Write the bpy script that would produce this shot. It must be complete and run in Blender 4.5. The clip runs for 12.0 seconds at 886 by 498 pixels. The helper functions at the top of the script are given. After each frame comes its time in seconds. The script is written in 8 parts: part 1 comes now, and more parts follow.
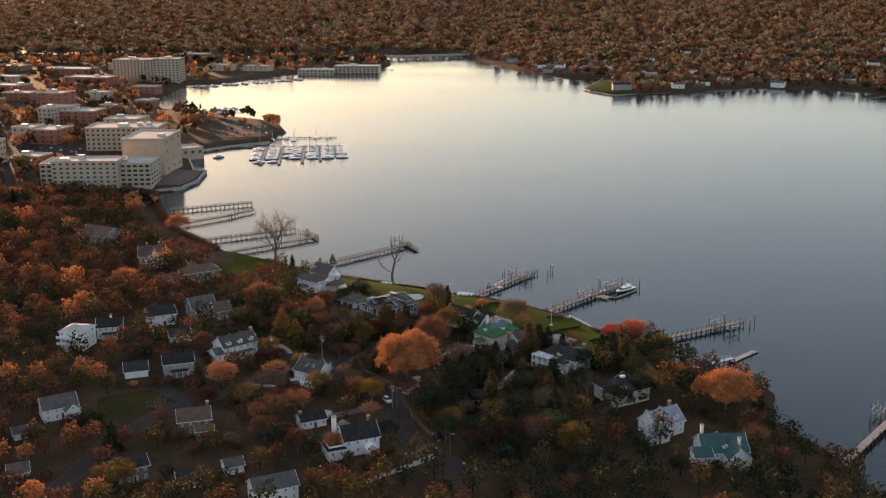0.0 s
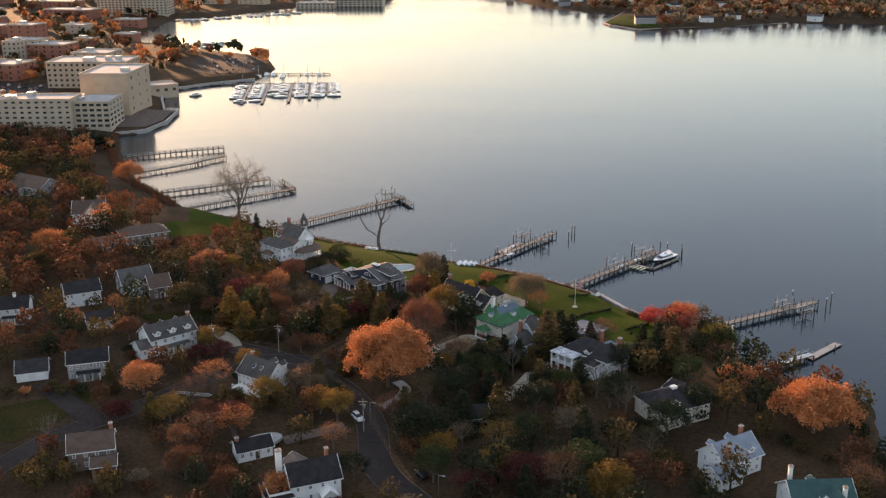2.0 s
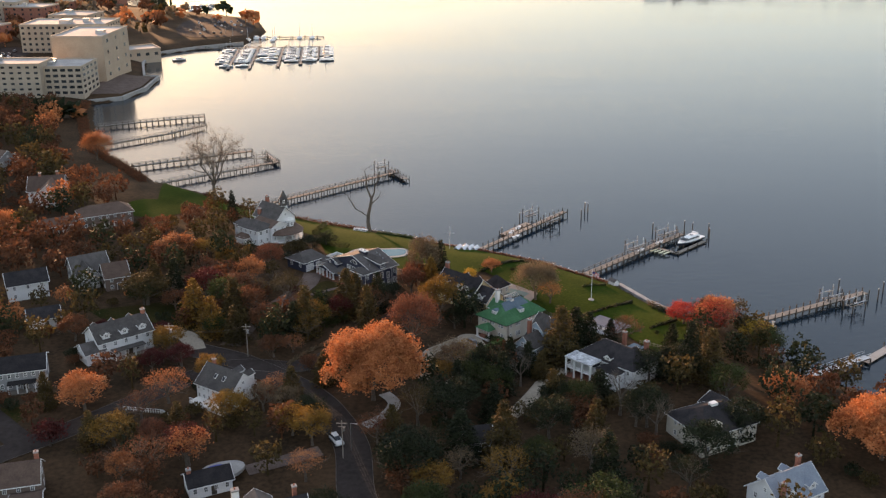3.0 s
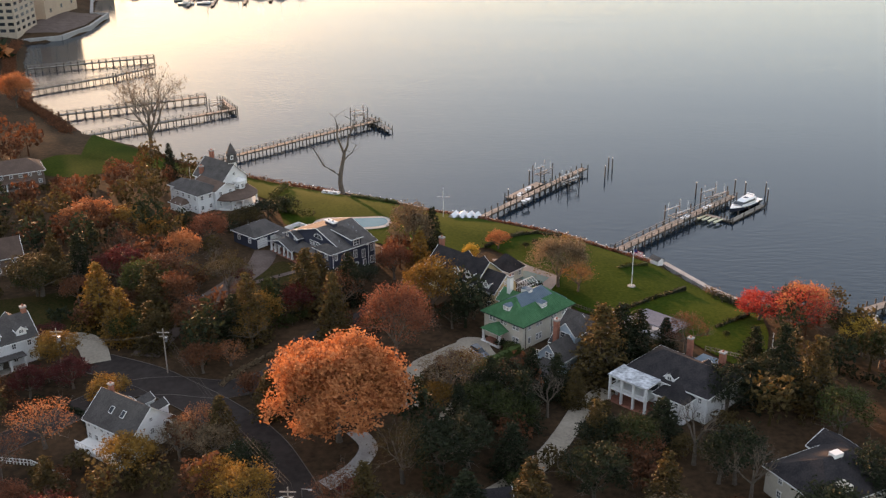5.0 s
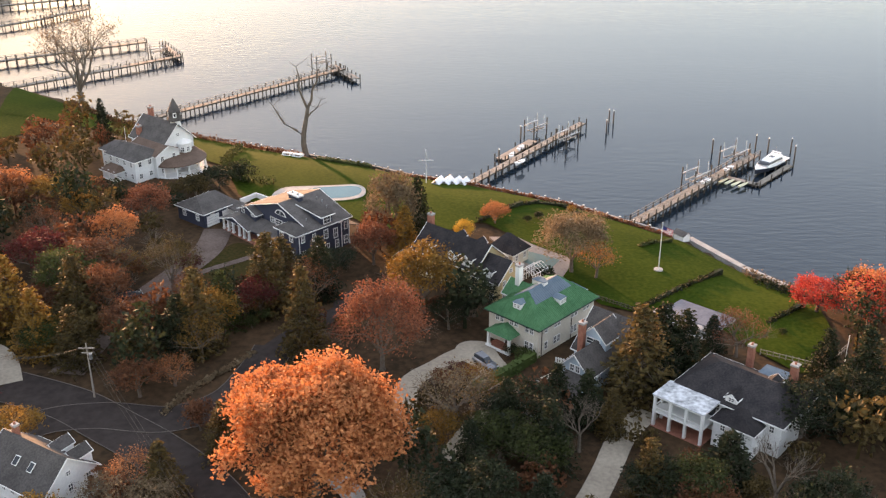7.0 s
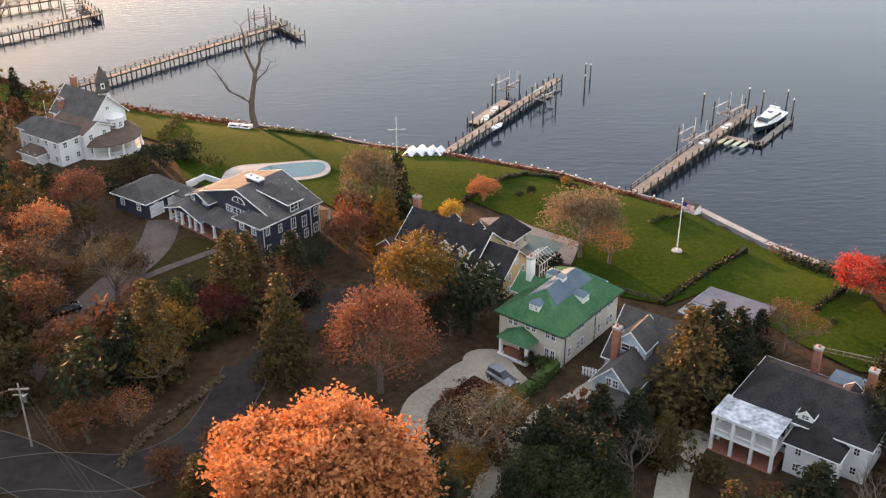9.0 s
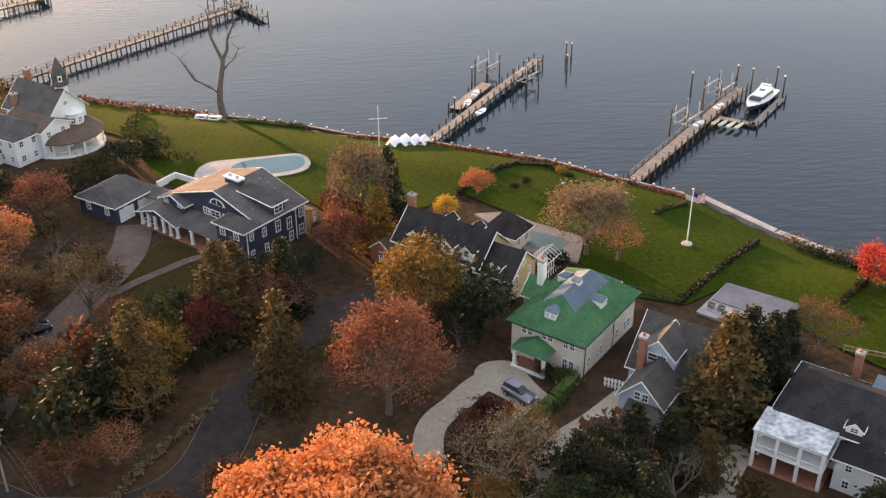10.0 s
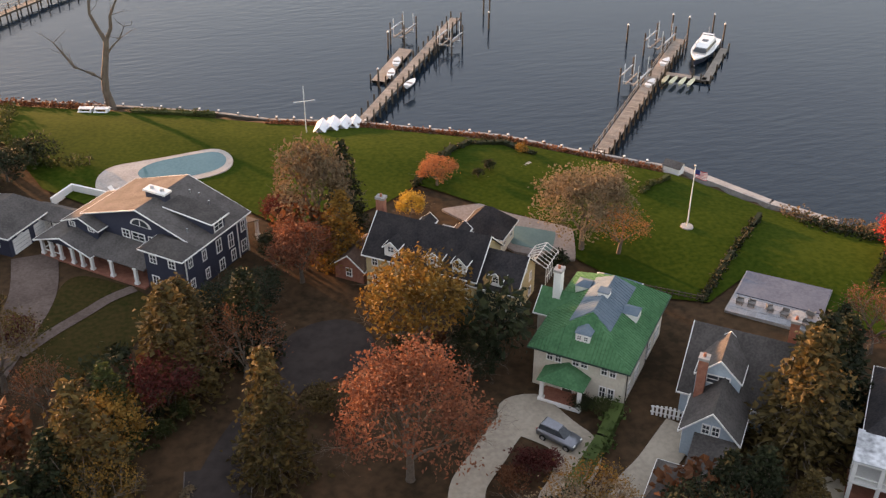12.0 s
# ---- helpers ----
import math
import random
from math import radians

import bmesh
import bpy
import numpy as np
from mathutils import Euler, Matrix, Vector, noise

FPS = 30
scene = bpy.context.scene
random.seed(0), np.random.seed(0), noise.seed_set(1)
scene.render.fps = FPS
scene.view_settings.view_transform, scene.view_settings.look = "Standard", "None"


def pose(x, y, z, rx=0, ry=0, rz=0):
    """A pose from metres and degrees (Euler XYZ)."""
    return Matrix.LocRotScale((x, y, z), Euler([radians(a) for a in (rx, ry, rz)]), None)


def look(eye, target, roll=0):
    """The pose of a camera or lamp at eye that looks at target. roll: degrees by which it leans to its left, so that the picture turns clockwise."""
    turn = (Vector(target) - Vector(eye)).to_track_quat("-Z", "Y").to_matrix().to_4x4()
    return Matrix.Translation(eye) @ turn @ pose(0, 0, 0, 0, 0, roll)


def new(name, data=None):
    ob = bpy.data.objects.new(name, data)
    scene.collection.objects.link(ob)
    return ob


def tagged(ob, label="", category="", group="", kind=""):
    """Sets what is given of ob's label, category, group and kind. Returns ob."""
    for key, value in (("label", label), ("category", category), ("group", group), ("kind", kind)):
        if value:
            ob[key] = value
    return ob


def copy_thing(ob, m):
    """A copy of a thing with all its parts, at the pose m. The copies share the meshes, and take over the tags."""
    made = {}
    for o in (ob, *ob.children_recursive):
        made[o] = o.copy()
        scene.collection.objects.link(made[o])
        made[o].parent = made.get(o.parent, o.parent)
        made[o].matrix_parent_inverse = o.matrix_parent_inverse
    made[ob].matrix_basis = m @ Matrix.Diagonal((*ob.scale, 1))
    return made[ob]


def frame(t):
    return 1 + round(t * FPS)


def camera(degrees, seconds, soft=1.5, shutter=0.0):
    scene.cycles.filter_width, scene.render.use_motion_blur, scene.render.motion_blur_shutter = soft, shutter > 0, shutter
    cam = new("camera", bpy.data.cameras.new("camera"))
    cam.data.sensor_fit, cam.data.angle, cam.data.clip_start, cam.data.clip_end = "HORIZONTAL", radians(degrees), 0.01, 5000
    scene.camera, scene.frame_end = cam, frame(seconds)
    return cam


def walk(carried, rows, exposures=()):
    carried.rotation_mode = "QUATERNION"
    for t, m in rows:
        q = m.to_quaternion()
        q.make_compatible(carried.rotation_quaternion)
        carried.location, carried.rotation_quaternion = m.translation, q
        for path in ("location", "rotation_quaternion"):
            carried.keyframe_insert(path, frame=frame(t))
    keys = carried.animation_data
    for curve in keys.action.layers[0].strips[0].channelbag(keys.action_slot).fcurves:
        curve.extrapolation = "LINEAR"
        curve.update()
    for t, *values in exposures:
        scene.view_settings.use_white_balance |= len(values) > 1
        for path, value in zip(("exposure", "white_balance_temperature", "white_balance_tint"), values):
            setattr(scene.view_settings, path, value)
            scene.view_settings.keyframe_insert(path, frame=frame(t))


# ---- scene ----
cam = camera(46.0, 12.0, soft=1.3)
PATH = [
    (0, (15.95, -16.52, 120.16), (11.55, 118.94, 85.10), -0.21),
    (0.5, (17.69, 2.62, 116.64), (12.30, 137.58, 79.80), -0.28),
    (1, (18.21, 21.82, 113.00), (12.41, 156.25, 74.32), -0.19),
    (1.5, (18.73, 41.04, 109.45), (12.52, 174.86, 68.80), -0.17),
    (2, (18.09, 60.18, 105.52), (12.18, 193.45, 63.05), -0.22),
    (2.5, (18.30, 79.10, 101.77), (12.10, 211.68, 57.23), -0.18),
    (3, (17.92, 96.73, 98.17), (11.69, 228.59, 51.55), -0.38),
    (5, (14.25, 155.41, 80.63), (9.74, 285.16, 28.24), -0.37),
    (5.5, (13.10, 169.76, 76.33), (9.27, 298.81, 22.18), 0.05),
    (6, (11.35, 176.69, 74.85), (8.89, 305.09, 19.11), 0.39),
    (6.5, (10.01, 182.02, 74.20), (9.21, 309.67, 16.71), 0.23),
    (7, (8.32, 187.51, 73.40), (9.56, 314.30, 14.04), -0.04),
    (9, (0.26, 209.44, 68.95), (11.39, 332.64, 3.39), -0.13),
    (9.5, (-2.21, 214.48, 68.44), (12.11, 336.46, 1.23), -0.16),
    (10, (-4.54, 219.60, 67.72), (12.97, 340.29, -1.03), -0.23),
    (10.5, (-7.11, 225.13, 66.85), (15.11, 344.09, -3.53), -0.14),
    (11, (-9.75, 230.68, 65.88), (17.32, 347.75, -5.97), -0.11),
    (11.5, (-12.07, 236.33, 64.73), (19.61, 351.33, -8.56), 0.01),
    (12, (-14.38, 241.91, 63.71), (22.07, 354.58, -10.97), 0.14),
]
walk(cam, [(t, look(e, g, r)) for t, e, g, r in PATH], exposures=[(0.0, 2.1, 6900, 20), (1.25, 2.35, 6900, 20), (2.5, 2.45, 6900, 20), (5.5, 2.85, 7300, 22), (7.0, 3.3, 7400, 22), (9.5, 3.2, 7500, 23), (12.0, 2.95, 7700, 24)])

# ---- world, sun ----
SUN_EL, SUN_AZ = 5.0, 28.0      # degrees above the horizon; degrees to the left of +y
world = bpy.data.worlds.new("world")
scene.world = world
world.use_nodes = True
wn = world.node_tree
sky = wn.nodes.new("ShaderNodeTexSky")
sky.sky_type, sky.sun_disc = "NISHITA", False
sky.sun_elevation, sky.sun_rotation = radians(SUN_EL), radians(-SUN_AZ)
sky.air_density, sky.dust_density, sky.ozone_density = 1.0, 0.6, 1.4
wn.nodes["Background"].inputs["Strength"].default_value = 0.15
veil = wn.nodes.new("ShaderNodeMixRGB")     # thin high cloud over the whole sky
veil.inputs[0].default_value, veil.inputs[2].default_value = 0.64, (0.86, 1.0, 1.16, 1)
wn.links.new(sky.outputs[0], veil.inputs[1])
wn.links.new(veil.outputs[0], wn.nodes["Background"].inputs["Color"])
sun = new("sun", bpy.data.lights.new("sun", "SUN"))
sun.data.energy, sun.data.angle, sun.data.color = 2.4, radians(2.0), (1.0, 0.58, 0.30)
sd_ = Vector((-math.sin(radians(SUN_AZ)) * math.cos(radians(SUN_EL)), math.cos(radians(SUN_AZ)) * math.cos(radians(SUN_EL)), math.sin(radians(SUN_EL))))
sun.rotation_euler = sd_.to_track_quat("Z", "Y").to_euler()

# ---- materials ----
MATS = {}


def mat(name, a, b=None, rough=0.8, scale=1.0, bump=0.0, metal=0.0, rand=0.0, detail=6.0, fine=0.0, trans=0.0, spec=0.3):
    """A surface between two base colours, mixed by noise at two scales (scale: cycles per metre); rand: spread between objects."""
    if name in MATS:
        return MATS[name]
    m = bpy.data.materials.new(name)
    m.use_nodes = True
    t, n, l = m.node_tree, m.node_tree.nodes, m.node_tree.links
    p = n["Principled BSDF"]
    p.inputs["Roughness"].default_value, p.inputs["Metallic"].default_value = rough, metal
    p.inputs["Specular IOR Level"].default_value = spec
    b = b or [c * 0.75 for c in a]
    geo = n.new("ShaderNodeNewGeometry")
    n1, n2 = n.new("ShaderNodeTexNoise"), n.new("ShaderNodeTexNoise")
    n1.inputs["Scale"].default_value, n1.inputs["Detail"].default_value = scale, detail
    n2.inputs["Scale"].default_value, n2.inputs["Detail"].default_value = fine or scale * 9, 3
    for q in (n1, n2):
        l.new(geo.outputs["Position"], q.inputs["Vector"])
    add = n.new("ShaderNodeMath")
    add.operation = "MULTIPLY_ADD"
    add.inputs[1].default_value, add.inputs[2].default_value = 0.5, 0.0
    l.new(n2.outputs[0], add.inputs[0])
    sm = n.new("ShaderNodeMath")
    sm.operation = "MULTIPLY_ADD"
    sm.inputs[1].default_value = 0.5
    l.new(n1.outputs[0], sm.inputs[0]), l.new(add.outputs[0], sm.inputs[2])
    ramp = n.new("ShaderNodeValToRGB")
    ramp.color_ramp.elements[0].position, ramp.color_ramp.elements[1].position = 0.38, 0.62
    ramp.color_ramp.elements[0].color, ramp.color_ramp.elements[1].color = (*a, 1), (*b, 1)
    l.new(sm.outputs[0], ramp.inputs[0])
    out = ramp.outputs[0]
    if rand:
        info, hs = n.new("ShaderNodeObjectInfo"), n.new("ShaderNodeHueSaturation")
        mr = n.new("ShaderNodeMapRange")
        mr.inputs["To Min"].default_value, mr.inputs["To Max"].default_value = 1 - rand, 1 + rand
        l.new(info.outputs["Random"], mr.inputs[0]), l.new(mr.outputs[0], hs.inputs["Value"])
        l.new(out, hs.inputs["Color"])
        out = hs.outputs[0]
    l.new(out, p.inputs["Base Color"])
    if bump:
        bp = n.new("ShaderNodeBump")
        bp.inputs["Strength"].default_value, bp.inputs["Distance"].default_value = min(1, bump), 0.1 * max(1, bump)
        l.new(sm.outputs[0], bp.inputs["Height"]), l.new(bp.outputs[0], p.inputs["Normal"])
    if trans:
        p.inputs["Transmission Weight"].default_value = trans
    MATS[name] = m
    return m


def leaf_mat(name, a, b, rand=0.18):
    """Foliage: each leaf clump its own shade between two colours, a little light through it."""
    if name in MATS:
        return MATS[name]
    m = bpy.data.materials.new(name)
    m.use_nodes = True
    n, l = m.node_tree.nodes, m.node_tree.links
    p = n["Principled BSDF"]
    p.inputs["Roughness"].default_value = 0.75
    p.inputs["Specular IOR Level"].default_value = 0.2
    geo = n.new("ShaderNodeNewGeometry")
    nz = n.new("ShaderNodeTexNoise")
    nz.inputs["Scale"].default_value = 0.35
    l.new(geo.outputs["Position"], nz.inputs["Vector"])
    ad = n.new("ShaderNodeMath")
    ad.operation = "MULTIPLY_ADD"
    ad.inputs[1].default_value = 0.45
    l.new(geo.outputs["Random Per Island"], ad.inputs[0])
    l.new(nz.outputs[0], ad.inputs[2])
    ramp = n.new("ShaderNodeValToRGB")
    ramp.color_ramp.elements[0].position, ramp.color_ramp.elements[1].position = 0.35, 0.95
    ramp.color_ramp.elements[0].color, ramp.color_ramp.elements[1].color = (*a, 1), (*b, 1)
    l.new(ad.outputs[0], ramp.inputs[0])
    info, hs, mr = n.new("ShaderNodeObjectInfo"), n.new("ShaderNodeHueSaturation"), n.new("ShaderNodeMapRange")
    mr.inputs["To Min"].default_value, mr.inputs["To Max"].default_value = 1 - rand, 1 + rand
    l.new(info.outputs["Random"], mr.inputs[0]), l.new(mr.outputs[0], hs.inputs["Value"])
    l.new(ramp.outputs[0], hs.inputs["Color"])
    l.new(hs.outputs[0], p.inputs["Base Color"])
    tr, mx = n.new("ShaderNodeBsdfTranslucent"), n.new("ShaderNodeMixShader")
    mx.inputs[0].default_value = 0.25
    l.new(hs.outputs[0], tr.inputs[0])
    l.new(p.outputs[0], mx.inputs[1]), l.new(tr.outputs[0], mx.inputs[2])
    l.new(mx.outputs[0], n["Material Output"].inputs[0])
    MATS[name] = m
    return m


def water_mat():
    m = bpy.data.materials.new("river_water")
    m.use_nodes = True
    n, l = m.node_tree.nodes, m.node_tree.links
    p = n["Principled BSDF"]
    p.inputs["Base Color"].default_value = (0.007, 0.016, 0.027, 1)
    p.inputs["Roughness"].default_value = 0.12
    p.inputs["IOR"].default_value = 1.333
    p.inputs["Specular IOR Level"].default_value = 0.36
    geo, mp = n.new("ShaderNodeNewGeometry"), n.new("ShaderNodeMapping")
    mp.inputs["Rotation"].default_value = (0, 0, radians(25))
    mp.inputs["Scale"].default_value = (0.35, 1.0, 1.0)
    l.new(geo.outputs["Position"], mp.inputs[0])
    a, b, c = (n.new("ShaderNodeTexNoise") for _ in range(3))
    a.inputs["Scale"].default_value, a.inputs["Detail"].default_value = 0.85, 6
    b.inputs["Scale"].default_value, b.inputs["Detail"].default_value = 0.012, 3
    c.inputs["Scale"].default_value, c.inputs["Detail"].default_value = 0.05, 4
    for q in (a, b, c):
        l.new(mp.outputs[0], q.inputs["Vector"])
    mr = n.new("ShaderNodeMapRange")
    mr.inputs["From Min"].default_value, mr.inputs["From Max"].default_value = 0.35, 0.65
    mr.inputs["To Min"].default_value, mr.inputs["To Max"].default_value = 0.25, 1.0
    l.new(b.outputs[0], mr.inputs[0])
    ml = n.new("ShaderNodeMath")
    ml.operation = "MULTIPLY"
    l.new(a.outputs[0], ml.inputs[0]), l.new(mr.outputs[0], ml.inputs[1])
    ad = n.new("ShaderNodeMath")
    ad.operation = "MULTIPLY_ADD"
    ad.inputs[1].default_value = 0.6
    l.new(c.outputs[0], ad.inputs[0]), l.new(ml.outputs[0], ad.inputs[2])
    bp = n.new("ShaderNodeBump")
    bp.inputs["Strength"].default_value, bp.inputs["Distance"].default_value = 0.24, 0.35
    l.new(ad.outputs[0], bp.inputs["Height"]), l.new(bp.outputs[0], p.inputs["Normal"])
    return m


WATER = water_mat()
GROUND = mat("leaf_litter_ground", (0.030, 0.021, 0.013), (0.076, 0.046, 0.026), 0.95, 0.09, 0.4, fine=1.2, spec=0.05)
# shaded copy of the lawn: tree shade put into a darker, browner colour
LAWN_SHADED = mat("lawn_grass_shaded", (0.018, 0.024, 0.007), (0.050, 0.036, 0.014), 0.95, 0.12, 0.35, fine=2.0, spec=0.02)
LAWN = mat("lawn_grass", (0.016, 0.032, 0.003), (0.040, 0.056, 0.007), 0.95, 0.07, 0.35, fine=1.8, spec=0.02)
ASPHALT = mat("asphalt", (0.030, 0.024, 0.022), (0.048, 0.039, 0.035), 0.95, 0.12, 0.2, spec=0.08)
GRAVEL = mat("pale_gravel", (0.26, 0.225, 0.18), (0.36, 0.315, 0.25), 0.95, 0.25, 0.3, spec=0.1)
KERBSTONE = mat("worn_kerb_stone", (0.15, 0.13, 0.11), (0.09, 0.075, 0.065), 0.9, 0.8, 0.2)
CONCRETE = mat("concrete", (0.36, 0.35, 0.33), (0.24, 0.23, 0.22), 0.85, 0.5, 0.2)
BLUESTONE = mat("bluestone", (0.20, 0.21, 0.23), (0.30, 0.31, 0.32), 0.7, 0.6, 0.2, rand=0.15)
WOOD_GREY = mat("weathered_wood", (0.20, 0.17, 0.14), (0.32, 0.28, 0.24), 0.85, 1.2, 0.3, rand=0.2)
WOOD_DARK = mat("tarred_pile_wood", (0.05, 0.04, 0.03), (0.10, 0.08, 0.06), 0.85, 1.5, 0.3, rand=0.2)
WHITE = mat("white_paint", (0.78, 0.77, 0.74), (0.70, 0.69, 0.66), 0.5, 0.8, 0.0)
GLASS = mat("window_glass", (0.025, 0.03, 0.035), (0.04, 0.045, 0.05), 0.08, 0.5, 0.0, rand=0.5)
BARK = mat("bark", (0.09, 0.07, 0.055), (0.16, 0.13, 0.10), 0.95, 2.0, 0.5)
METAL = mat("galvanised_metal", (0.55, 0.56, 0.57), (0.42, 0.43, 0.45), 0.4, 1.0, 0.0, 0.9)
BRICK = mat("red_brick", (0.24, 0.09, 0.06), (0.34, 0.15, 0.10), 0.85, 2.0, 0.3)
SHINGLE_GREY = mat("grey_shingle", (0.060, 0.055, 0.052), (0.105, 0.096, 0.090), 0.95, 0.6, 0.4, rand=0.2, fine=5, spec=0.1)
SHINGLE_DARK = mat("dark_shingle", (0.020, 0.019, 0.021), (0.040, 0.036, 0.036), 0.95, 0.6, 0.4, rand=0.2, fine=5, spec=0.08)
SHINGLE_BROWN = mat("brown_shingle", (0.075, 0.048, 0.036), (0.12, 0.08, 0.06), 0.9, 0.6, 0.4, rand=0.2, fine=5)
TILE_GREEN = mat("green_roof_tile", (0.036, 0.115, 0.052), (0.066, 0.17, 0.080), 0.85, 0.5, 0.3, rand=0.15, fine=4, spec=0.15)
TEAL_ROOF = mat("teal_shingle", (0.022, 0.062, 0.06), (0.04, 0.09, 0.085), 0.8, 0.6, 0.3)
COPPER = mat("blue_grey_metal_roof", (0.085, 0.125, 0.16), (0.13, 0.17, 0.205), 0.75, 0.8, 0.1, 0.0, spec=0.15)
STUCCO = mat("cream_stucco", (0.62, 0.57, 0.47), (0.52, 0.47, 0.39), 0.9, 0.5, 0.2)
TAN = mat("tan_stucco", (0.50, 0.40, 0.22), (0.42, 0.33, 0.19), 0.9, 0.5, 0.2)
NAVY = mat("navy_siding", (0.030, 0.034, 0.055), (0.042, 0.046, 0.068), 0.7, 0.6, 0.1)
BLUEGREY = mat("pale_blue_siding", (0.38, 0.46, 0.52), (0.32, 0.39, 0.45), 0.7, 0.6, 0.1)
SIDING_WHITE = mat("white_siding", (0.72, 0.72, 0.70), (0.62, 0.62, 0.61), 0.65, 0.5, 0.05)
SIDING_GREY = mat("grey_siding", (0.30, 0.30, 0.30), (0.24, 0.24, 0.24), 0.75, 0.5, 0.05)
SIDING_BROWN = mat("brown_siding", (0.14, 0.10, 0.08), (0.19, 0.14, 0.11), 0.75, 0.5, 0.05)
OFFICE = mat("buff_brick", (0.46, 0.36, 0.26), (0.38, 0.29, 0.21), 0.85, 0.2, 0.1)
OFFICE_B = mat("pale_concrete_panel", (0.44, 0.36, 0.28), (0.36, 0.30, 0.23), 0.85, 0.2, 0.1)
FLATROOF = mat("flat_roof_gravel", (0.42, 0.40, 0.38), (0.30, 0.29, 0.28), 0.9, 0.1, 0.1)
PAVER = mat("drive_paver", (0.095, 0.070, 0.060), (0.15, 0.115, 0.098), 0.95, 0.4, 0.2, spec=0.05)
POOLW = mat("pool_water", (0.03, 0.10, 0.12), (0.05, 0.13, 0.15), 0.05, 0.3, 0.03)
COVER = mat("pool_cover_blue", (0.04, 0.06, 0.28), (0.06, 0.08, 0.34), 0.6, 0.5, 0.1)
LEAF = {
    "orange": leaf_mat("orange_leaves", (0.25, 0.080, 0.028), (0.50, 0.205, 0.082)),
    "rust": leaf_mat("rust_leaves", (0.10, 0.036, 0.022), (0.22, 0.085, 0.044)),
    "hedge": leaf_mat("hedge_leaves", (0.028, 0.048, 0.012), (0.062, 0.092, 0.024)),
    "brown": leaf_mat("russet_leaves", (0.070, 0.030, 0.016), (0.17, 0.070, 0.032)),
    "gold": leaf_mat("golden_leaves", (0.11, 0.060, 0.012), (0.26, 0.145, 0.030)),
    "red": leaf_mat("red_leaves", (0.24, 0.020, 0.016), (0.45, 0.06, 0.035)),
    "darkred": leaf_mat("dark_red_leaves", (0.045, 0.010, 0.010), (0.10, 0.022, 0.018)),
    "green": leaf_mat("green_leaves", (0.022, 0.032, 0.010), (0.055, 0.066, 0.018)),
    "evergreen": leaf_mat("evergreen_needles", (0.008, 0.014, 0.007), (0.026, 0.032, 0.013)),
    "olive": leaf_mat("olive_needles", (0.028, 0.024, 0.009), (0.10, 0.068, 0.022)),
    "yellow": leaf_mat("yellow_leaves", (0.26, 0.17, 0.02), (0.45, 0.30, 0.05)),
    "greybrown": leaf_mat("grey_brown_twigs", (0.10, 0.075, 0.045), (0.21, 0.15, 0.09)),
}

# ---- the lie of the land ----
SHORE = [(111, 227.6), (104.5, 244.4), (97.9, 253.8), (104.3, 277), (97.5, 284.3), (83.2, 296.3), (79.9, 304.9), (83.7, 322.5), (75, 325.8), (61.9, 327.1), (56.6, 333.3), (50.8, 344.4), (41.8, 352.1),
         (32.4, 360.7), (22.8, 366), (14.8, 370.7), (3.4, 375.2), (-4.1, 380.1), (-16.8, 386.2), (-30.3, 392.5), (-41.7, 399.8), (-59.3, 408.7), (-73.2, 422.4),
         (-98, 438.5), (-109, 454), (-128, 476.5), (-143.5, 508), (-158, 541), (-166, 564), (-170.9, 574.7), (-157.9, 583.1), (-154.2, 606.3), (-157.3, 639.2), (-165.4, 640.6), (-179.2, 681), (-185.6, 716.4), (-165.1, 741.6),
         (-140.1, 761.3), (-138.3, 819.2), (-157.7, 881.5), (-200.9, 915.7), (-254, 947), (-307.4, 999.1), (-322.7, 1131.1), (-329.9, 1225), (-289.5, 1225.7), (-256.2, 1298.3), (-211.8, 1381.5), (-108, 1494.4), (-117.6, 1605.7),
         (-418.4, 1585.2), (-6000, 1500), (-6000, -600), (160, -600), (115.2, 184.9)]
FAR = [(-4.1, 1648.2), (29.7, 1553.1), (73.6, 1397.3), (125.9, 1298.9), (171.7, 1282.9), (135.5, 1157.6), (139.7, 1135.4), (162, 1091.6), (264.6, 1132), (312.5, 1175.4), (399.1, 1160.7), (438.8, 1130.5),
       (447.7, 1049.2), (1070.1, 1018.1), (6000, 700), (6000, 7000), (-6000, 7000), (-6000, 1620), (-432.9, 1687), (-179.9, 1741), (-26, 1727.5)]


def signed(px, py, poly):
    """Signed distance to a polygon, positive inside."""
    px, py = np.asarray(px, float), np.asarray(py, float)
    d, inside = np.full(px.shape, 1e9), np.zeros(px.shape, bool)
    for (x0, y0), (x1, y1) in zip(poly, poly[1:] + poly[:1]):
        ex, ey = x1 - x0, y1 - y0
        t = np.clip(((px - x0) * ex + (py - y0) * ey) / (ex * ex + ey * ey), 0, 1)
        d = np.minimum(d, np.hypot(px - x0 - t * ex, py - y0 - t * ey))
        if ey:
            inside ^= ((y0 > py) != (y1 > py)) & (px < x0 + (py - y0) / ey * ex)
    return np.where(inside, d, -d)


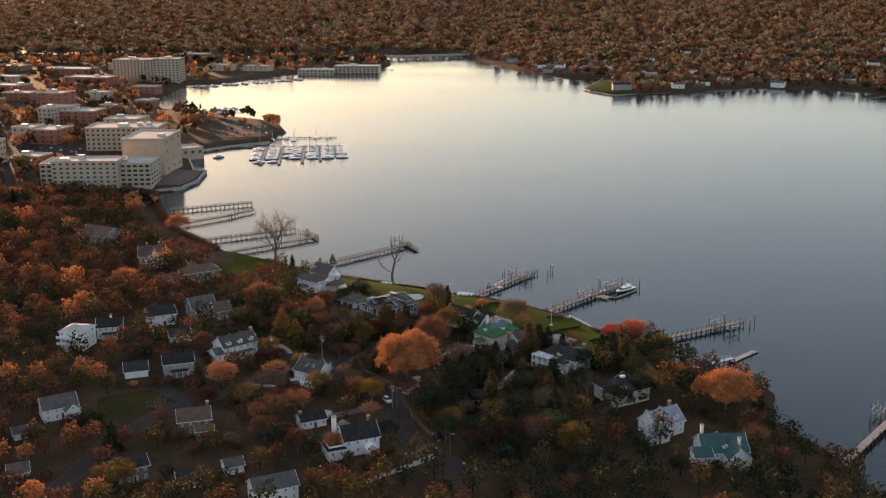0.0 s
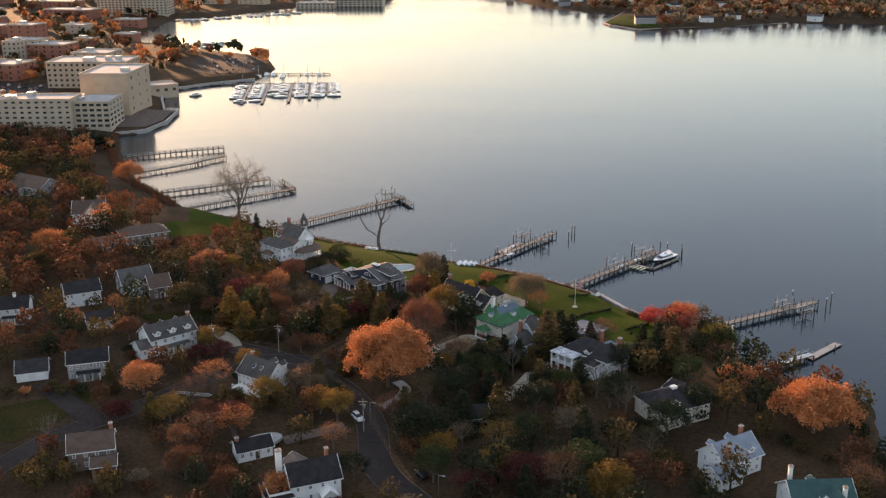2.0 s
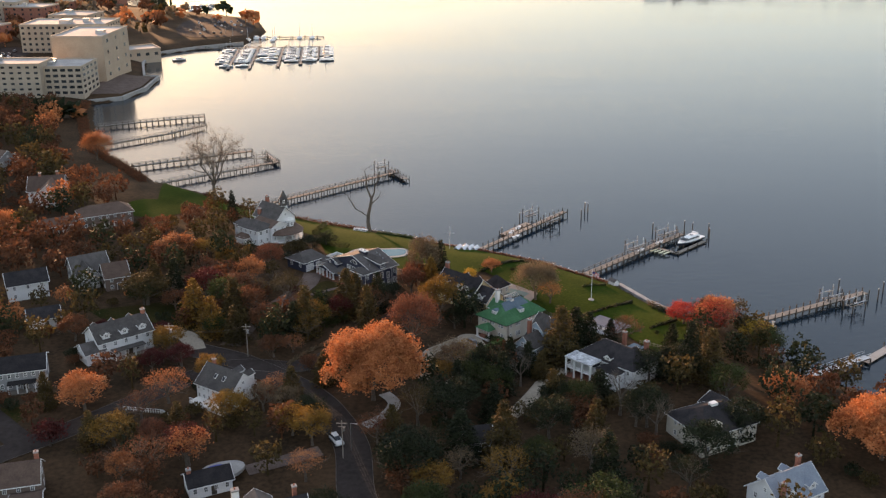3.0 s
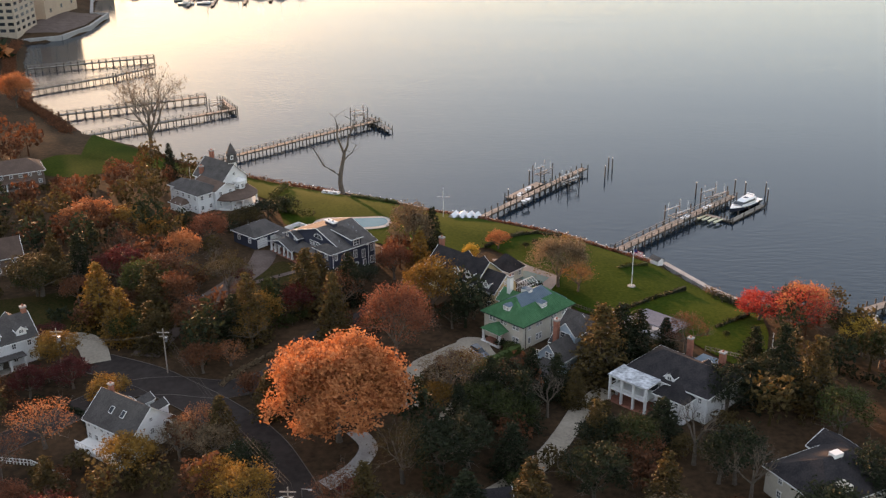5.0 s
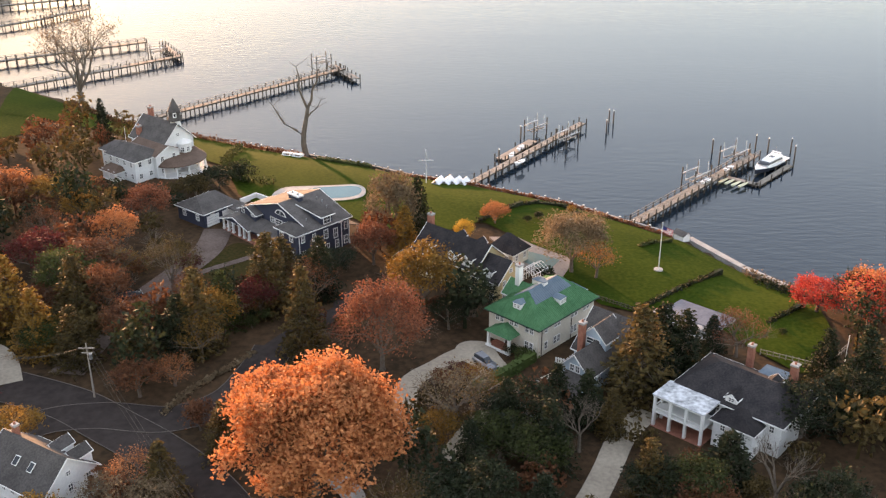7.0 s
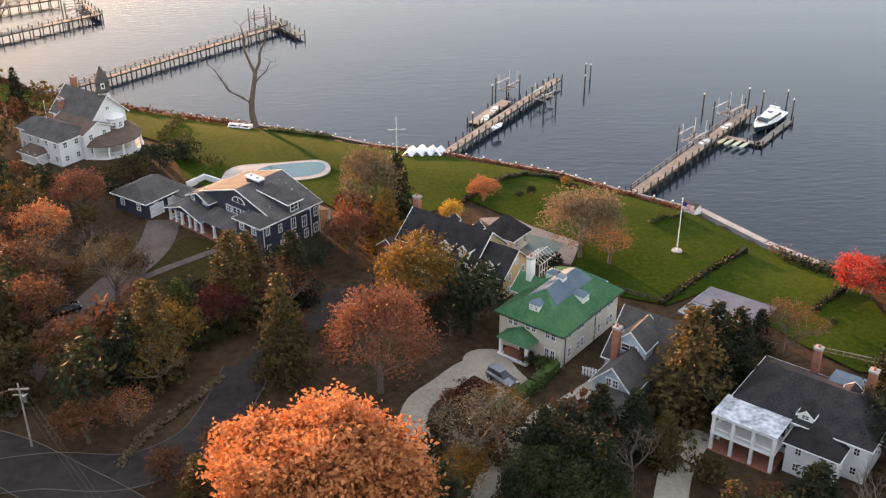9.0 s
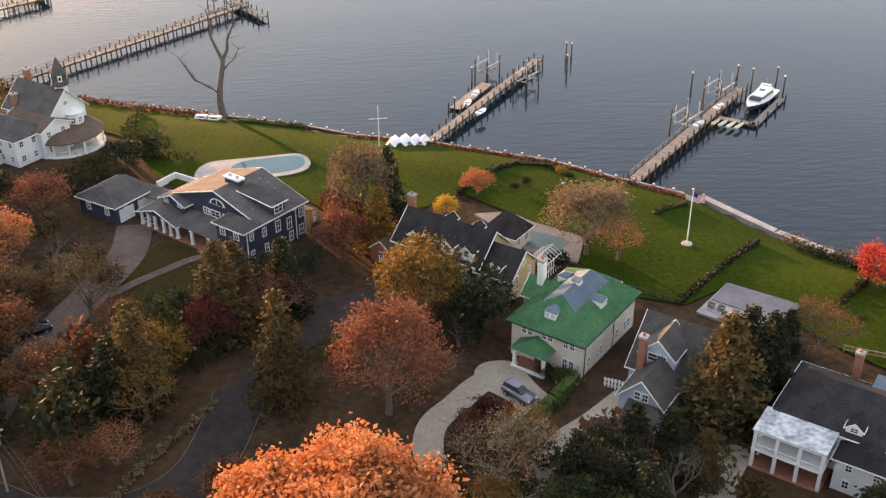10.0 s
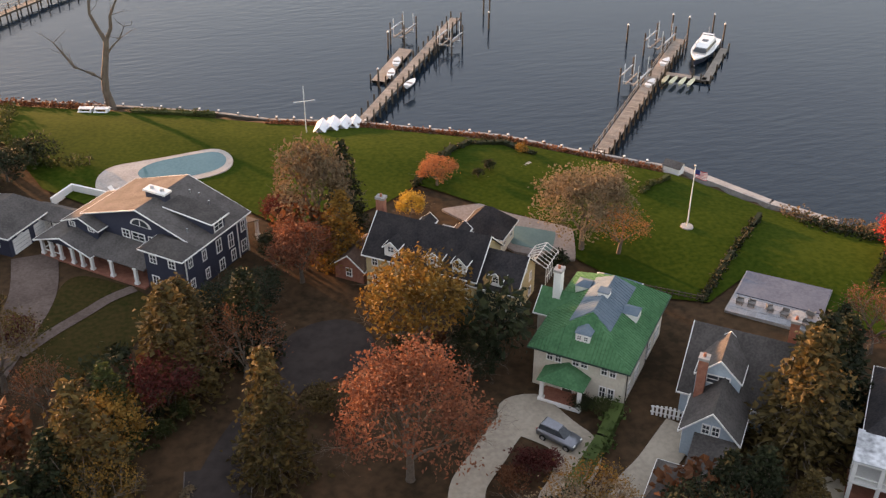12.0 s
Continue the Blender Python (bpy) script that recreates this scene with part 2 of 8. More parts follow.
def land(px, py):
    px, py = np.asarray(px, float), np.asarray(py, float)
    a, b = signed(px, py, SHORE), signed(px, py, FAR)
    s = np.maximum(a, b)
    z = np.interp(s, [-24, -3.4, -0.9, 0.2, 1.7, 5.5, 9.5, 15, 21, 32], [-3.4, -1.4, -0.2, 1.35, 1.7, 2.4, 3.1, 3.6, 3.8, 3.9])
    # the far country rises in low wooded swells
    far = np.clip((b - 60) / 2800, 0, 1)
    z = z + far ** 1.3 * np.interp(px / np.maximum(py, 1), [-0.56, -0.34], [0, 84]) * (1 + 0.10 * np.sin(px * 0.0021 + 1) * np.sin(py * 0.0017 + 1))
    z = z - np.clip((275 - py) / 45, 0, 1) * np.clip(a / 16, 0, 1) * 2.2
    return z


def gz(x, y):
    return float(land(x, y))


def link(name, me, material, parent=None, label=""):
    ob = new(name, me)
    if material and not me.materials:
        me.materials.append(material)
    if parent:
        ob.parent = parent
    if label:
        ob["label"] = label
    return ob


def part(name, bm, material, parent=None, label="", smooth=False):
    me = bpy.data.meshes.new(name)
    bm.to_mesh(me)
    bm.free()
    if smooth:
        for f in me.polygons:
            f.use_smooth = True
    return link(name, me, material, parent, label)


def soup(name, verts, faces, material, parent=None, label=""):
    me = bpy.data.meshes.new(name)
    me.from_pydata(verts, [], faces)
    return link(name, me, material, parent, label)


def thing(name, m, label, category, group="", kind=""):
    ob = new(name)
    ob.matrix_world = m
    return tagged(ob, label, category, group, kind)


def grown(sx, sy, sz=0.9):
    """The size of a thing along its own axes."""
    return Matrix.Diagonal((sx, sy, sz, 1))


def box(bm, x0, x1, y0, y1, z0, z1, m=None):
    vs = bmesh.ops.create_cube(bm, size=1)["verts"]
    for v in vs:
        v.co = Vector(((x0 + x1) / 2 + v.co.x * (x1 - x0), (y0 + y1) / 2 + v.co.y * (y1 - y0), (z0 + z1) / 2 + v.co.z * (z1 - z0)))
        if m:
            v.co = m @ v.co
    return vs


def boxm(*a):
    bm = bmesh.new()
    box(bm, *a)
    return bm


def poly_prism(bm, pts, z0, z1):
    lo, hi = [bm.verts.new((x, y, z0)) for x, y in pts], [bm.verts.new((x, y, z1)) for x, y in pts]
    n = len(pts)
    bm.faces.new(lo[::-1]), bm.faces.new(hi)
    for i in range(n):
        bm.faces.new((lo[i], lo[(i + 1) % n], hi[(i + 1) % n], hi[i]))


def tube(bm, pts, radii, sides=6):
    rings = []
    for i, (p, r) in enumerate(zip(pts, radii)):
        p = Vector(p)
        d = (Vector(pts[min(i + 1, len(pts) - 1)]) - Vector(pts[max(i - 1, 0)])).normalized()
        u = d.orthogonal().normalized()
        w = d.cross(u)
        rings.append([bm.verts.new(p + (u * math.cos(6.2832 * k / sides) + w * math.sin(6.2832 * k / sides)) * r) for k in range(sides)])
    for a, b in zip(rings, rings[1:]):
        for k in range(sides):
            bm.faces.new((a[k], a[(k + 1) % sides], b[(k + 1) % sides], b[k]))
    bm.faces.new(rings[-1])
    bm.faces.new(rings[0][::-1])


def rounded(pts, steps=3):
    """Corner cutting: a smooth outline from a coarse one."""
    for _ in range(steps):
        pts = [q for a, b in zip(pts, pts[1:] + pts[:1]) for q in (((3 * a[0] + b[0]) / 4, (3 * a[1] + b[1]) / 4), ((a[0] + 3 * b[0]) / 4, (a[1] + 3 * b[1]) / 4))]
    return pts


def strip(line, width):
    """The outline of a band of that width along a line."""
    l, r = [], []
    for i, p in enumerate(line):
        a, b = line[max(i - 1, 0)], line[min(i + 1, len(line) - 1)]
        dx, dy = b[0] - a[0], b[1] - a[1]
        q = math.hypot(dx, dy)
        l.append((p[0] - dy / q * width / 2, p[1] + dx / q * width / 2))
        r.append((p[0] + dy / q * width / 2, p[1] - dx / q * width / 2))
    return l + r[::-1]


def curve_line(pts, n=6):
    """A smooth line through points."""
    out = []
    for i in range(len(pts) - 1):
        p0, p1, p2, p3 = pts[max(i - 1, 0)], pts[i], pts[i + 1], pts[min(i + 2, len(pts) - 1)]
        for k in range(n):
            t = k / n
            out.append(tuple(0.5 * (2 * p1[j] + (p2[j] - p0[j]) * t + (2 * p0[j] - 5 * p1[j] + 4 * p2[j] - p3[j]) * t * t + (3 * p1[j] - p0[j] - 3 * p2[j] + p3[j]) * t ** 3) for j in (0, 1)))
    return out + [pts[-1]]


def drape(name, outline, material, dz, label, category, step=5.0, kind="structure", lift=0.0):
    """A thin layer that lies on the land inside an outline."""
    bm = bmesh.new()
    bm.faces.new([bm.verts.new((x, y, 0)) for x, y in outline])
    xs, ys = [p[0] for p in outline], [p[1] for p in outline]
    for k in range(int(min(xs) // step) + 1, int(max(xs) // step) + 1):
        bmesh.ops.bisect_plane(bm, geom=bm.verts[:] + bm.edges[:] + bm.faces[:], plane_co=(k * step, 0, 0), plane_no=(1, 0, 0))
    for k in range(int(min(ys) // step) + 1, int(max(ys) // step) + 1):
        bmesh.ops.bisect_plane(bm, geom=bm.verts[:] + bm.edges[:] + bm.faces[:], plane_co=(0, k * step, 0), plane_no=(0, 1, 0))
    co = np.array([v.co[:2] for v in bm.verts])
    for v, z in zip(bm.verts, land(co[:, 0], co[:, 1])):
        v.co.z = max(z, lift) + dz
    bm.normal_update()
    for f in bm.faces:
        if f.normal.z < 0:
            f.normal_flip()
    return tagged(part(name, bm, material, smooth=True), label, category, kind=kind)


# ---- ground and water ----
gx = np.concatenate([np.arange(-6000, -1000, 160.0), np.arange(-1000, -180, 14.0), np.arange(-180, 130, 2.4), np.arange(130, 560, 12.0), np.arange(560, 6001, 140.0)])
gy = np.concatenate([np.arange(-600, 200, 40.0), np.arange(200, 500, 2.4), np.arange(500, 1060, 8.0), np.arange(1060, 3000, 22.0), np.arange(3000, 7001, 160.0)])
GX, GY = np.meshgrid(gx, gy)
GZ = land(GX, GY) - 0.02
gv = np.stack([GX, GY, GZ], -1).reshape(-1, 3)
nx, ny = len(gx), len(gy)
ii = (np.arange(ny - 1)[:, None] * nx + np.arange(nx - 1)[None]).ravel()
gf = np.stack([ii, ii + 1, ii + nx + 1, ii + nx], -1)
ground = soup("ground", gv.tolist(), gf.tolist(), GROUND)
for f in ground.data.polygons:
    f.use_smooth = True
tagged(ground, "brown leaf-littered ground sloping down to the river", "ground", kind="structure")
tagged(soup("water", [(-6000, -600, 0), (6000, -600, 0), (6000, 7000, 0), (-6000, 7000, 0)], [(0, 1, 2, 3)], WATER), "calm blue-grey river with fine ripples at dusk", "water", kind="structure")

# ---- surfaces on the land ----
drape("lawn", [(-93.4, 435.4), (-77.2, 419.7), (-59.9, 405.4), (-40.8, 396), (-29.6, 388.9), (-15.6, 382.5), (-3.7, 376.5), (6, 371.2), (15.6, 367.4), (24.1, 362.6), (32.7, 357.2), (41.9, 349), (49.5, 341.8), (55.1, 331.9), (59, 326.5),
               (63.2, 321.4), (61.9, 309.4), (58.6, 298.5), (53.7, 298.8), (49.4, 305), (43.6, 318), (36.9, 314.5), (31.8, 317.1), (27, 326.9), (29.6, 332.2), (23.1, 338.3), (16.3, 346.8), (11.6, 343.5), (6.8, 341.4), (-1.3, 342.4), (-4.8, 347.9), (-13.1, 350.1),
               (-21.4, 353.5), (-26.1, 358.9), (-30.8, 373.2), (-41, 381.5), (-59.9, 395.9), (-73.5, 402.5), (-86.5, 407.3)], LAWN, 0.17, "mown green lawn along the river bank", "lawn", 2.2)
# the next three lawns carry their shade in the colour
drape("lawn", rounded([(-27.2, 326.9), (-25, 335.6), (-23.2, 339.1), (-19.5, 336.7), (-15.6, 332.6), (-15.5, 327.8), (-19, 323.6), (-24.4, 320.3), (-28.6, 322.5)], 2), LAWN_SHADED, 0.08, "small front lawn coloured as in tree shade, beside a curved drive", "lawn")
drape("lawn", [(-81.2, 267.1), (-67.4, 273.9), (-70.2, 262.9), (-78, 249.7), (-89.1, 246.6), (-92.7, 261.3)], LAWN_SHADED, 0.06, "green front lawn coloured as in shade", "lawn")
drape("lawn", [(-75.5, 317.8), (-55.5, 325), (-42.1, 314.8), (-48.4, 304.5), (-65.7, 308.3)], LAWN_SHADED, 0.06, "green back lawn coloured as in shade", "lawn")
drape("lawn", rounded([(-95, 408), (-84, 408.5), (-76, 404), (-73, 394), (-84, 388), (-95, 394)], 2), LAWN, 0.08, "mown lawn above the reedy bank", "lawn", 3.0)
ROAD1 = curve_line([(17, 216.1), (5.2, 230.6), (-2.9, 242.6), (-6.2, 259.2), (-11.3, 269.8), (-16.4, 277.2), (-22.8, 283.5), (-29.1, 288.4), (-35.4, 293), (-44.5, 297.1)])
ROAD2 = curve_line([(-84.6, 206.7), (-82.6, 221.1), (-79.6, 234.9), (-72.1, 250.3), (-59, 263.4), (-46.5, 277.8), (-38.5, 288), (-31.2, 290.3), (-22.6, 289.5), (-16.4, 293.4), (-13.5, 301.3), (-12.6, 306)])
drape("road", strip(ROAD1, 6.2), ASPHALT, 0.09, "dark grey asphalt residential street with worn edges", "road", 3.0)
drape("road", strip(ROAD2, 5.2), ASPHALT, 0.12, "narrow dark grey asphalt lane", "road", 3.0)
drape("driveway", rounded([(-5.2, 314.3), (-6.3, 319.4), (-2.3, 323.2), (2.7, 322.9), (4.1, 318.2), (1.5, 314.8), (-2.2, 313.6)], 2), ASPHALT, 0.10, "dark asphalt turning court under trees", "driveway", 3.0)
drape("driveway", strip(curve_line([(-12.9, 304.8), (-9.6, 310), (-4.4, 315.6)]), 3.3), ASPHALT, 0.14, "dark asphalt drive to the turning court", "driveway", 3.0)
drape("driveway", rounded([(10.6, 303.4), (11.6, 307.2), (15.9, 307), (16.6, 303.2), (18.2, 299.6), (16.8, 296.6), (13.2, 293.8), (10.6, 292.6), (10.2, 295), (12.8, 297.2), (14.0, 299.6), (12.9, 301.2)], 2),
      GRAVEL, 0.12, "pale gravel forecourt before the green-roofed house", "driveway", 3.0)
drape("driveway", strip(curve_line([(12.4, 304.2), (10.6, 302.8), (8.5, 300.6), (5.8, 297.8), (4.8, 294.0), (5.3, 289.7), (4.5, 284.8)]), 2.9), GRAVEL, 0.14, "pale gravel drive curving to the green-roofed house", "driveway", 3.0)
drape("driveway", strip(curve_line([(25.6, 299.2), (23.8, 297.8), (21, 295.6), (18, 293.6), (15.6, 290.6), (12.5, 286.4), (10, 281)]), 3.1), GRAVEL, 0.12, "pale gravel drive beside the blue house", "driveway", 3.0)
drape("driveway", strip(curve_line([(33.4, 290.4), (29.6, 285.4), (26.6, 278.6), (23.5, 272.6), (18.8, 266.8), (13.3, 262)]), 3.1), GRAVEL, 0.12, "pale gravel drive to the porch house", "driveway", 3.0)
drape("driveway", strip(curve_line([(-26.9, 343.9), (-27.1, 335.9), (-29.7, 328.3), (-32.7, 320.6), (-35.9, 311.3), (-37.7, 299.4)]), 4.7), PAVER, 0.12, "brown paved drive to the navy house", "driveway", 3.0)
drape("footpath", strip(curve_line([(-28.1, 326.3), (-25.2, 329), (-21.9, 331.5), (-19.7, 333.2), (-17.2, 334.3)]), 1.3), PAVER, 0.16, "narrow brown paved footpath across a lawn", "path", 3.0)
drape("driveway", strip(curve_line([(-44.5, 297.1), (-47.1, 302.4), (-50.4, 305.3), (-53.4, 304)]), 4.3), GRAVEL, 0.14, "pale gravel turning drive behind a white house", "driveway", 3.0)
drape("driveway", strip([(-11.6, 257.8), (-23.4, 251.3)], 3.3), PAVER, 0.14, "pale drive from the street to a garage", "driveway", 3.0)
drape("driveway", strip(curve_line([(-4.8, 266), (-1.4, 269.8), (0, 274.4), (-2.3, 278.4)]), 2.5), CONCRETE, 0.14, "pale concrete drive under the orange tree", "driveway", 3.0)
drape("driveway", strip([(-64.8, 257.7), (-78, 269.3), (-82.9, 274.6)], 4.9), ASPHALT, 0.16, "dark asphalt drive to a double garage", "driveway", 3.0)
drape("driveway", strip([(6.2, 229.6), (-3.7, 220.3), (-10.9, 214.6)], 2.2), CONCRETE, 0.14, "pale concrete path to the street", "path", 3.0)


def kerb(line, side, width):
    pts = strip(line, width)
    n = len(line)
    edge = pts[:n] if side > 0 else pts[n:]
    bm = bmesh.new()
    tube(bm, [(x, y, gz(x, y) + 0.10) for x, y in edge], [0.055] * n, 4)
    tagged(part("kerb", bm, KERBSTONE), "worn grey kerb along the street", "kerb", kind="structure")


for ln, w in ((ROAD1, 6.3), (ROAD2, 5.3)):
    kerb(ln, 1, w), kerb(ln, -1, w)


def slab(name, outline, z0, z1, material, label, category):
    bm = bmesh.new()
    poly_prism(bm, outline, z0, z1)
    bmesh.ops.recalc_face_normals(bm, faces=bm.faces)
    return tagged(part(name, bm, material), label, category)


# ---- swimming pools ----
def pool(outline, inner, z, rim_mat, water, label):
    p = thing("swimming_pool", pose(outline[0][0] * 0, 0, 0), label, "swimming pool")
    bm = bmesh.new()
    poly_prism(bm, rounded(outline, 2), z - 0.6, z)
    bmesh.ops.recalc_face_normals(bm, faces=bm.faces)
    part("coping", bm, rim_mat, p, "pale stone coping")
    bm = bmesh.new()
    poly_prism(bm, rounded(inner, 2), z - 0.3, z + 0.012)
    bmesh.ops.recalc_face_normals(bm, faces=bm.faces)
    part("pool_surface", bm, water, p)
    return p


pool([(-20.3, 357), (-19.9, 360.3), (-18.2, 362.4), (-14.5, 362.6), (-9, 363.1), (-5, 363.6), (-3.4, 360.4), (-4.3, 357), (-8, 355.6), (-12.5, 355.9), (-17.4, 354.4), (-19.6, 354.6)],
     [(-15.6, 359.4), (-13.6, 361.8), (-9, 362.4), (-5.3, 362.7), (-4.2, 360.3), (-5.2, 357.7), (-9, 356.7), (-14.0, 356.9)], 4.06, CONCRETE, POOLW, "curved swimming pool with pale stone coping on the lawn")
SHARP = lambda pts: [q for a, b in zip(pts, pts[1:] + pts[:1]) for q in ((0.94 * a[0] + 0.06 * b[0], 0.94 * a[1] + 0.06 * b[1]), (0.06 * a[0] + 0.94 * b[0], 0.06 * a[1] + 0.94 * b[1]))]
pool(SHARP([(17.0, 340.2), (21.8, 340), (24, 337), (29.8, 331.6), (27.4, 325.4), (21.8, 329), (19.6, 335.3)]), SHARP([(23.0, 334.7), (27.7, 331.4), (25.5, 327.7), (22.0, 330.7)]), 4.10, mat("weathered_patio", (0.24, 0.21, 0.19), (0.16, 0.135, 0.12), 0.9, 0.35, 0.2),
     mat("pool_cover_green", (0.05, 0.10, 0.10), (0.07, 0.13, 0.12), 0.6, 0.5), "rectangular swimming pool with a green cover behind the tan house")
pool([(-31.2, 250.4), (-29.6, 245.8), (-25, 247.3), (-23, 251.4), (-25.8, 253.2)], [(-30.6, 249.4), (-29.2, 247), (-26.3, 248), (-25.6, 250.6), (-28.1, 251.6)], 4.03, CONCRETE, COVER, "small pool under a blue winter cover")
pool([(-109, 311.7), (-103.8, 308.8), (-101.4, 312.7), (-105.6, 315.7)], [(-108, 311.9), (-103.9, 310), (-102.3, 312.5), (-105.5, 314.5)], 4.03, CONCRETE, COVER, "small pool under a blue winter cover")
terr = thing("terrace", pose(0, 0, 0), "grey bluestone terrace with wicker seats and a fire bowl", "terrace")
bm = bmesh.new()
poly_prism(bm, [(43.4, 318.2), (49.7, 312.4), (43.8, 306.6), (37.6, 312.8)], 3.3, 4.17)
bmesh.ops.recalc_face_normals(bm, faces=bm.faces)
part("base", bm, CONCRETE, terr)
u, v = Vector((6.25, -5.75, 0)), Vector((-5.85, -5.5, 0))
stone = bmesh.new()
box(stone, 0.02, 0.98, 0.02, 0.98, 0, 0.03)
stone_me = bpy.data.meshes.new("paving_stone")
stone.to_mesh(stone_me), stone.free()
stone_me.materials.append(BLUESTONE)
for i in range(9):
    for j in range(8):
        o = link("paving_stone", stone_me, None, terr)
        a, b = u / 9, v / 8
        o.matrix_world = Matrix(((a.x, b.x, 0, 43.4 + a.x * i + b.x * j), (a.y, b.y, 0, 318.1 + a.y * i + b.y * j), (0, 0, 1, 4.172), (0, 0, 0, 1)))

# ---- houses ----
WIN_CACHE = {}


def window_mesh(w, h):
    key = (round(w, 2), round(h, 2))
    if key not in WIN_CACHE:
        f = bmesh.new()
        t = 0.11
        xs, zs = [-w / 2, -w / 2 + t, -0.025, 0.025, w / 2 - t, w / 2], [-h / 2, -h / 2 + t, -0.03, 0.03, h / 2 - t, h / 2]
        grid = [[f.verts.new((x, 0.06, z)) for z in zs] for x in xs]
        for i in range(5):
            for j in range(5):
                if i not in (1, 3) or j not in (1, 3):
                    f.faces.new((grid[i][j], grid[i][j + 1], grid[i + 1][j + 1], grid[i + 1][j]))
        ext = bmesh.ops.extrude_face_region(f, geom=f.faces[:])["geom"]
        for v in ext:
            if isinstance(v, bmesh.types.BMVert):
                v.co.y = -0.05
        bmesh.ops.recalc_face_normals(f, faces=f.faces)
        fm = bpy.data.meshes.new("window")
        f.to_mesh(fm), f.free()
        fm.materials.append(WHITE)
        p = boxm(-w / 2 + 0.05, w / 2 - 0.05, -0.03, 0.02, -h / 2 + 0.05, h / 2 - 0.05)
        pm = bpy.data.meshes.new("pane")
        p.to_mesh(pm), p.free()
        pm.materials.append(GLASS)
        WIN_CACHE[key] = fm, pm
    return WIN_CACHE[key]


def window(parent, x, y, z, ang, w=0.75, h=1.15):
    """A window in a wall that faces along its own +y."""
    fm, pm = window_mesh(w, h)
    o = link("window", fm, None, parent)
    o.matrix_local = pose(x, y, z, 0, 0, ang)
    link("pane", pm, None, o)
    return o


def window_row(parent, x0, y0, x1, y1, zs, n, ang, w=0.75, h=1.15, skip=()):
    for z in zs:
        for k in range(n):
            if k in skip:
                continue
            t = (k + 0.5) / n
            window(parent, x0 + (x1 - x0) * t, y0 + (y1 - y0) * t, z, ang, w, h)


def roof_gable(L, W, e, r, over=0.35, th=0.16, hip=0.0):
    """A pitched roof with thickness: ridge along x; hip: how far the ridge ends draw in."""
    bm = bmesh.new()
    a, b, k = L / 2 + over, W / 2 + over, r / (W / 2)
    lo = e - over * k
    for dz in (0, -th):
        pass
    top = [(-a, -b, lo), (a, -b, lo), (a, b, lo), (-a, b, lo), (-a + hip, 0, e + r), (a - hip, 0, e + r)]
    vt = [bm.verts.new(p) for p in top]
    vb = [bm.verts.new((p[0], p[1], p[2] - th)) for p in top]
    fs = [(0, 1, 5, 4), (2, 3, 4, 5), (1, 2, 5), (3, 0, 4)] if hip else [(0, 1, 5, 4), (2, 3, 4, 5)]
    for f in fs:
        bm.faces.new([vt[i] for i in f]), bm.faces.new([vb[i] for i in f[::-1]])
    rim = [(0, 1), (1, 2), (2, 3), (3, 0)] if hip else [(0, 1), (1, 5), (5, 2), (2, 3), (3, 4), (4, 0)]
    for i, j in rim:
        bm.faces.new((vt[j], vt[i], vb[i], vb[j]))
    bmesh.ops.recalc_face_normals(bm, faces=bm.faces)
    return bm


def body_mesh(L, W, e, r, hip=0.0):
    bm = bmesh.new()
    a, b = L / 2, W / 2
    lo = [bm.verts.new(p) for p in ((-a, -b, -1.2), (a, -b, -1.2), (a, b, -1.2), (-a, b, -1.2))]
    hi = [bm.verts.new(p) for p in ((-a, -b, e - 0.05), (a, -b, e - 0.05), (a, b, e - 0.05), (-a, b, e - 0.05))]
    bm.faces.new((lo[0], lo[1], hi[1], hi[0])), bm.faces.new((lo[2], lo[3], hi[3], hi[2]))
    if hip:
        bm.faces.new((lo[1], lo[2], hi[2], hi[1])), bm.faces.new((lo[3], lo[0], hi[0], hi[3]))
    else:
        p, q = bm.verts.new((a, 0, e + r - 0.12)), bm.verts.new((-a, 0, e + r - 0.12))
        bm.faces.new((lo[1], lo[2], hi[2], p, hi[1])), bm.faces.new((lo[3], lo[0], hi[0], q, hi[3]))
    bmesh.ops.recalc_face_normals(bm, faces=bm.faces)
    return bm


def trim_mesh(L, W, e, r, hip=0.0, over=0.35):
    """White boards along the eaves and up the gables."""
    bm = bmesh.new()
    k = r / (W / 2)
    a, b, lo = L / 2 + over + 0.03, W / 2 + over + 0.03, e - over * k - 0.16
    for s in (-1, 1):
        box(bm, -a, a, s * b - 0.04, s * b + 0.04, lo - 0.02, lo + 0.13)
        if hip:
            box(bm, s * a - 0.04, s * a + 0.04, -b, b, lo - 0.02, lo + 0.13)
        else:
            for q in (-1, 1):
                vs = box(bm, s * a - 0.04, s * a + 0.04, 0, 1, -0.15, 0.015)
                for v in vs:
                    t = v.co.y
                    v.co.y = q * b * (1 - t)
                    v.co.z += lo + 0.10 + (e + r - lo - 0.10) * t
    return bm


def dormer(parent, x, y, z, ang, wall, roof, w=1.5, d=2.0, h=1.2):
    """A gabled dormer whose window faces along its own +y."""
    o = part("dormer", body_mesh(d, w, h * 0.75, w * 0.42), wall, parent)
    o.matrix_local = pose(x, y, z, 0, 0, ang + 90)
    part("dormer_roof", roof_gable(d, w, h * 0.75, w * 0.42, 0.14, 0.09), roof, o)
    part("dormer_trim", trim_mesh(d, w, h * 0.75, w * 0.42, 0, 0.14), WHITE, o)
    window(o, d / 2, 0, h * 0.48, -90, w * 0.55, h * 0.62)
    return o


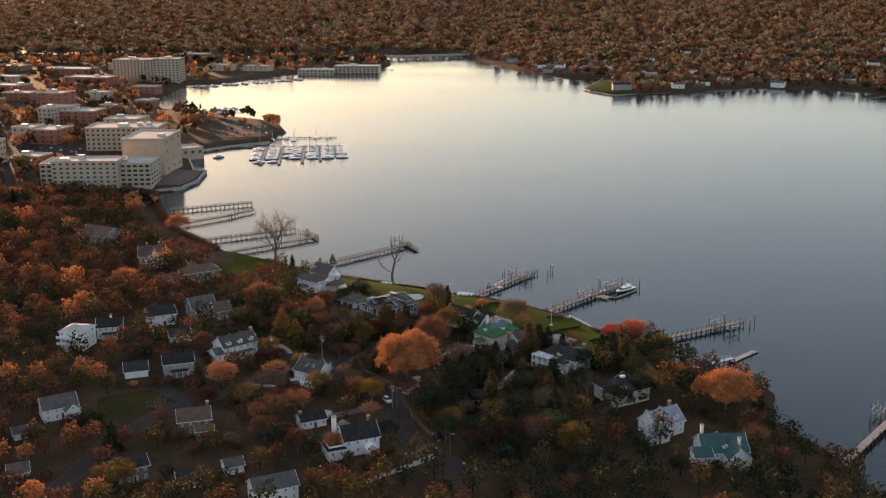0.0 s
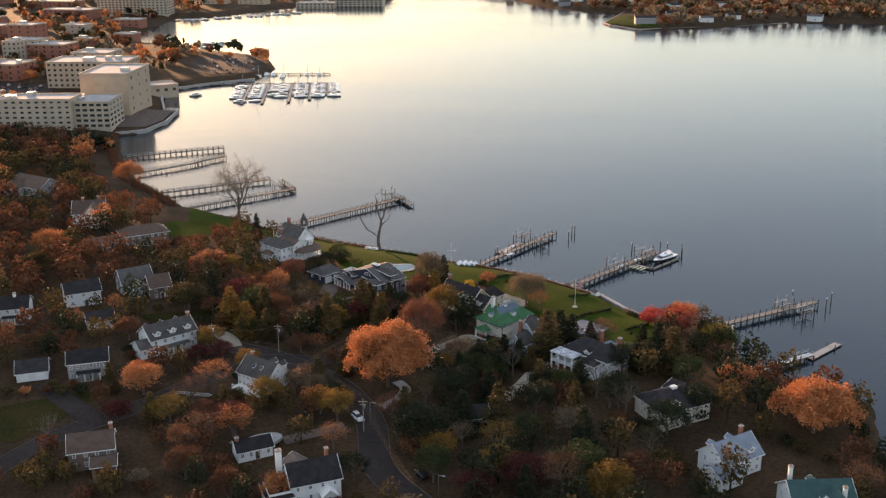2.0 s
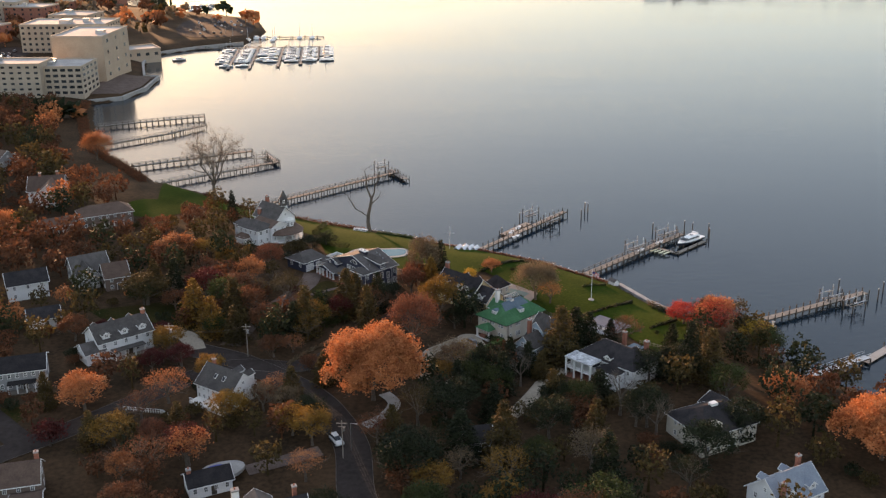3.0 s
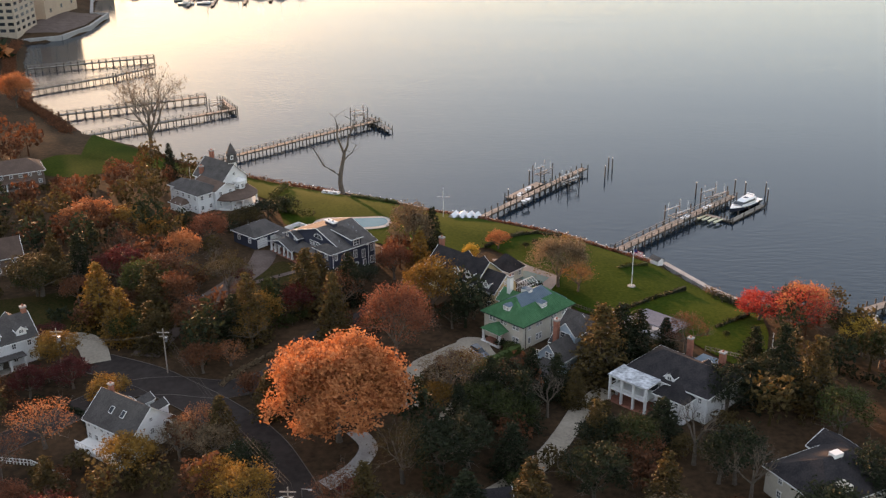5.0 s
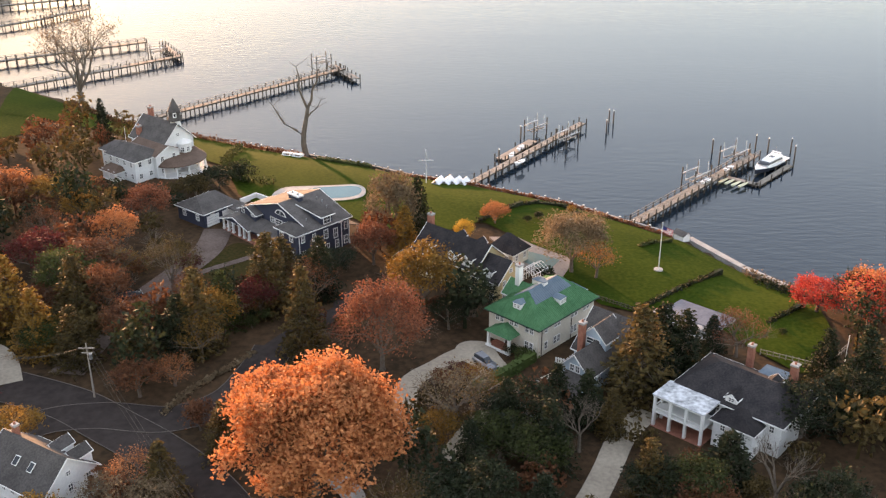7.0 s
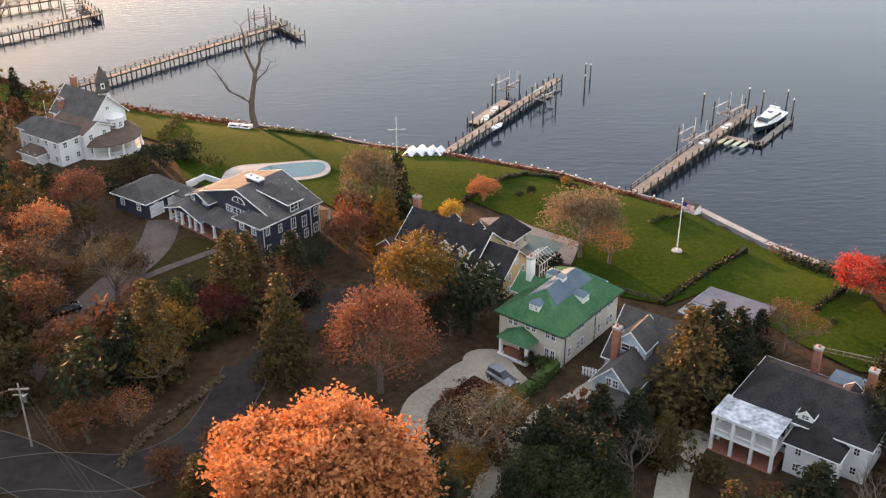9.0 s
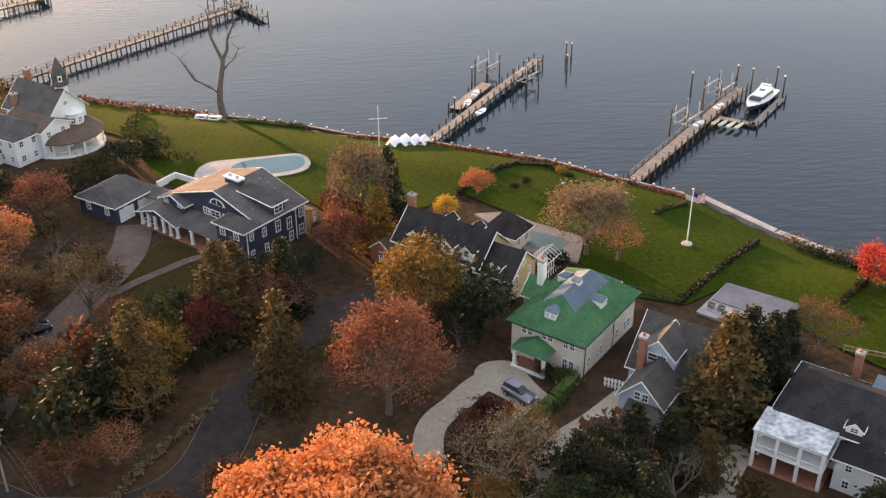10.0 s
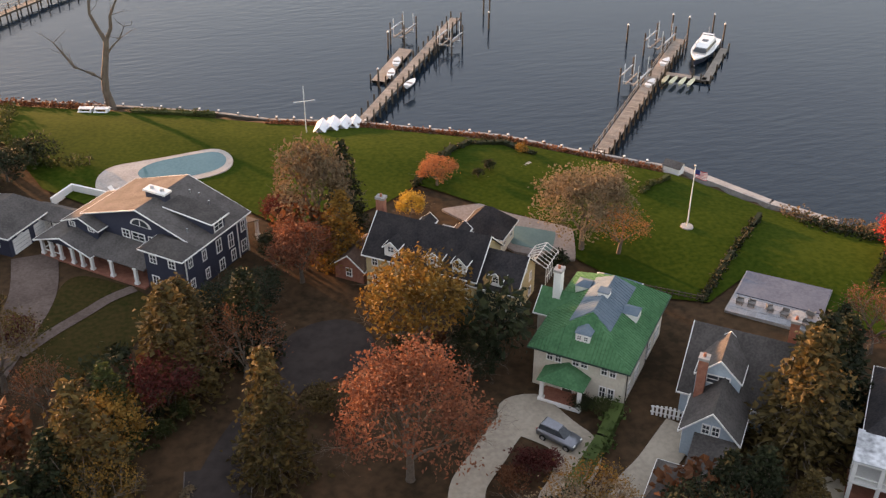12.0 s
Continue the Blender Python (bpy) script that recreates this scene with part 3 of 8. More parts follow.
def chimney(parent, x, y, z0, z1, material, s=0.75):
    bm = boxm(-s / 2, s / 2, -s * 0.4, s * 0.4, z0, z1)
    o = part("chimney", bm, material, parent)
    o.location = (x, y, 0)
    bm = boxm(-s / 2 - 0.08, s / 2 + 0.08, -s * 0.4 - 0.08, s * 0.4 + 0.08, z1 - 0.25, z1 + 0.02)
    part("chimney_cap", bm, CONCRETE, o)
    bm = bmesh.new()
    tube(bm, [(0, 0, z1), (0, 0, z1 + 0.35)], [0.16, 0.13], 8)
    part("flue", bm, BRICK, o)
    return o


def block(parent, x, y, ang, L, W, e, r, wall, roof, hip=0.0, storeys=2, nx=4, ny=2, z=0.0, win=True, sides="fblr"):
    """A wing of a house: walls, roof, trim and windows."""
    b = part("wall", body_mesh(L, W, e, r, hip), wall, parent)
    b.matrix_local = pose(x, y, z, 0, 0, ang)
    part("roof", roof_gable(L, W, e, r, hip=hip), roof, b)
    part("trim", trim_mesh(L, W, e, r, hip), WHITE, b)
    if win:
        zs = [e * (2 * k + 1) / (2 * storeys) + 0.1 for k in range(storeys)]
        if "f" in sides:
            window_row(b, -L / 2, -W / 2, L / 2, -W / 2, zs, nx, 180)
        if "b" in sides:
            window_row(b, -L / 2, W / 2, L / 2, W / 2, zs, nx, 0)
        for s, c in ((1, "r"), (-1, "l")):
            if c in sides:
                window_row(b, s * L / 2, -W / 2, s * L / 2, W / 2, zs, ny, -90 * s)
                if not hip and r > 1.6:
                    window(b, s * L / 2, 0, e + r * 0.32, -90 * s, 0.7, 0.8)
    return b


def porch_posts(parent, x0, x1, y, z1, n, material=WHITE):
    bm = bmesh.new()
    for a in ((-0.13, 0.13, -0.13, 0.13, -0.6, z1), (-0.18, 0.18, -0.18, 0.18, z1 - 0.18, z1)):
        box(bm, *a)
    me = bpy.data.meshes.new("post")
    bm.to_mesh(me), bm.free()
    me.materials.append(material)
    for k in range(n):
        o = link("post", me, None, parent)
        o.location = (x0 + (x1 - x0) * k / max(1, n - 1), y, 0)


def door(parent, x, y, ang, material=None, w=0.95, h=1.9, z=0.0):
    o = part("door", boxm(-w / 2, w / 2, -0.05, 0.06, 0, h), material or WOOD_DARK, parent)
    o.matrix_local = pose(x, y, z, 0, 0, ang)
    f = bmesh.new()
    for a in ((-w / 2 - 0.12, -w / 2, -0.05, 0.09, 0, h), (w / 2, w / 2 + 0.12, -0.05, 0.09, 0, h), (-w / 2 - 0.12, w / 2 + 0.12, -0.05, 0.09, h, h + 0.14)):
        box(f, *a)
    part("door_frame", f, WHITE, o)
    return o


def house(x, y, ang, L, W, label, wall=SIDING_WHITE, roof=SHINGLE_GREY, e=4.6, r=2.2, hip=0.0, storeys=2, nx=4, ny=2, dorm=0, chim=(), ell=None, porch=False, chmat=BRICK, garage=False, sides="fblr", grow=(0.96, 1.04)):
    h = thing("house", pose(x, y, gz(x, y), 0, 0, ang) @ grown(*grow), label, "house", "houses by the river")
    block(h, 0, 0, 0, L, W, e, r, wall, roof, hip, storeys, nx, ny, sides=sides)
    if ell:
        ex, ey, ea, eL, eW, ee, er = ell
        block(h, ex, ey, ea, eL, eW, ee, er, wall, roof, 0, 1 if ee < 3.5 else 2, 2, 2)
    for s in (-1, 1):
        for k in range(dorm):
            u = -L / 2 + L * (k + 0.5) / dorm
            dormer(h, u, s * W * 0.30, e + r * 0.16, 0 if s > 0 else 180, wall, roof)
    for cx, cy, ct in chim:
        chimney(h, cx, cy, e * 0.3, e + r + ct, chmat)
    if porch:
        part("porch_roof", boxm(-L * 0.3, L * 0.3, -W / 2 - 1.8, -W / 2 + 0.0, e * 0.48, e * 0.48 + 0.16), roof, h)
        porch_posts(h, -L * 0.28, L * 0.28, -W / 2 - 1.6, e * 0.48, 4)
        part("porch_floor", boxm(-L * 0.3, L * 0.3, -W / 2 - 1.8, -W / 2 + 0.0, -0.6, 0.12), WOOD_GREY, h)
    if garage:
        for s in (-1, 1):
            part("garage_door", boxm(s * L / 4 - 1.0, s * L / 4 + 1.0, -W / 2 - 0.05, -W / 2 + 0.04, 0, 1.9), WHITE, h, "white panelled garage door")
    else:
        door(h, L * 0.06, -W / 2, 180)
    return h

# ---- trees ----
def limbs(bm, rng, start, way, length, r, depth, tips, up=0.25, split=3, spread=0.75, shrink=0.66, sides=5):
    """A limb that bends and forks; its ends go into tips."""
    pts, rad, p, d = [start], [r], Vector(start), Vector(way).normalized()
    n = 3 if depth > 1 else 1
    for k in range(n):
        d = (d + Vector((rng.gauss(0, 0.16), rng.gauss(0, 0.16), rng.gauss(0, 0.10) + up * 0.12))).normalized()
        p = p + d * length / n
        pts.append(tuple(p)), rad.append(r * (1 - 0.38 * (k + 1) / n))
    tube(bm, pts, rad, sides if depth > 1 else 3)
    if depth <= 0:
        tips.append((tuple(p), tuple(d)))
        return
    for k in range(split + (rng.random() < 0.4)):
        ax = Vector((rng.gauss(0, 1), rng.gauss(0, 1), rng.gauss(0, 1))).normalized()
        w = (d + ax * spread * rng.uniform(0.6, 1.2) + Vector((0, 0, up))).normalized()
        base = Vector(pts[-1]) if k < 2 else Vector(pts[-2])
        limbs(bm, rng, tuple(base), w, length * shrink * rng.uniform(0.8, 1.15), rad[-1] * 0.72, depth - 1, tips, up, split, spread, shrink, sides)


def leaves_mesh(name, centres, rng, size, per, spread, material, squash=0.75):
    """Many small bent leaf sprays round a set of centres."""
    vs, fs = [], []
    for c in centres:
        for _ in range(per):
            p = Vector(c) + Vector((rng.gauss(0, spread), rng.gauss(0, spread), rng.gauss(0, spread * squash)))
            s = size * rng.uniform(0.6, 1.35)
            u = Vector((rng.gauss(0, 1), rng.gauss(0, 1), rng.gauss(0, 0.7))).normalized()
            w = u.orthogonal().normalized()
            w = (Matrix.Rotation(rng.uniform(0, 6.28), 3, u) @ w) * 0.6
            n = u.cross(w).normalized() * 0.25
            i = len(vs)
            vs += [tuple(p - u * s), tuple(p - w * s + n * s), tuple(p + u * s), tuple(p + w * s + n * s)]
            fs += [(i, i + 1, i + 2), (i, i + 2, i + 3)]
    me = bpy.data.meshes.new(name)
    me.from_pydata(vs, [], fs)
    me.materials.append(material)
    return me


def broadleaf(seed, h, r, leaf, per=9, size=0.30, depth=3, spread=0.7, trunk=0.24):
    """Meshes of a broad tree: trunk with limbs, and a crown of leaf sprays."""
    rng = random.Random(seed)
    bm, tips = bmesh.new(), []
    th = h * rng.uniform(0.20, 0.28)
    tr = h * 0.022 + trunk * 0.3
    tube(bm, [(0, 0, -0.4), (0, 0, 0.3), (rng.gauss(0, 0.1), rng.gauss(0, 0.1), th)], [tr * 1.5, tr * 1.1, tr * 0.85], 8)
    n = 6
    for k in range(n):
        a = 6.283 * k / n + rng.uniform(-0.4, 0.4)
        tilt = rng.uniform(0.35, 1.15) if k < n - 1 else 0.1
        limbs(bm, rng, (0, 0, th * rng.uniform(0.8, 1.0)), (math.cos(a) * tilt, math.sin(a) * tilt, 1), (h - th) * 0.42, tr * 0.5, depth, tips, 0.12, 3, 0.85, 0.70)
    cz = th + (h - th) * 0.52
    pts = np.array([t[0] for t in tips])
    q = (pts - [0, 0, cz]) / [r, r, (h - th) * 0.55]
    far = np.maximum(np.linalg.norm(q, axis=1), 1e-3)
    k = np.where(far > 1, 1 / far, 1.0) * np.random.RandomState(seed).uniform(0.86, 1.0, len(far))
    pts = q * k[:, None] * [r, r, (h - th) * 0.55] + [0, 0, cz]
    rs = np.random.RandomState(seed + 5)
    m = int(len(pts) * 0.75)
    dirs = rs.normal(size=(m, 3))
    dirs /= np.linalg.norm(dirs, axis=1)[:, None]
    dirs[:, 2] = np.abs(dirs[:, 2]) * 1.1 - 0.35
    lump = 0.80 + 0.22 * np.sin(dirs[:, 0] * 5 + seed) * np.cos(dirs[:, 1] * 4 + seed * 2) + 0.08 * rs.normal(size=m)
    shell = dirs * lump[:, None] * [r, r, (h - th) * 0.52] + [0, 0, cz]
    cen = np.concatenate([pts, shell])
    crown = leaves_mesh("crown", cen, rng, size, per, spread, leaf)
    tm = bpy.data.meshes.new("trunk")
    bm.to_mesh(tm), bm.free()
    tm.materials.append(BARK)
    return tm, crown


def conifer(seed, h, r, leaf, size=0.34, tiers=17):
    """Meshes of a conifer: straight trunk and tiers of drooping sprays."""
    rng = random.Random(seed)
    bm = bmesh.new()
    tube(bm, [(0, 0, -0.4), (0, 0, h * 0.5), (0, 0, h * 0.97)], [h * 0.018, h * 0.012, 0.03], 7)
    cen = []
    for k in range(tiers):
        t = k / (tiers - 1)
        z = h * (0.07 + 0.91 * t)
        rr = r * ((1 - t) ** 0.72) * rng.uniform(0.78, 1.12) + 0.12
        nb = max(4, int(11 * (1 - t) + 4))
        for b in range(nb):
            a = 6.283 * (b + rng.random()) / nb
            L = rr * rng.uniform(0.65, 1.12)
            droop = rng.uniform(0.12, 0.40) * L
            tip = (math.cos(a) * L, math.sin(a) * L, z - droop)
            tube(bm, [(0, 0, z), tip], [0.045, 0.012], 3)
            for s in (0.45, 0.7, 0.88, 1.02):
                cen.append((tip[0] * s, tip[1] * s, z - droop * s + 0.05))
    crown = leaves_mesh("crown", cen, rng, size * 0.64, 5, 0.26, leaf, 0.6)
    tm = bpy.data.meshes.new("trunk")
    bm.to_mesh(tm), bm.free()
    tm.materials.append(BARK)
    return tm, crown


TREES = {}


def proto(kind, colour, variant):
    """The shared meshes of one kind of tree, about 10 m high and 4 m in radius."""
    key = (kind, colour, variant)
    if key not in TREES:
        shape = (kind, variant)
        if kind == "broad":
            TREES[key] = broadleaf(11 + variant * 7, 10, 4.3, LEAF[colour], 8, 0.205, 3, 0.42)
        elif kind == "thin":
            TREES[key] = broadleaf(23 + variant * 5, 10, 4.2, LEAF[colour], 4, 0.14, 3, 0.42)
        elif kind == "shrub":
            TREES[key] = broadleaf(37 + variant * 3, 10, 6.4, LEAF[colour], 12, 0.42, 2, 0.8)
        else:
            TREES[key] = conifer(51 + variant * 9, 10, 3.0, LEAF[colour])
    return TREES[key]


TREE_WORDS = {"orange": "bright orange autumn leaves", "rust": "sparse rust-red leaves", "brown": "russet brown autumn leaves", "gold": "golden autumn leaves", "red": "vivid red autumn leaves", "darkred": "dark red leaves",
              "green": "green leaves turning yellow", "evergreen": "dark green needles", "olive": "olive and golden needles", "yellow": "bright yellow leaves", "greybrown": "sparse grey-brown leaves"}
TREE_N = [0]


def tree(x, y, h, r, colour, kind="broad", variant=None, dz=0.0):
    TREE_N[0] += 1
    variant = TREE_N[0] % 3 if variant is None else variant
    own = r > 5.6
    tm, cm = broadleaf(90 + TREE_N[0], h, r, LEAF[colour], 26 if r > 8 else 6, 0.24 if r > 8 else 0.16, 4, 0.50) if own else proto(kind, colour, variant)
    word = {"broad": "Broad tree", "thin": "Half-bare tree", "shrub": "Rounded shrub", "conifer": "Tall conifer"}[kind]
    size = "large " if h > 11 else "small " if h < 6 else ""
    z = gz(x, y)
    t = thing("shrub" if kind == "shrub" else "tree", pose(x, y, z + dz, 0, 0, TREE_N[0] * 77.0), f"{size}{word.lower()} with {TREE_WORDS[colour]} on the ground", "shrub" if kind == "shrub" else "tree", "trees of the neighbourhood")
    rad = {"broad": 4.3, "thin": 4.2, "shrub": 6.4, "conifer": 3.0}[kind]
    sx, sz = (1, 1) if own else (r / rad, h / 10)
    for nm, me in (("trunk", tm), ("crown", cm)):
        o = link(nm, me, None, t)
        o.scale = (sx, sx, sz)
    return t


def bare_tree(x, y, h, label, seed, depth=4, leaf=None, lean=(0, 0), split=3, spread=0.8, fork=4, th=0.3, thick=0.6):
    rng = random.Random(seed)
    bm, tips = bmesh.new(), []
    t = thing("tree", pose(x, y, gz(x, y)), label, "tree")
    tr = h * 0.026
    top = (lean[0] * th, lean[1] * th, h * th)
    tube(bm, [(0, 0, -0.4), (0, 0, 0.5), (top[0] * 0.6, top[1] * 0.6, top[2] * 0.6), top], [tr * 1.6, tr * 1.15, tr, tr * 0.85], 8)
    for k in range(fork):
        a = 6.283 * k / fork + rng.uniform(-0.4, 0.4)
        q = rng.uniform(0.30, 0.62)
        limbs(bm, rng, top, (math.cos(a) * q, math.sin(a) * q, 1), h * (1 - th) * 0.40, tr * thick, depth, tips, 0.22, split, spread, 0.68, 5)
    part("trunk", bm, BARK, t)
    if leaf:
        me = leaves_mesh("crown", [p for p, _ in tips], rng, 0.17, 4, 0.5, LEAF[leaf])
        link("crown", me, None, t)
    return t

# ---- the green-roofed house ----
gh = thing("house", pose(22.71, 310, 3.81, 0, 0, 46.5) @ grown(0.96, 0.95, 0.88), "cream stucco house with a green tiled hip roof and dormers", "house", "houses by the river")
b = part("wall", body_mesh(12.5, 8.7, 5.3, 2.9, 3.4), STUCCO, gh)
part("roof", roof_gable(12.5, 8.7, 5.3, 2.9, 0.5, 0.2, 3.4), TILE_GREEN, b, "green tiled hip roof")
part("fascia", trim_mesh(12.5, 8.7, 5.3, 2.9, 3.4, 0.5), mat("dark_green_gutter", (0.03, 0.06, 0.045), None, 0.5), b)


def tile_rows(parent, W, e, r, L, hip, over, material, pitch=0.32):
    """Raised rolls of tile that run down each slope of a hip roof."""
    bm0 = bmesh.new()
    box(bm0, -0.045, 0.045, 0, 1, 0.0, 0.05)
    me = bpy.data.meshes.new("tile_roll")
    bm0.to_mesh(me), bm0.free()
    me.materials.append(material)
    a, bb, k = L / 2 + over, W / 2 + over, r / (W / 2)
    lo, hi = e - over * k, e + r
    for s in (-1, 1):
        n = int(2 * a / pitch)
        for i in range(n):
            x = -a + (i + 0.5) * pitch
            t = min(1.0, (a - abs(x)) / hip)
            o = link("tile_roll", me, None, parent)
            p0, p1 = Vector((x, s * bb, lo)), Vector((x, s * bb * (1 - t), lo + (hi - lo) * t))
            d = p1 - p0
            o.matrix_local = Matrix.Translation(p0) @ d.to_track_quat("Y", "Z").to_matrix().to_4x4() @ Matrix.Diagonal((1, d.length, 1, 1))
        n = int(2 * bb / pitch)
        for i in range(n):
            y = -bb + (i + 0.5) * pitch
            t = max(0.03, 1 - abs(y) / bb)
            o = link("tile_roll", me, None, parent)
            p0, p1 = Vector((s * a, y, lo)), Vector((s * (a - hip * t), y, lo + (hi - lo) * t))
            d = p1 - p0
            o.matrix_local = Matrix.Translation(p0) @ d.to_track_quat("Y", "Z").to_matrix().to_4x4() @ Matrix.Diagonal((1, d.length, 1, 1))


tile_rows(b, 8.7, 5.3, 2.9, 12.5, 3.4, 0.5, TILE_GREEN)
top = bmesh.new()
vs = [top.verts.new(p) for p in ((-3.9, -2.0, 6.98), (3.9, -2.0, 6.98), (3.9, 2.0, 6.98), (-3.9, 2.0, 6.98), (-3.15, 0, 8.34), (3.15, 0, 8.34))]
for f in ((0, 1, 5, 4), (2, 3, 4, 5), (1, 2, 5), (3, 0, 4), (3, 2, 1, 0)):
    top.faces.new([vs[i] for i in f])
bmesh.ops.recalc_face_normals(top, faces=top.faces)
part("metal_roof_panel", top, COPPER, b, "blue-grey metal roof cap")
for k in range(17):
    for s in (-1, 1):
        o = part("seam", boxm(-0.02, 0.02, 0, 2.4, 0, 0.05), COPPER, b)
        o.matrix_local = pose(-3.1 + k * 0.385, s * 2.0, 6.99, 0, 0, 0) @ Matrix.Rotation(radians(34.2 if s < 0 else 145.8), 4, "X")
hatch = part("roof_hatch", boxm(-0.45, 0.45, -0.5, 0.5, 7.9, 8.55), WHITE, b)
part("hatch_lid", boxm(-0.52, 0.52, -0.56, 0.56, 8.55, 8.63), COPPER, hatch)


def hip_dormer(parent, x, y, z, ang):
    o = part("dormer", boxm(-0.68, 0.68, -1.4, 0.0, 0, 0.98), WHITE, parent, "white dormer with a metal hip roof")
    o.matrix_local = pose(x, y, z, 0, 0, ang)
    bm = bmesh.new()
    v = [bm.verts.new(p) for p in ((-0.8, 0.1, 0.98), (0.8, 0.1, 0.98), (0.8, -1.4, 0.98), (-0.8, -1.4, 0.98), (0, -0.5, 1.36), (0, -1.4, 1.36))]
    for f in ((0, 1, 4), (1, 2, 5, 4), (3, 0, 4, 5), (0, 3, 2, 1), (2, 3, 5)):
        bm.faces.new([v[i] for i in f])
    bmesh.ops.recalc_face_normals(bm, faces=bm.faces)
    part("dormer_roof", bm, COPPER, o)
    for s in (-1, 1):
        window(o, s * 0.32, 0.0, 0.52, 0, 0.54, 0.66)
    return o


hip_dormer(b, -5.5, 0.1, 6.1, 90), hip_dormer(b, 0.2, -3.4, 5.92, 180)
hip_dormer(b, 2.6, 3.4, 5.92, 0)
for z, h in ((4.15, 1.2), (1.5, 1.35)):
    for y0 in (-3.2, -2.4, 2.0, 2.8):
        window(b, -6.25, y0, z, 90, 0.7, h)
    for x0 in (-4.6, -2.6, -1.8, 1.2, 2.0, 4.0, 4.8):
        window(b, x0, -4.35, z, 180, 0.7, h)
    for x0 in (-4.0, -1.0, 2.5, 4.5):
        window(b, x0, 4.35, z, 0, 0.7, h)
for y0 in (-0.5, 0.3):
    window(b, -6.25, y0, 4.2, 90, 0.75, 1.0)
door(b, -6.25, 0.9, 90)
for x0 in (-5.55, 1.0):
    part("downpipe", boxm(x0 - 0.05, x0 + 0.05, -4.44, -4.36, 0, 5.1), WOOD_DARK, b)
bm = bmesh.new()
v = [bm.verts.new(p) for p in ((-8.6, -1.3, 2.75), (-5.6, -1.3, 2.75), (-5.6, 3.2, 2.75), (-8.6, 3.2, 2.75), (-7.0, 0.95, 3.95), (-5.6, 0.95, 3.95))]
for f in ((0, 1, 5, 4), (2, 3, 4, 5), (3, 0, 4), (3, 2, 1, 0)):
    bm.faces.new([v[i] for i in f])
bmesh.ops.recalc_face_normals(bm, faces=bm.faces)
portico = part("portico", boxm(-8.3, -5.7, -1.0, 2.9, 2.45, 2.72), WHITE, gh)
part("portico_roof", bm, TILE_GREEN, portico, "green tiled porch roof")
part("portico_floor", boxm(-8.4, -5.7, -1.1, 3.0, -0.8, 0.25), BRICK, portico)
for yy in (-0.85, 2.75):
    part("column", boxm(-8.3, -7.95, yy - 0.17, yy + 0.17, 0.25, 2.5), WHITE, portico)
    part("plinth", boxm(-8.4, -7.85, yy - 0.27, yy + 0.27, -0.6, 0.5), WHITE, portico)
part("portico_kerb", boxm(-8.5, -8.3, -1.1, 3.0, -0.6, 0.45), WHITE, portico)
chimney(gh, 0.6, 4.75, -0.5, 9.4, WHITE, 0.9)
block(gh, 0.9, 4.4, 90, 3.4, 3.6, 5.0, 1.6, STUCCO, TILE_GREEN, 0, 2, 1, 1)
block(gh, 6.6, 0.8, 90, 4.0, 3.0, 4.6, 1.2, STUCCO, COPPER, 1.2, 2, 1, 1)

# ---- the tan house ----
th_ = thing("house", pose(11.96, 326.45, 3.81, 0, 0, -41.84) @ grown(0.96, 0.94, 0.91), "tan stucco house with dark shingle gables and white dormers", "house", "houses by the river")
block(th_, 0, 0, 0, 12.2, 7.2, 4.7, 3.1, TAN, SHINGLE_DARK, 0, 2, 6, 2)
block(th_, 8.0, -0.2, 0, 4.6, 6.2, 3.9, 2.6, TAN, SHINGLE_DARK, 0, 2, 2, 2)
for u_ in (-3.2, 1.6, 4.4):
    dormer(th_, u_, -2.45, 5.0, 180, WHITE, SHINGLE_DARK, 1.5, 2.2, 1.35)
dormer(th_, 8.2, -2.2, 4.1, 180, WHITE, SHINGLE_DARK, 1.4, 2.0, 1.3)
for u_ in (-2, 2):
    dormer(th_, u_, 2.4, 5.0, 0, WHITE, SHINGLE_DARK, 1.5, 2.2, 1.3)
chimney(th_, -6.5, 1.0, -0.5, 9.0, BRICK, 0.9)
block(th_, 2.4, 9.8, 0, 4.6, 4.2, 3.0, 2.2, STUCCO, SHINGLE_DARK, 2.2, 1, 2, 2)
part("flat_roof", boxm(-2.2, 1.6, 3.6, 7.6, 2.6, 2.8), FLATROOF, th_)
part("link_wall", boxm(-2.0, 1.4, 3.6, 7.4, -1, 2.6), TAN, th_)
block(th_, -8.3, -1.2, 90, 4.5, 3.4, 2.2, 1.4, BRICK, SHINGLE_BROWN, 0, 1, 1, 1)
glasshouse = thing("conservatory", pose(22.9, 324.6, 3.81, 0, 0, -42) @ grown(1.05, 1.12), "white-framed glazed conservatory beside the tan house", "conservatory")
for k in range(7):
    bm = bmesh.new()
    y_ = -1.6 + 0.55 * k
    tube(bm, [(-1.2, y_, 0), (-1.2, y_, 2.3), (0, y_, 3.1), (1.2, y_, 2.3), (1.2, y_, 0)], [0.05] * 5, 4)
    part("rib", bm, WHITE, glasshouse)
for p0, p1 in (((-1.2, -1.6, 2.3), (-1.2, 1.7, 2.3)), ((0, -1.6, 3.1), (0, 1.7, 3.1)), ((1.2, -1.6, 2.3), (1.2, 1.7, 2.3)), ((1.2, -1.6, 1.1), (1.2, 1.7, 1.1)), ((-1.2, -1.6, 1.1), (-1.2, 1.7, 1.1))):
    bm = bmesh.new()
    tube(bm, [p0, p1], [0.05, 0.05], 4)
    part("rail", bm, WHITE, glasshouse)

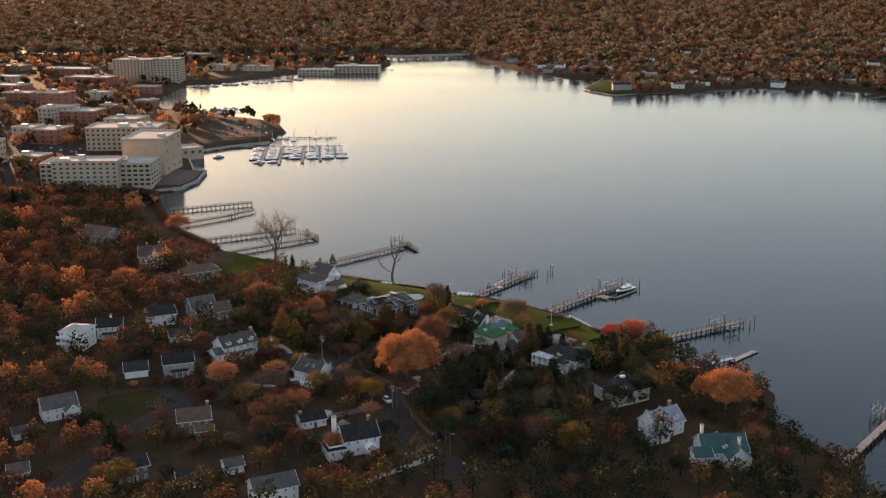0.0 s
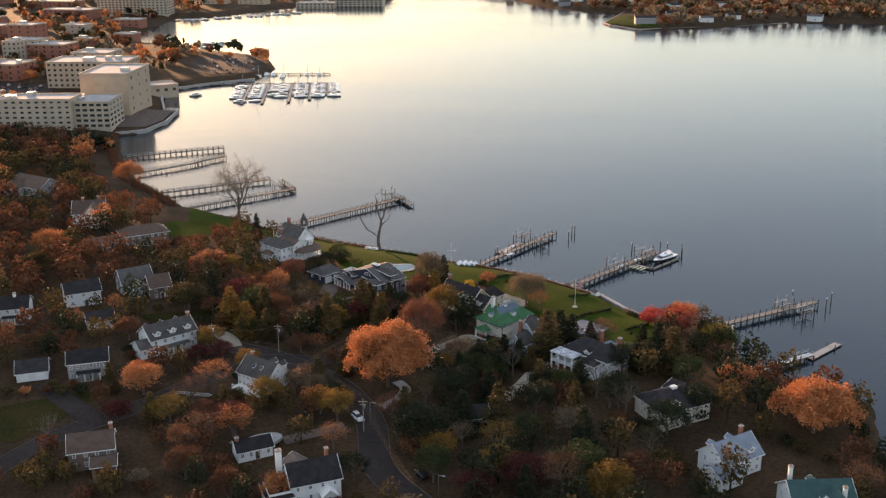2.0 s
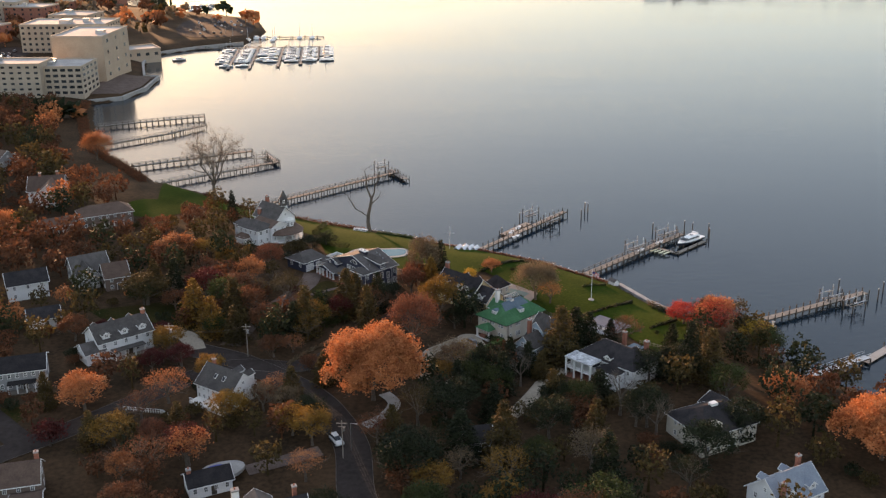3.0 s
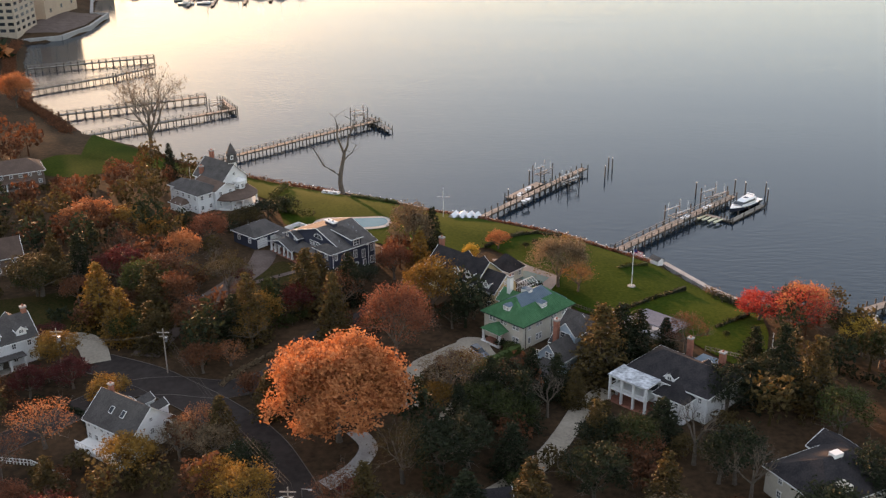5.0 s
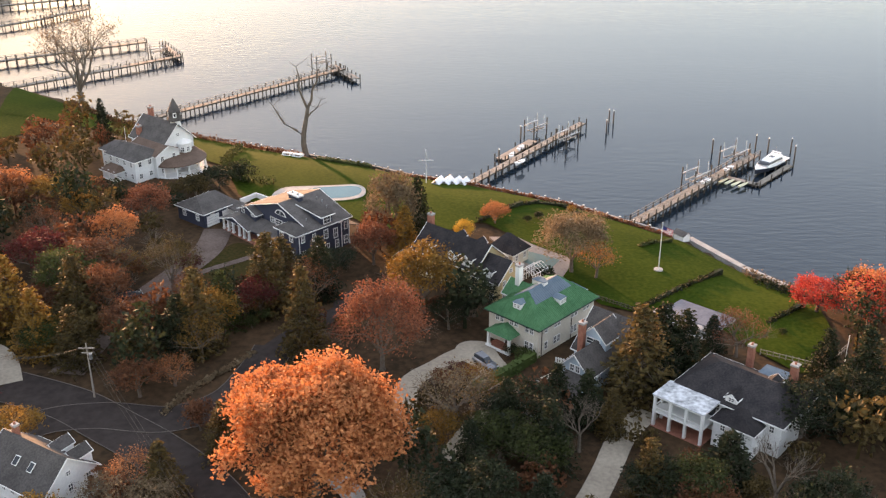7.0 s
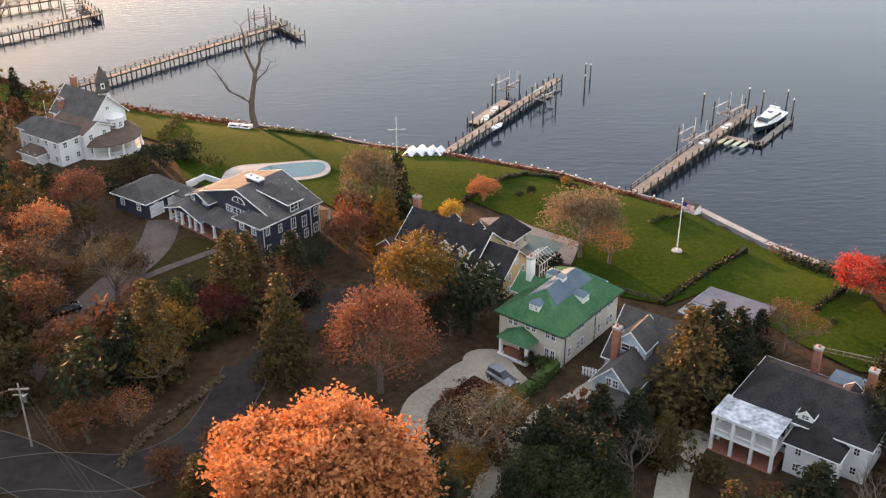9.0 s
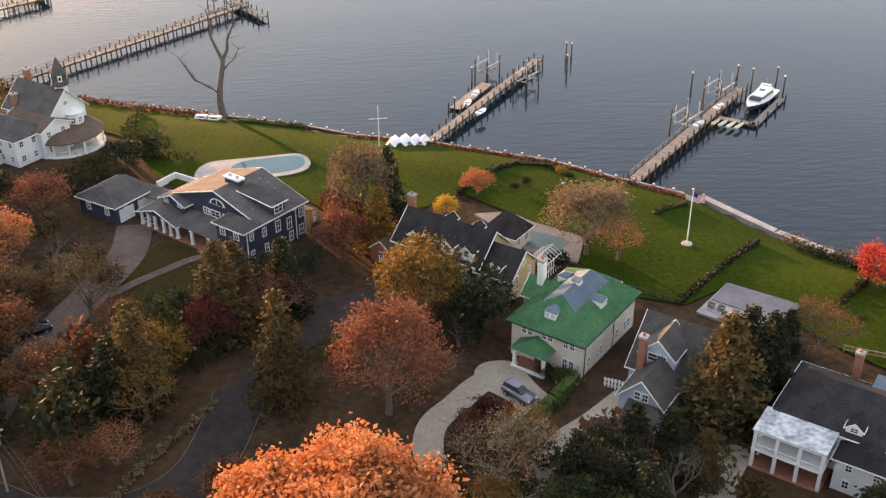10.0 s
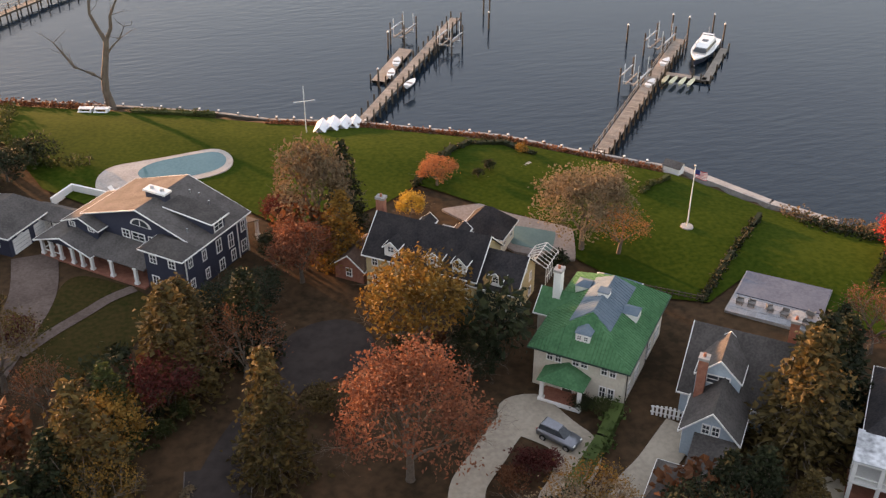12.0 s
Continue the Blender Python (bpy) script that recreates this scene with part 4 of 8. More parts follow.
# ---- the navy house ----
nh = thing("house", pose(-15.78, 338.02, 3.92, 0, 0, 44.96) @ grown(0.97, 1.18, 0.84), "dark navy house with grey gabled roofs and white trim", "house", "houses by the river")
nm = block(nh, 4.1, 0, 0, 8.0, 12.5, 5.7, 2.75, NAVY, SHINGLE_GREY, 0, 2, 3, 3, sides="b")
for x_, z_, w_, h_ in ((0.8, 3.9, 0.7, 1.5), (3.2, 3.7, 0.9, 1.9), (5.2, 3.2, 0.9, 2.0), (7.4, 4.0, 0.8, 1.6), (1.0, 1.2, 0.7, 1.5), (3.4, 0.9, 0.9, 1.6), (5.4, 1.0, 0.8, 1.6), (7.3, 1.2, 0.9, 1.7)):
    window(nh, x_, -6.25, z_, 180, w_, h_)
window(nh, 6.3, -6.25, 5.1, 180, 0.8, 0.45)
for x_ in (6.4, 8.0, -2.2):
    part("downpipe", boxm(x_ - 0.05, x_ + 0.05, -6.36, -6.26, -1, 5.5), WHITE, nh)
for y_, z_ in ((-3.4, 4.0), (0.2, 4.0), (3.4, 4.0), (-3.4, 1.4), (0.2, 1.4), (3.4, 1.4)):
    window(nh, 8.1, y_, z_, -90, 0.85, 1.3)
window(nh, 8.1, 0, 6.6, -90, 0.8, 0.9)
# the front gable's arched window and the row beneath it
arch = bmesh.new()
pts_ = [(-1.15, 0)] + [(-1.15 * math.cos(a * math.pi / 12), 1.05 * math.sin(a * math.pi / 12)) for a in range(1, 12)] + [(1.15, 0)]
poly_prism(arch, pts_, -0.05, 0.05)
aw = part("arched_window", arch, WHITE, nh)
aw.matrix_local = pose(0.07, -0.1, 5.95, 90, 0, 90)
arch2 = bmesh.new()
poly_prism(arch2, [(x_ * 0.80, 0.09 + y_ * 0.80) for x_, y_ in pts_], -0.07, 0.07)
part("pane", arch2, GLASS, aw)
part("glazing_bar", boxm(-0.04, 0.04, 0.05, 0.95, -0.09, 0.09), WHITE, aw)
for y_, w_ in ((1.75, 0.9), (0.35, 1.5), (-1.25, 1.0)):
    window(nh, 0.08, y_, 4.3, 90, w_, 1.15)
# the front wing under a hip roof
block(nh, -1.25, -4.25, 180, 2.9, 4.0, 5.7, 0.85, NAVY, SHINGLE_GREY, 1.7, 2, 1, 2, sides="", win=False)
for y_ in (-5.2, -3.2):
    window(nh, -2.7, y_, 4.4, 90, 0.8, 1.2), window(nh, -2.7, y_, 1.4, 90, 0.8, 1.3)
window(nh, -1.4, -6.25, 4.3, 180, 0.7, 1.4), window(nh, -1.4, -6.25, 1.3, 180, 0.7, 1.4)
# the shed dormer on the river-facing slope
sh = part("dormer", boxm(2.5, 4.7, -6.2, -1.8, 5.4, 7.35), NAVY, nh, "navy shed dormer with white trim")
rf = bmesh.new()
v = [rf.verts.new(p) for p in ((2.2, -6.5, 7.38), (5.0, -6.5, 7.38), (5.0, -1.2, 7.98), (2.2, -1.2, 7.98), (2.2, -6.5, 7.24), (5.0, -6.5, 7.24), (5.0, -1.2, 7.84), (2.2, -1.2, 7.84))]
for f in ((0, 1, 2, 3), (7, 6, 5, 4), (0, 4, 5, 1), (1, 5, 6, 2), (2, 6, 7, 3), (3, 7, 4, 0)):
    rf.faces.new([v[i] for i in f])
part("dormer_roof", rf, SHINGLE_GREY, sh)
tr = bmesh.new()
tube(tr, [(2.17, -6.52, 7.3), (2.17, -1.3, 7.9)], [0.09, 0.09], 4)
tube(tr, [(2.17, -6.53, 7.3), (5.03, -6.53, 7.3)], [0.09, 0.09], 4)
part("dormer_trim", tr, WHITE, sh)
window(sh, 3.6, -6.2, 6.4, 180, 1.5, 1.35)
# the upper wing with a small gable, and the open porch beneath it
block(nh, 2.2, 6.05, 180, 6.4, 3.6, 4.75, 0.95, NAVY, SHINGLE_GREY, 0, 2, 3, 0, sides="f", win=True)
for y_ in (5.0, 7.2):
    window(nh, -1.0, y_, 4.25, 90, 0.75, 0.75)
lean = bmesh.new()
v = [lean.verts.new(p) for p in ((-3.1, -2.2, 2.55), (-3.1, 4.2, 2.55), (0.0, 4.2, 3.7), (0.0, -2.2, 3.7), (-3.1, -2.2, 2.42), (-3.1, 4.2, 2.42), (0.0, 4.2, 3.57), (0.0, -2.2, 3.57))]
for f in ((0, 1, 2, 3), (7, 6, 5, 4), (0, 4, 5, 1), (1, 5, 6, 2), (2, 6, 7, 3), (3, 7, 4, 0)):
    lean.faces.new([v[i] for i in f])
bmesh.ops.recalc_face_normals(lean, faces=lean.faces)
part("porch_roof", lean, SHINGLE_GREY, nh)
pg = part("porch_gable", roof_gable(4.6, 6.2, 2.6, 1.35, 0.25, 0.14), SHINGLE_GREY, nh)
pg.location = (-1.1, 6.7, 0)
pt_ = part("porch_trim", trim_mesh(4.6, 6.2, 2.6, 1.35, 0, 0.25), WHITE, nh)
pt_.location = (-1.1, 6.7, 0)
gbl = bmesh.new()
v = [gbl.verts.new(p) for p in ((-3.2, 3.7, 2.5), (-3.2, 9.7, 2.5), (-3.2, 6.7, 3.8), (-3.05, 3.7, 2.5), (-3.05, 9.7, 2.5), (-3.05, 6.7, 3.8))]
for f in ((0, 1, 2), (5, 4, 3), (0, 3, 4, 1), (1, 4, 5, 2), (2, 5, 3, 0)):
    gbl.faces.new([v[i] for i in f])
bmesh.ops.recalc_face_normals(gbl, faces=gbl.faces)
part("porch_gable_wall", gbl, NAVY, nh)
part("porch_wall", boxm(-0.9, 1.0, 3.8, 9.4, -1, 2.7), NAVY, nh)
part("porch_floor", boxm(-3.3, 0.0, -2.2, 9.8, -0.9, 0.2), BRICK, nh)
pb = bmesh.new()
box(pb, -0.14, 0.14, -0.14, 0.14, -0.6, 2.5)
box(pb, -0.2, 0.2, -0.2, 0.2, 2.3, 2.5)
box(pb, -0.2, 0.2, -0.2, 0.2, 0.2, 0.5)
pme = bpy.data.meshes.new("post")
pb.to_mesh(pme), pb.free()
pme.materials.append(WHITE)
for y_ in (-1.2, 1.5, 3.8, 4.9, 6.0, 7.4, 8.5, 9.6):
    link("post", pme, None, nh).location = (-3.05, y_, 0)
for x_ in (-1.9, -0.8):
    link("post", pme, None, nh).location = (x_, 9.6, 0)
part("porch_rail", boxm(-3.1, -3.0, 7.4, 9.6, 0.85, 0.95), WHITE, nh)
part("porch_rail", boxm(-3.0, -0.8, 9.55, 9.65, 0.85, 0.95), WHITE, nh)
for y_ in (4.6, 5.6):
    window(nh, -0.9, y_, 1.4, 90, 0.7, 1.4)
door(nh, -0.9, 7.2, 90)
ch = part("chimney", boxm(-0.45, 0.45, -1.05, 1.05, 7.6, 8.9), NAVY, nh)
ch.location = (3.4, 0.0, 0)
part("chimney_cap", boxm(-0.62, 0.62, -1.2, 1.2, 8.9, 9.15), WHITE, ch)
for s in (-0.55, 0.55):
    bm = bmesh.new()
    tube(bm, [(0, s, 9.15), (0, s, 9.5)], [0.22, 0.19], 10)
    part("flue", bm, METAL, ch)
for x_, y_ in ((6.2, -1.6), (6.5, -2.4), (6.2, -3.6), (1.0, -4.6)):
    bm = bmesh.new()
    tube(bm, [(x_, y_, 8.4 + 0.43 * y_ - 0.1), (x_, y_, 8.4 + 0.43 * y_ + 0.45)], [0.09, 0.09], 7)
    part("vent_pipe", bm, METAL, nh)
aw2 = bmesh.new()
v = [aw2.verts.new(p) for p in ((8.1, -6.2, 3.9), (8.1, -2.2, 3.9), (10.4, -2.2, 3.0), (10.4, -6.2, 3.0), (8.1, -6.2, 3.8), (8.1, -2.2, 3.8), (10.4, -2.2, 2.9), (10.4, -6.2, 2.9))]
for f in ((0, 1, 2, 3), (7, 6, 5, 4), (0, 4, 5, 1), (1, 5, 6, 2), (2, 6, 7, 3), (3, 7, 4, 0)):
    aw2.faces.new([v[i] for i in f])
bmesh.ops.recalc_face_normals(aw2, faces=aw2.faces)
part("side_awning", aw2, SHINGLE_GREY, nh)
for y_ in (-6.0, -2.4):
    link("post", pme, None, nh).matrix_local = pose(10.2, y_, 0.45)
garage = thing("garage", pose(-29.6, 349.2, 3.92, 0, 0, -39.6) @ grown(1.09, 1.13), "navy two-door garage with a grey gabled roof", "garage")
gb = block(garage, 0, 0, 90, 6.0, 6.2, 3.0, 1.7, NAVY, SHINGLE_GREY, 1.6, 1, 2, 2, sides="fl")
for s in (-1.45, 1.45):
    dd = part("garage_door", boxm(3.06, 3.16, s - 1.1, s + 1.1, 0, 2.0), WHITE, garage, "white panelled garage door")
    for q in (0.5, 1.0, 1.5):
        part("panel_joint", boxm(3.162, 3.17, s - 1.05, s + 1.05, q - 0.02, q + 0.02), SIDING_GREY, dd)
walkway = thing("colonnade", pose(-23.4, 348.2, 3.92, 0, 0, -39.8) @ grown(1.09, 1.13), "covered walkway with white columns between garage and house", "colonnade")
part("roof", roof_gable(6.6, 2.4, 2.4, 0.8, 0.25, 0.12), SHINGLE_GREY, walkway)
part("floor", boxm(-3.3, 3.3, -1.2, 1.2, -0.6, 0.15), BRICK, walkway)
porch_posts(walkway, -3.1, 3.1, -1.0, 2.4, 6), porch_posts(walkway, -3.1, 3.1, 1.0, 2.4, 4)
wallcourt = thing("courtyard_wall", pose(-21.6, 353.5, 3.92, 0, 0, -39.8) @ grown(1.09, 1.14), "low white courtyard wall behind the walkway", "wall")
for a in ((-3.2, 3.2, 1.9, 2.1, -0.6, 1.1), (-3.2, -3.0, -1.2, 1.9, -0.6, 1.1), (3.0, 3.2, -1.2, 1.9, -0.6, 1.1)):
    part("panel", boxm(*a), WHITE, wallcourt)

# ---- the white house with the turret ----
wh = thing("house", pose(-43.2, 371.4, 3.81, 0, 0, -39.2) @ grown(1.11, 1.15), "white clapboard house with grey gables and a wraparound porch", "house", "houses by the river")
block(wh, -2.3, 3.1, 0, 8.6, 6.0, 6.2, 3.6, SIDING_WHITE, SHINGLE_GREY, 0, 2, 4, 3)
block(wh, -1.4, -3.0, 0, 7.4, 5.6, 4.9, 1.7, SIDING_WHITE, SHINGLE_GREY, 2.2, 2, 4, 3)
block(wh, -0.6, 0.0, 0, 7.4, 4.6, 5.0, 1.3, SIDING_WHITE, SHINGLE_BROWN, 0, 2, 3, 2)
block(wh, -2.6, -6.3, 0, 3.4, 2.4, 2.3, 0.9, SIDING_WHITE, SHINGLE_BROWN, 1.0, 1, 0, 0, win=False)
block(wh, -6.6, -2.6, 0, 3.4, 4.2, 4.6, 1.2, SIDING_WHITE, SHINGLE_GREY, 1.4, 2, 2, 2)
bayw = bmesh.new()
poly_prism(bayw, [(1.3 * math.cos(a), 1.3 * math.sin(a)) for a in [k * math.pi / 4 + 0.39 for k in range(8)]], -1, 5.4)
bay = part("bay", bayw, SIDING_WHITE, wh)
bay.location = (2.0, 4.0, 0)
for k in range(4, 8):
    a = k * 45
    for z in (1.6, 4.3):
        window(bay, 1.2 * math.sin(radians(-a)), 1.2 * math.cos(radians(-a)), z, a, 0.7, 1.1)
bm = bmesh.new()
tube(bm, [(0, 0, 5.4), (0, 0, 5.5), (0, 0, 6.2)], [1.5, 1.5, 0.2], 8)
part("bay_roof", bm, WHITE, bay)
rim = [(2.0 + 4.6 * math.sin(k * math.pi / 14), 2.6 - 4.8 * math.cos(k * math.pi / 14)) for k in range(15)]
pr = bmesh.new()
apex = [pr.verts.new((2.0, -1.0, 3.9)), pr.verts.new((2.0, 6.2, 3.9))]
out = [pr.verts.new((x, y, 2.55)) for x, y in rim]
under = [pr.verts.new((x, y, 2.35)) for x, y in rim]
for k in range(14):
    pr.faces.new((apex[0] if k < 7 else apex[1], out[k], out[k + 1]))
    pr.faces.new((out[k], under[k], under[k + 1], out[k + 1]))
pr.faces.new((apex[0], out[7], apex[1]))
pr.faces.new(under[::-1])
bmesh.ops.recalc_face_normals(pr, faces=pr.faces)
curved = part("porch_roof", pr, SHINGLE_BROWN, wh, "curved brown porch roof")
fl = bmesh.new()
poly_prism(fl, rim, -0.8, 0.3)
bmesh.ops.recalc_face_normals(fl, faces=fl.faces)
part("porch_floor", fl, WHITE, wh)
for k in range(0, 15, 2):
    x, y = rim[k]
    part("post", boxm(2.0 + (x - 2.0) * 0.95 - 0.1, 2.0 + (x - 2.0) * 0.95 + 0.1, 2.6 + (y - 2.6) * 0.95 - 0.1, 2.6 + (y - 2.6) * 0.95 + 0.1, 0.3, 2.4), WHITE, wh)
rl = bmesh.new()
tube(rl, [(2.0 + (x - 2.0) * 0.95, 2.6 + (y - 2.6) * 0.95, 1.1) for x, y in rim], [0.06] * 15, 4)
part("porch_rail", rl, WHITE, wh)
porch_posts(wh, -4.2, -1.0, -7.4, 2.3, 3)
part("porch_floor", boxm(-4.4, -0.8, -7.6, -5.8, -0.8, 0.25), WHITE, wh)
chimney(wh, -5.0, 0.6, 2, 8.4, BRICK, 0.8), chimney(wh, -6.0, 4.0, 2, 11.2, BRICK, 0.8)
door(wh, -2.6, -5.8, 180)
turret = thing("turret", pose(-39.8, 374.3, 3.7) @ grown(1.01, 1.26), "white turret with a flared grey spire beside the white house", "turret")
bm = bmesh.new()
poly_prism(bm, [(0.95 * math.cos(k * math.pi / 4), 0.95 * math.sin(k * math.pi / 4)) for k in range(8)], -1, 10.2)
part("wall", bm, SIDING_WHITE, turret)
bm = bmesh.new()
tube(bm, [(0, 0, 10.2), (0, 0, 10.35), (0, 0, 11.2), (0, 0, 12.1), (0, 0, 13.4), (0, 0, 14.8)], [1.35, 1.35, 1.1, 1.2, 0.65, 0.05], 8)
part("spire", bm, SHINGLE_GREY, turret)
for k in range(4):
    a = k * 90 + 20
    d2 = part("lucarne", boxm(-0.3, 0.3, 0.7, 1.15, 11.0, 12.0), WHITE, turret)
    d2.matrix_local = pose(0, 0, 0, 0, 0, a)
    part("pane", boxm(-0.18, 0.18, 1.151, 1.17, 11.2, 11.8), GLASS, d2)
for k in range(4):
    window(turret, 0.88 * math.sin(radians(-k * 90)), 0.88 * math.cos(radians(-k * 90)), 9.0, k * 90, 0.5, 0.9)

# ---- the pale blue house ----
bh = thing("house", pose(31.64, 301.68, 3.81, 0, 0, -41.45) @ grown(0.87, 1.02, 0.96), "pale blue house with steep grey roofs and brick chimneys", "house", "houses by the river")
block(bh, 0.2, 0.0, 0, 9.0, 8.6, 3.2, 4.0, BLUEGREY, SHINGLE_GREY, 0, 1, 4, 3)
block(bh, -0.4, -5.3, 90, 7.6, 5.0, 3.3, 2.3, BLUEGREY, SHINGLE_GREY, 0, 1, 2, 0, sides="fb")
for u_ in (-0.85, 0.05):
    window(bh, u_, -9.12, 3.5, 180, 0.8, 1.05)
dormer(bh, -1.0, -2.6, 4.3, 180, BLUEGREY, SHINGLE_GREY, 4.2, 4.0, 1.6)
pr = bmesh.new()
v = [pr.verts.new(p) for p in ((-1.8, -9.1, 2.9), (2.4, -9.1, 2.9), (2.4, -12.6, 1.9), (-1.8, -12.6, 1.9), (-1.8, -9.1, 2.76), (2.4, -9.1, 2.76), (2.4, -12.6, 1.76), (-1.8, -12.6, 1.76))]
for f in ((0, 1, 2, 3), (7, 6, 5, 4), (0, 4, 5, 1), (1, 5, 6, 2), (2, 6, 7, 3), (3, 7, 4, 0)):
    pr.faces.new([v[i] for i in f])
bmesh.ops.recalc_face_normals(pr, faces=pr.faces)
part("porch_roof", pr, SHINGLE_GREY, bh)
part("porch_wall", boxm(-0.6, 2.2, -12.2, -9.1, -1, 1.75), BLUEGREY, bh)
porch_posts(bh, -1.6, -1.6, -12.3, 1.8, 1), porch_posts(bh, -1.6, -1.6, -10.4, 1.8, 1)
chimney(bh, -2.5, -5.2, -0.5, 7.7, BRICK, 0.85), chimney(bh, 4.6, 1.6, 2, 8.6, BRICK, 0.85)
block(bh, -1.0, -14.6, 0, 5.8, 4.2, 2.1, 1.7, BLUEGREY, SHINGLE_GREY, 1.6, 1, 2, 1)
door(bh, -2.92, -8.0, 90, WHITE)
gate = thing("garden_gate", pose(24.9, 300.5, 3.81, 0, 0, -37.2) @ grown(1.01, 1.1), "white wooden garden gate between two houses", "gate")
for k in range(9):
    part("picket", boxm(-1.5 + k * 0.36, -1.3 + k * 0.36, -0.03, 0.03, 0, 1.2 + 0.2 * math.sin(k * 0.4)), WHITE, gate)
for z in (0.35, 1.0):
    part("rail", boxm(-1.6, 1.7, 0.03, 0.08, z, z + 0.1), WHITE, gate)

# ---- the white house with the tall open porch ----
ph = thing("house", pose(43.07, 289.24, 3.81, 0, 0, -42.45) @ grown(0.91, 1.01, 0.8), "white house with a dark hip roof and two-storey porch", "house", "houses by the river")
block(ph, 1.0, 0.4, 0, 14.5, 8.6, 5.5, 2.7, SIDING_WHITE, SHINGLE_DARK, 3.8, 2, 6, 3)
dormer(ph, 1.4, -2.6, 5.5, 180, WHITE, SHINGLE_DARK, 1.6, 2.2, 1.2), dormer(ph, 4.0, 1.4, 6.4, 0, WHITE, SHINGLE_DARK, 1.6, 2.0, 1.2)
pt = part("upper_porch", boxm(-6.9, 0.1, -7.6, -3.9, 5.0, 5.3), WHITE, ph)
part("porch_roof", boxm(-7.0, 0.2, -7.7, -3.8, 5.3, 5.42), mat("weathered_white_roof", (0.62, 0.64, 0.66), (0.20, 0.21, 0.22), 0.7, 0.7, 0.2, fine=2.0), pt, "peeling white porch roof")
part("upper_floor", boxm(-6.9, 0.1, -7.6, -3.9, 2.5, 2.75), WHITE, pt)
part("rail", boxm(-6.8, 0.0, -7.5, -7.4, 3.25, 3.4), WHITE, pt), part("rail", boxm(-6.8, -6.7, -7.5, -3.9, 3.25, 3.4), WHITE, pt)
part("lower_floor", boxm(-7.0, 0.2, -7.7, -3.9, -0.8, 0.15), BRICK, pt)
for x_ in (-6.7, -4.5, -2.3, -0.1):
    part("column", boxm(x_ - 0.17, x_ + 0.17, -7.55, -7.2, 0.1, 5.0), WHITE, pt)
for y_ in (-5.6, -4.1):
    part("column", boxm(-6.87, -6.53, y_ - 0.17, y_ + 0.17, 0.1, 5.0), WHITE, pt)
part("screen", boxm(-6.6, -0.2, -4.3, -4.2, 2.8, 4.9), GLASS, pt)
block(ph, 3.4, -4.4, 90, 4.0, 5.2, 4.6, 1.2, SIDING_WHITE, SHINGLE_DARK, 1.8, 2, 2, 2)
chimney(ph, 5.2, 4.4, 0, 9.0, BRICK, 0.9), chimney(ph, -1.0, 4.9, 0, 9.2, BRICK, 0.8)
part("skylight_roof", boxm(1.0, 4.6, 2.6, 5.6, 6.2, 6.4), COPPER, ph)
part("stucco_rear", boxm(1.2, 4.4, 2.8, 5.4, 0, 6.2), SIDING_WHITE, ph)

# ---- the other houses of the neighbourhood ----
hs = thing("house", pose(-32.61, 276.17, 3.81, 0, 0, -32.15) @ grown(0.87, 0.94, 0.8), "white house with a steep grey roof and skylights", "house", "houses by the river")
block(hs, 0, 0, 0, 10.6, 7.4, 4.4, 3.6, SIDING_WHITE, SHINGLE_GREY, 0, 2, 7, 3)
for u_ in (-1.0, 1.6):
    sk = part("skylight", boxm(-0.4, 0.4, -0.6, 0.6, 0, 0.1), WHITE, hs)
    sk.matrix_local = pose(u_, -1.9, 6.28, 44, 0, 0)
    part("pane", boxm(-0.33, 0.33, -0.53, 0.53, 0.1, 0.12), GLASS, sk)
for u_ in (0.5, 3.6):
    dormer(hs, u_, 2.6, 5.0, 0, SIDING_WHITE, SHINGLE_GREY, 2.0, 2.4, 1.6)
chimney(hs, -4.0, 0.5, 1, 9.0, BRICK, 0.7)
part("deck", boxm(-5.0, 5.6, -6.2, -3.7, -0.8, 0.6), WHITE, hs)
for k in range(14):
    part("baluster", boxm(-4.9 + k * 0.8, -4.8 + k * 0.8, -6.15, -6.05, 0.6, 1.4), WHITE, hs)
part("handrail", boxm(-5.0, 5.6, -6.18, -6.02, 1.4, 1.5), WHITE, hs)
h = house(-60.9, 297.3, 41.8, 11.6, 7.2, "long white colonial house with grey roof and three dormers", e=4.8, r=2.9, nx=5, dorm=3, chim=[(5.6, 0, 1.0)], ell=(-6.6, -1.2, 0, 4.0, 5.0, 3.0, 1.6), porch=True, grow=(1.02, 1.05))
ck = thing("house", pose(-15.1, 232.1, gz(-15, 238.2), 0, 0, 24.4) @ grown(0.94, 1), "white shingle house with a tall white chimney", "house", "houses by the river")
block(ck, 1.0, 0.5, 0, 10.0, 7.0, 4.6, 3.2, SIDING_WHITE, SHINGLE_DARK, 0, 2, 4, 3)
block(ck, -6.4, -0.6, 90, 6.6, 4.8, 2.9, 0.9, SIDING_WHITE, SHINGLE_DARK, 1.4, 1, 3, 2)
part("balcony_rail", boxm(-8.6, -4.2, -3.6, -3.5, 3.4, 3.9), WHITE, ck), part("balcony_rail", boxm(-8.6, -8.5, -3.6, 1.6, 3.4, 3.9), WHITE, ck)
block(ck, -1.0, 4.6, 90, 5.0, 5.0, 4.2, 1.9, SIDING_WHITE, SHINGLE_GREY, 0, 2, 2, 2)
chimney(ck, -4.9, 3.2, -0.5, 9.6, WHITE, 1.15), chimney(ck, 4.6, 2.0, 2, 8.8, BRICK, 0.7)
block(ck, 3.0, -4.0, 90, 2.2, 2.6, 2.4, 1.1, SIDING_WHITE, WHITE, 0, 1, 1, 1)
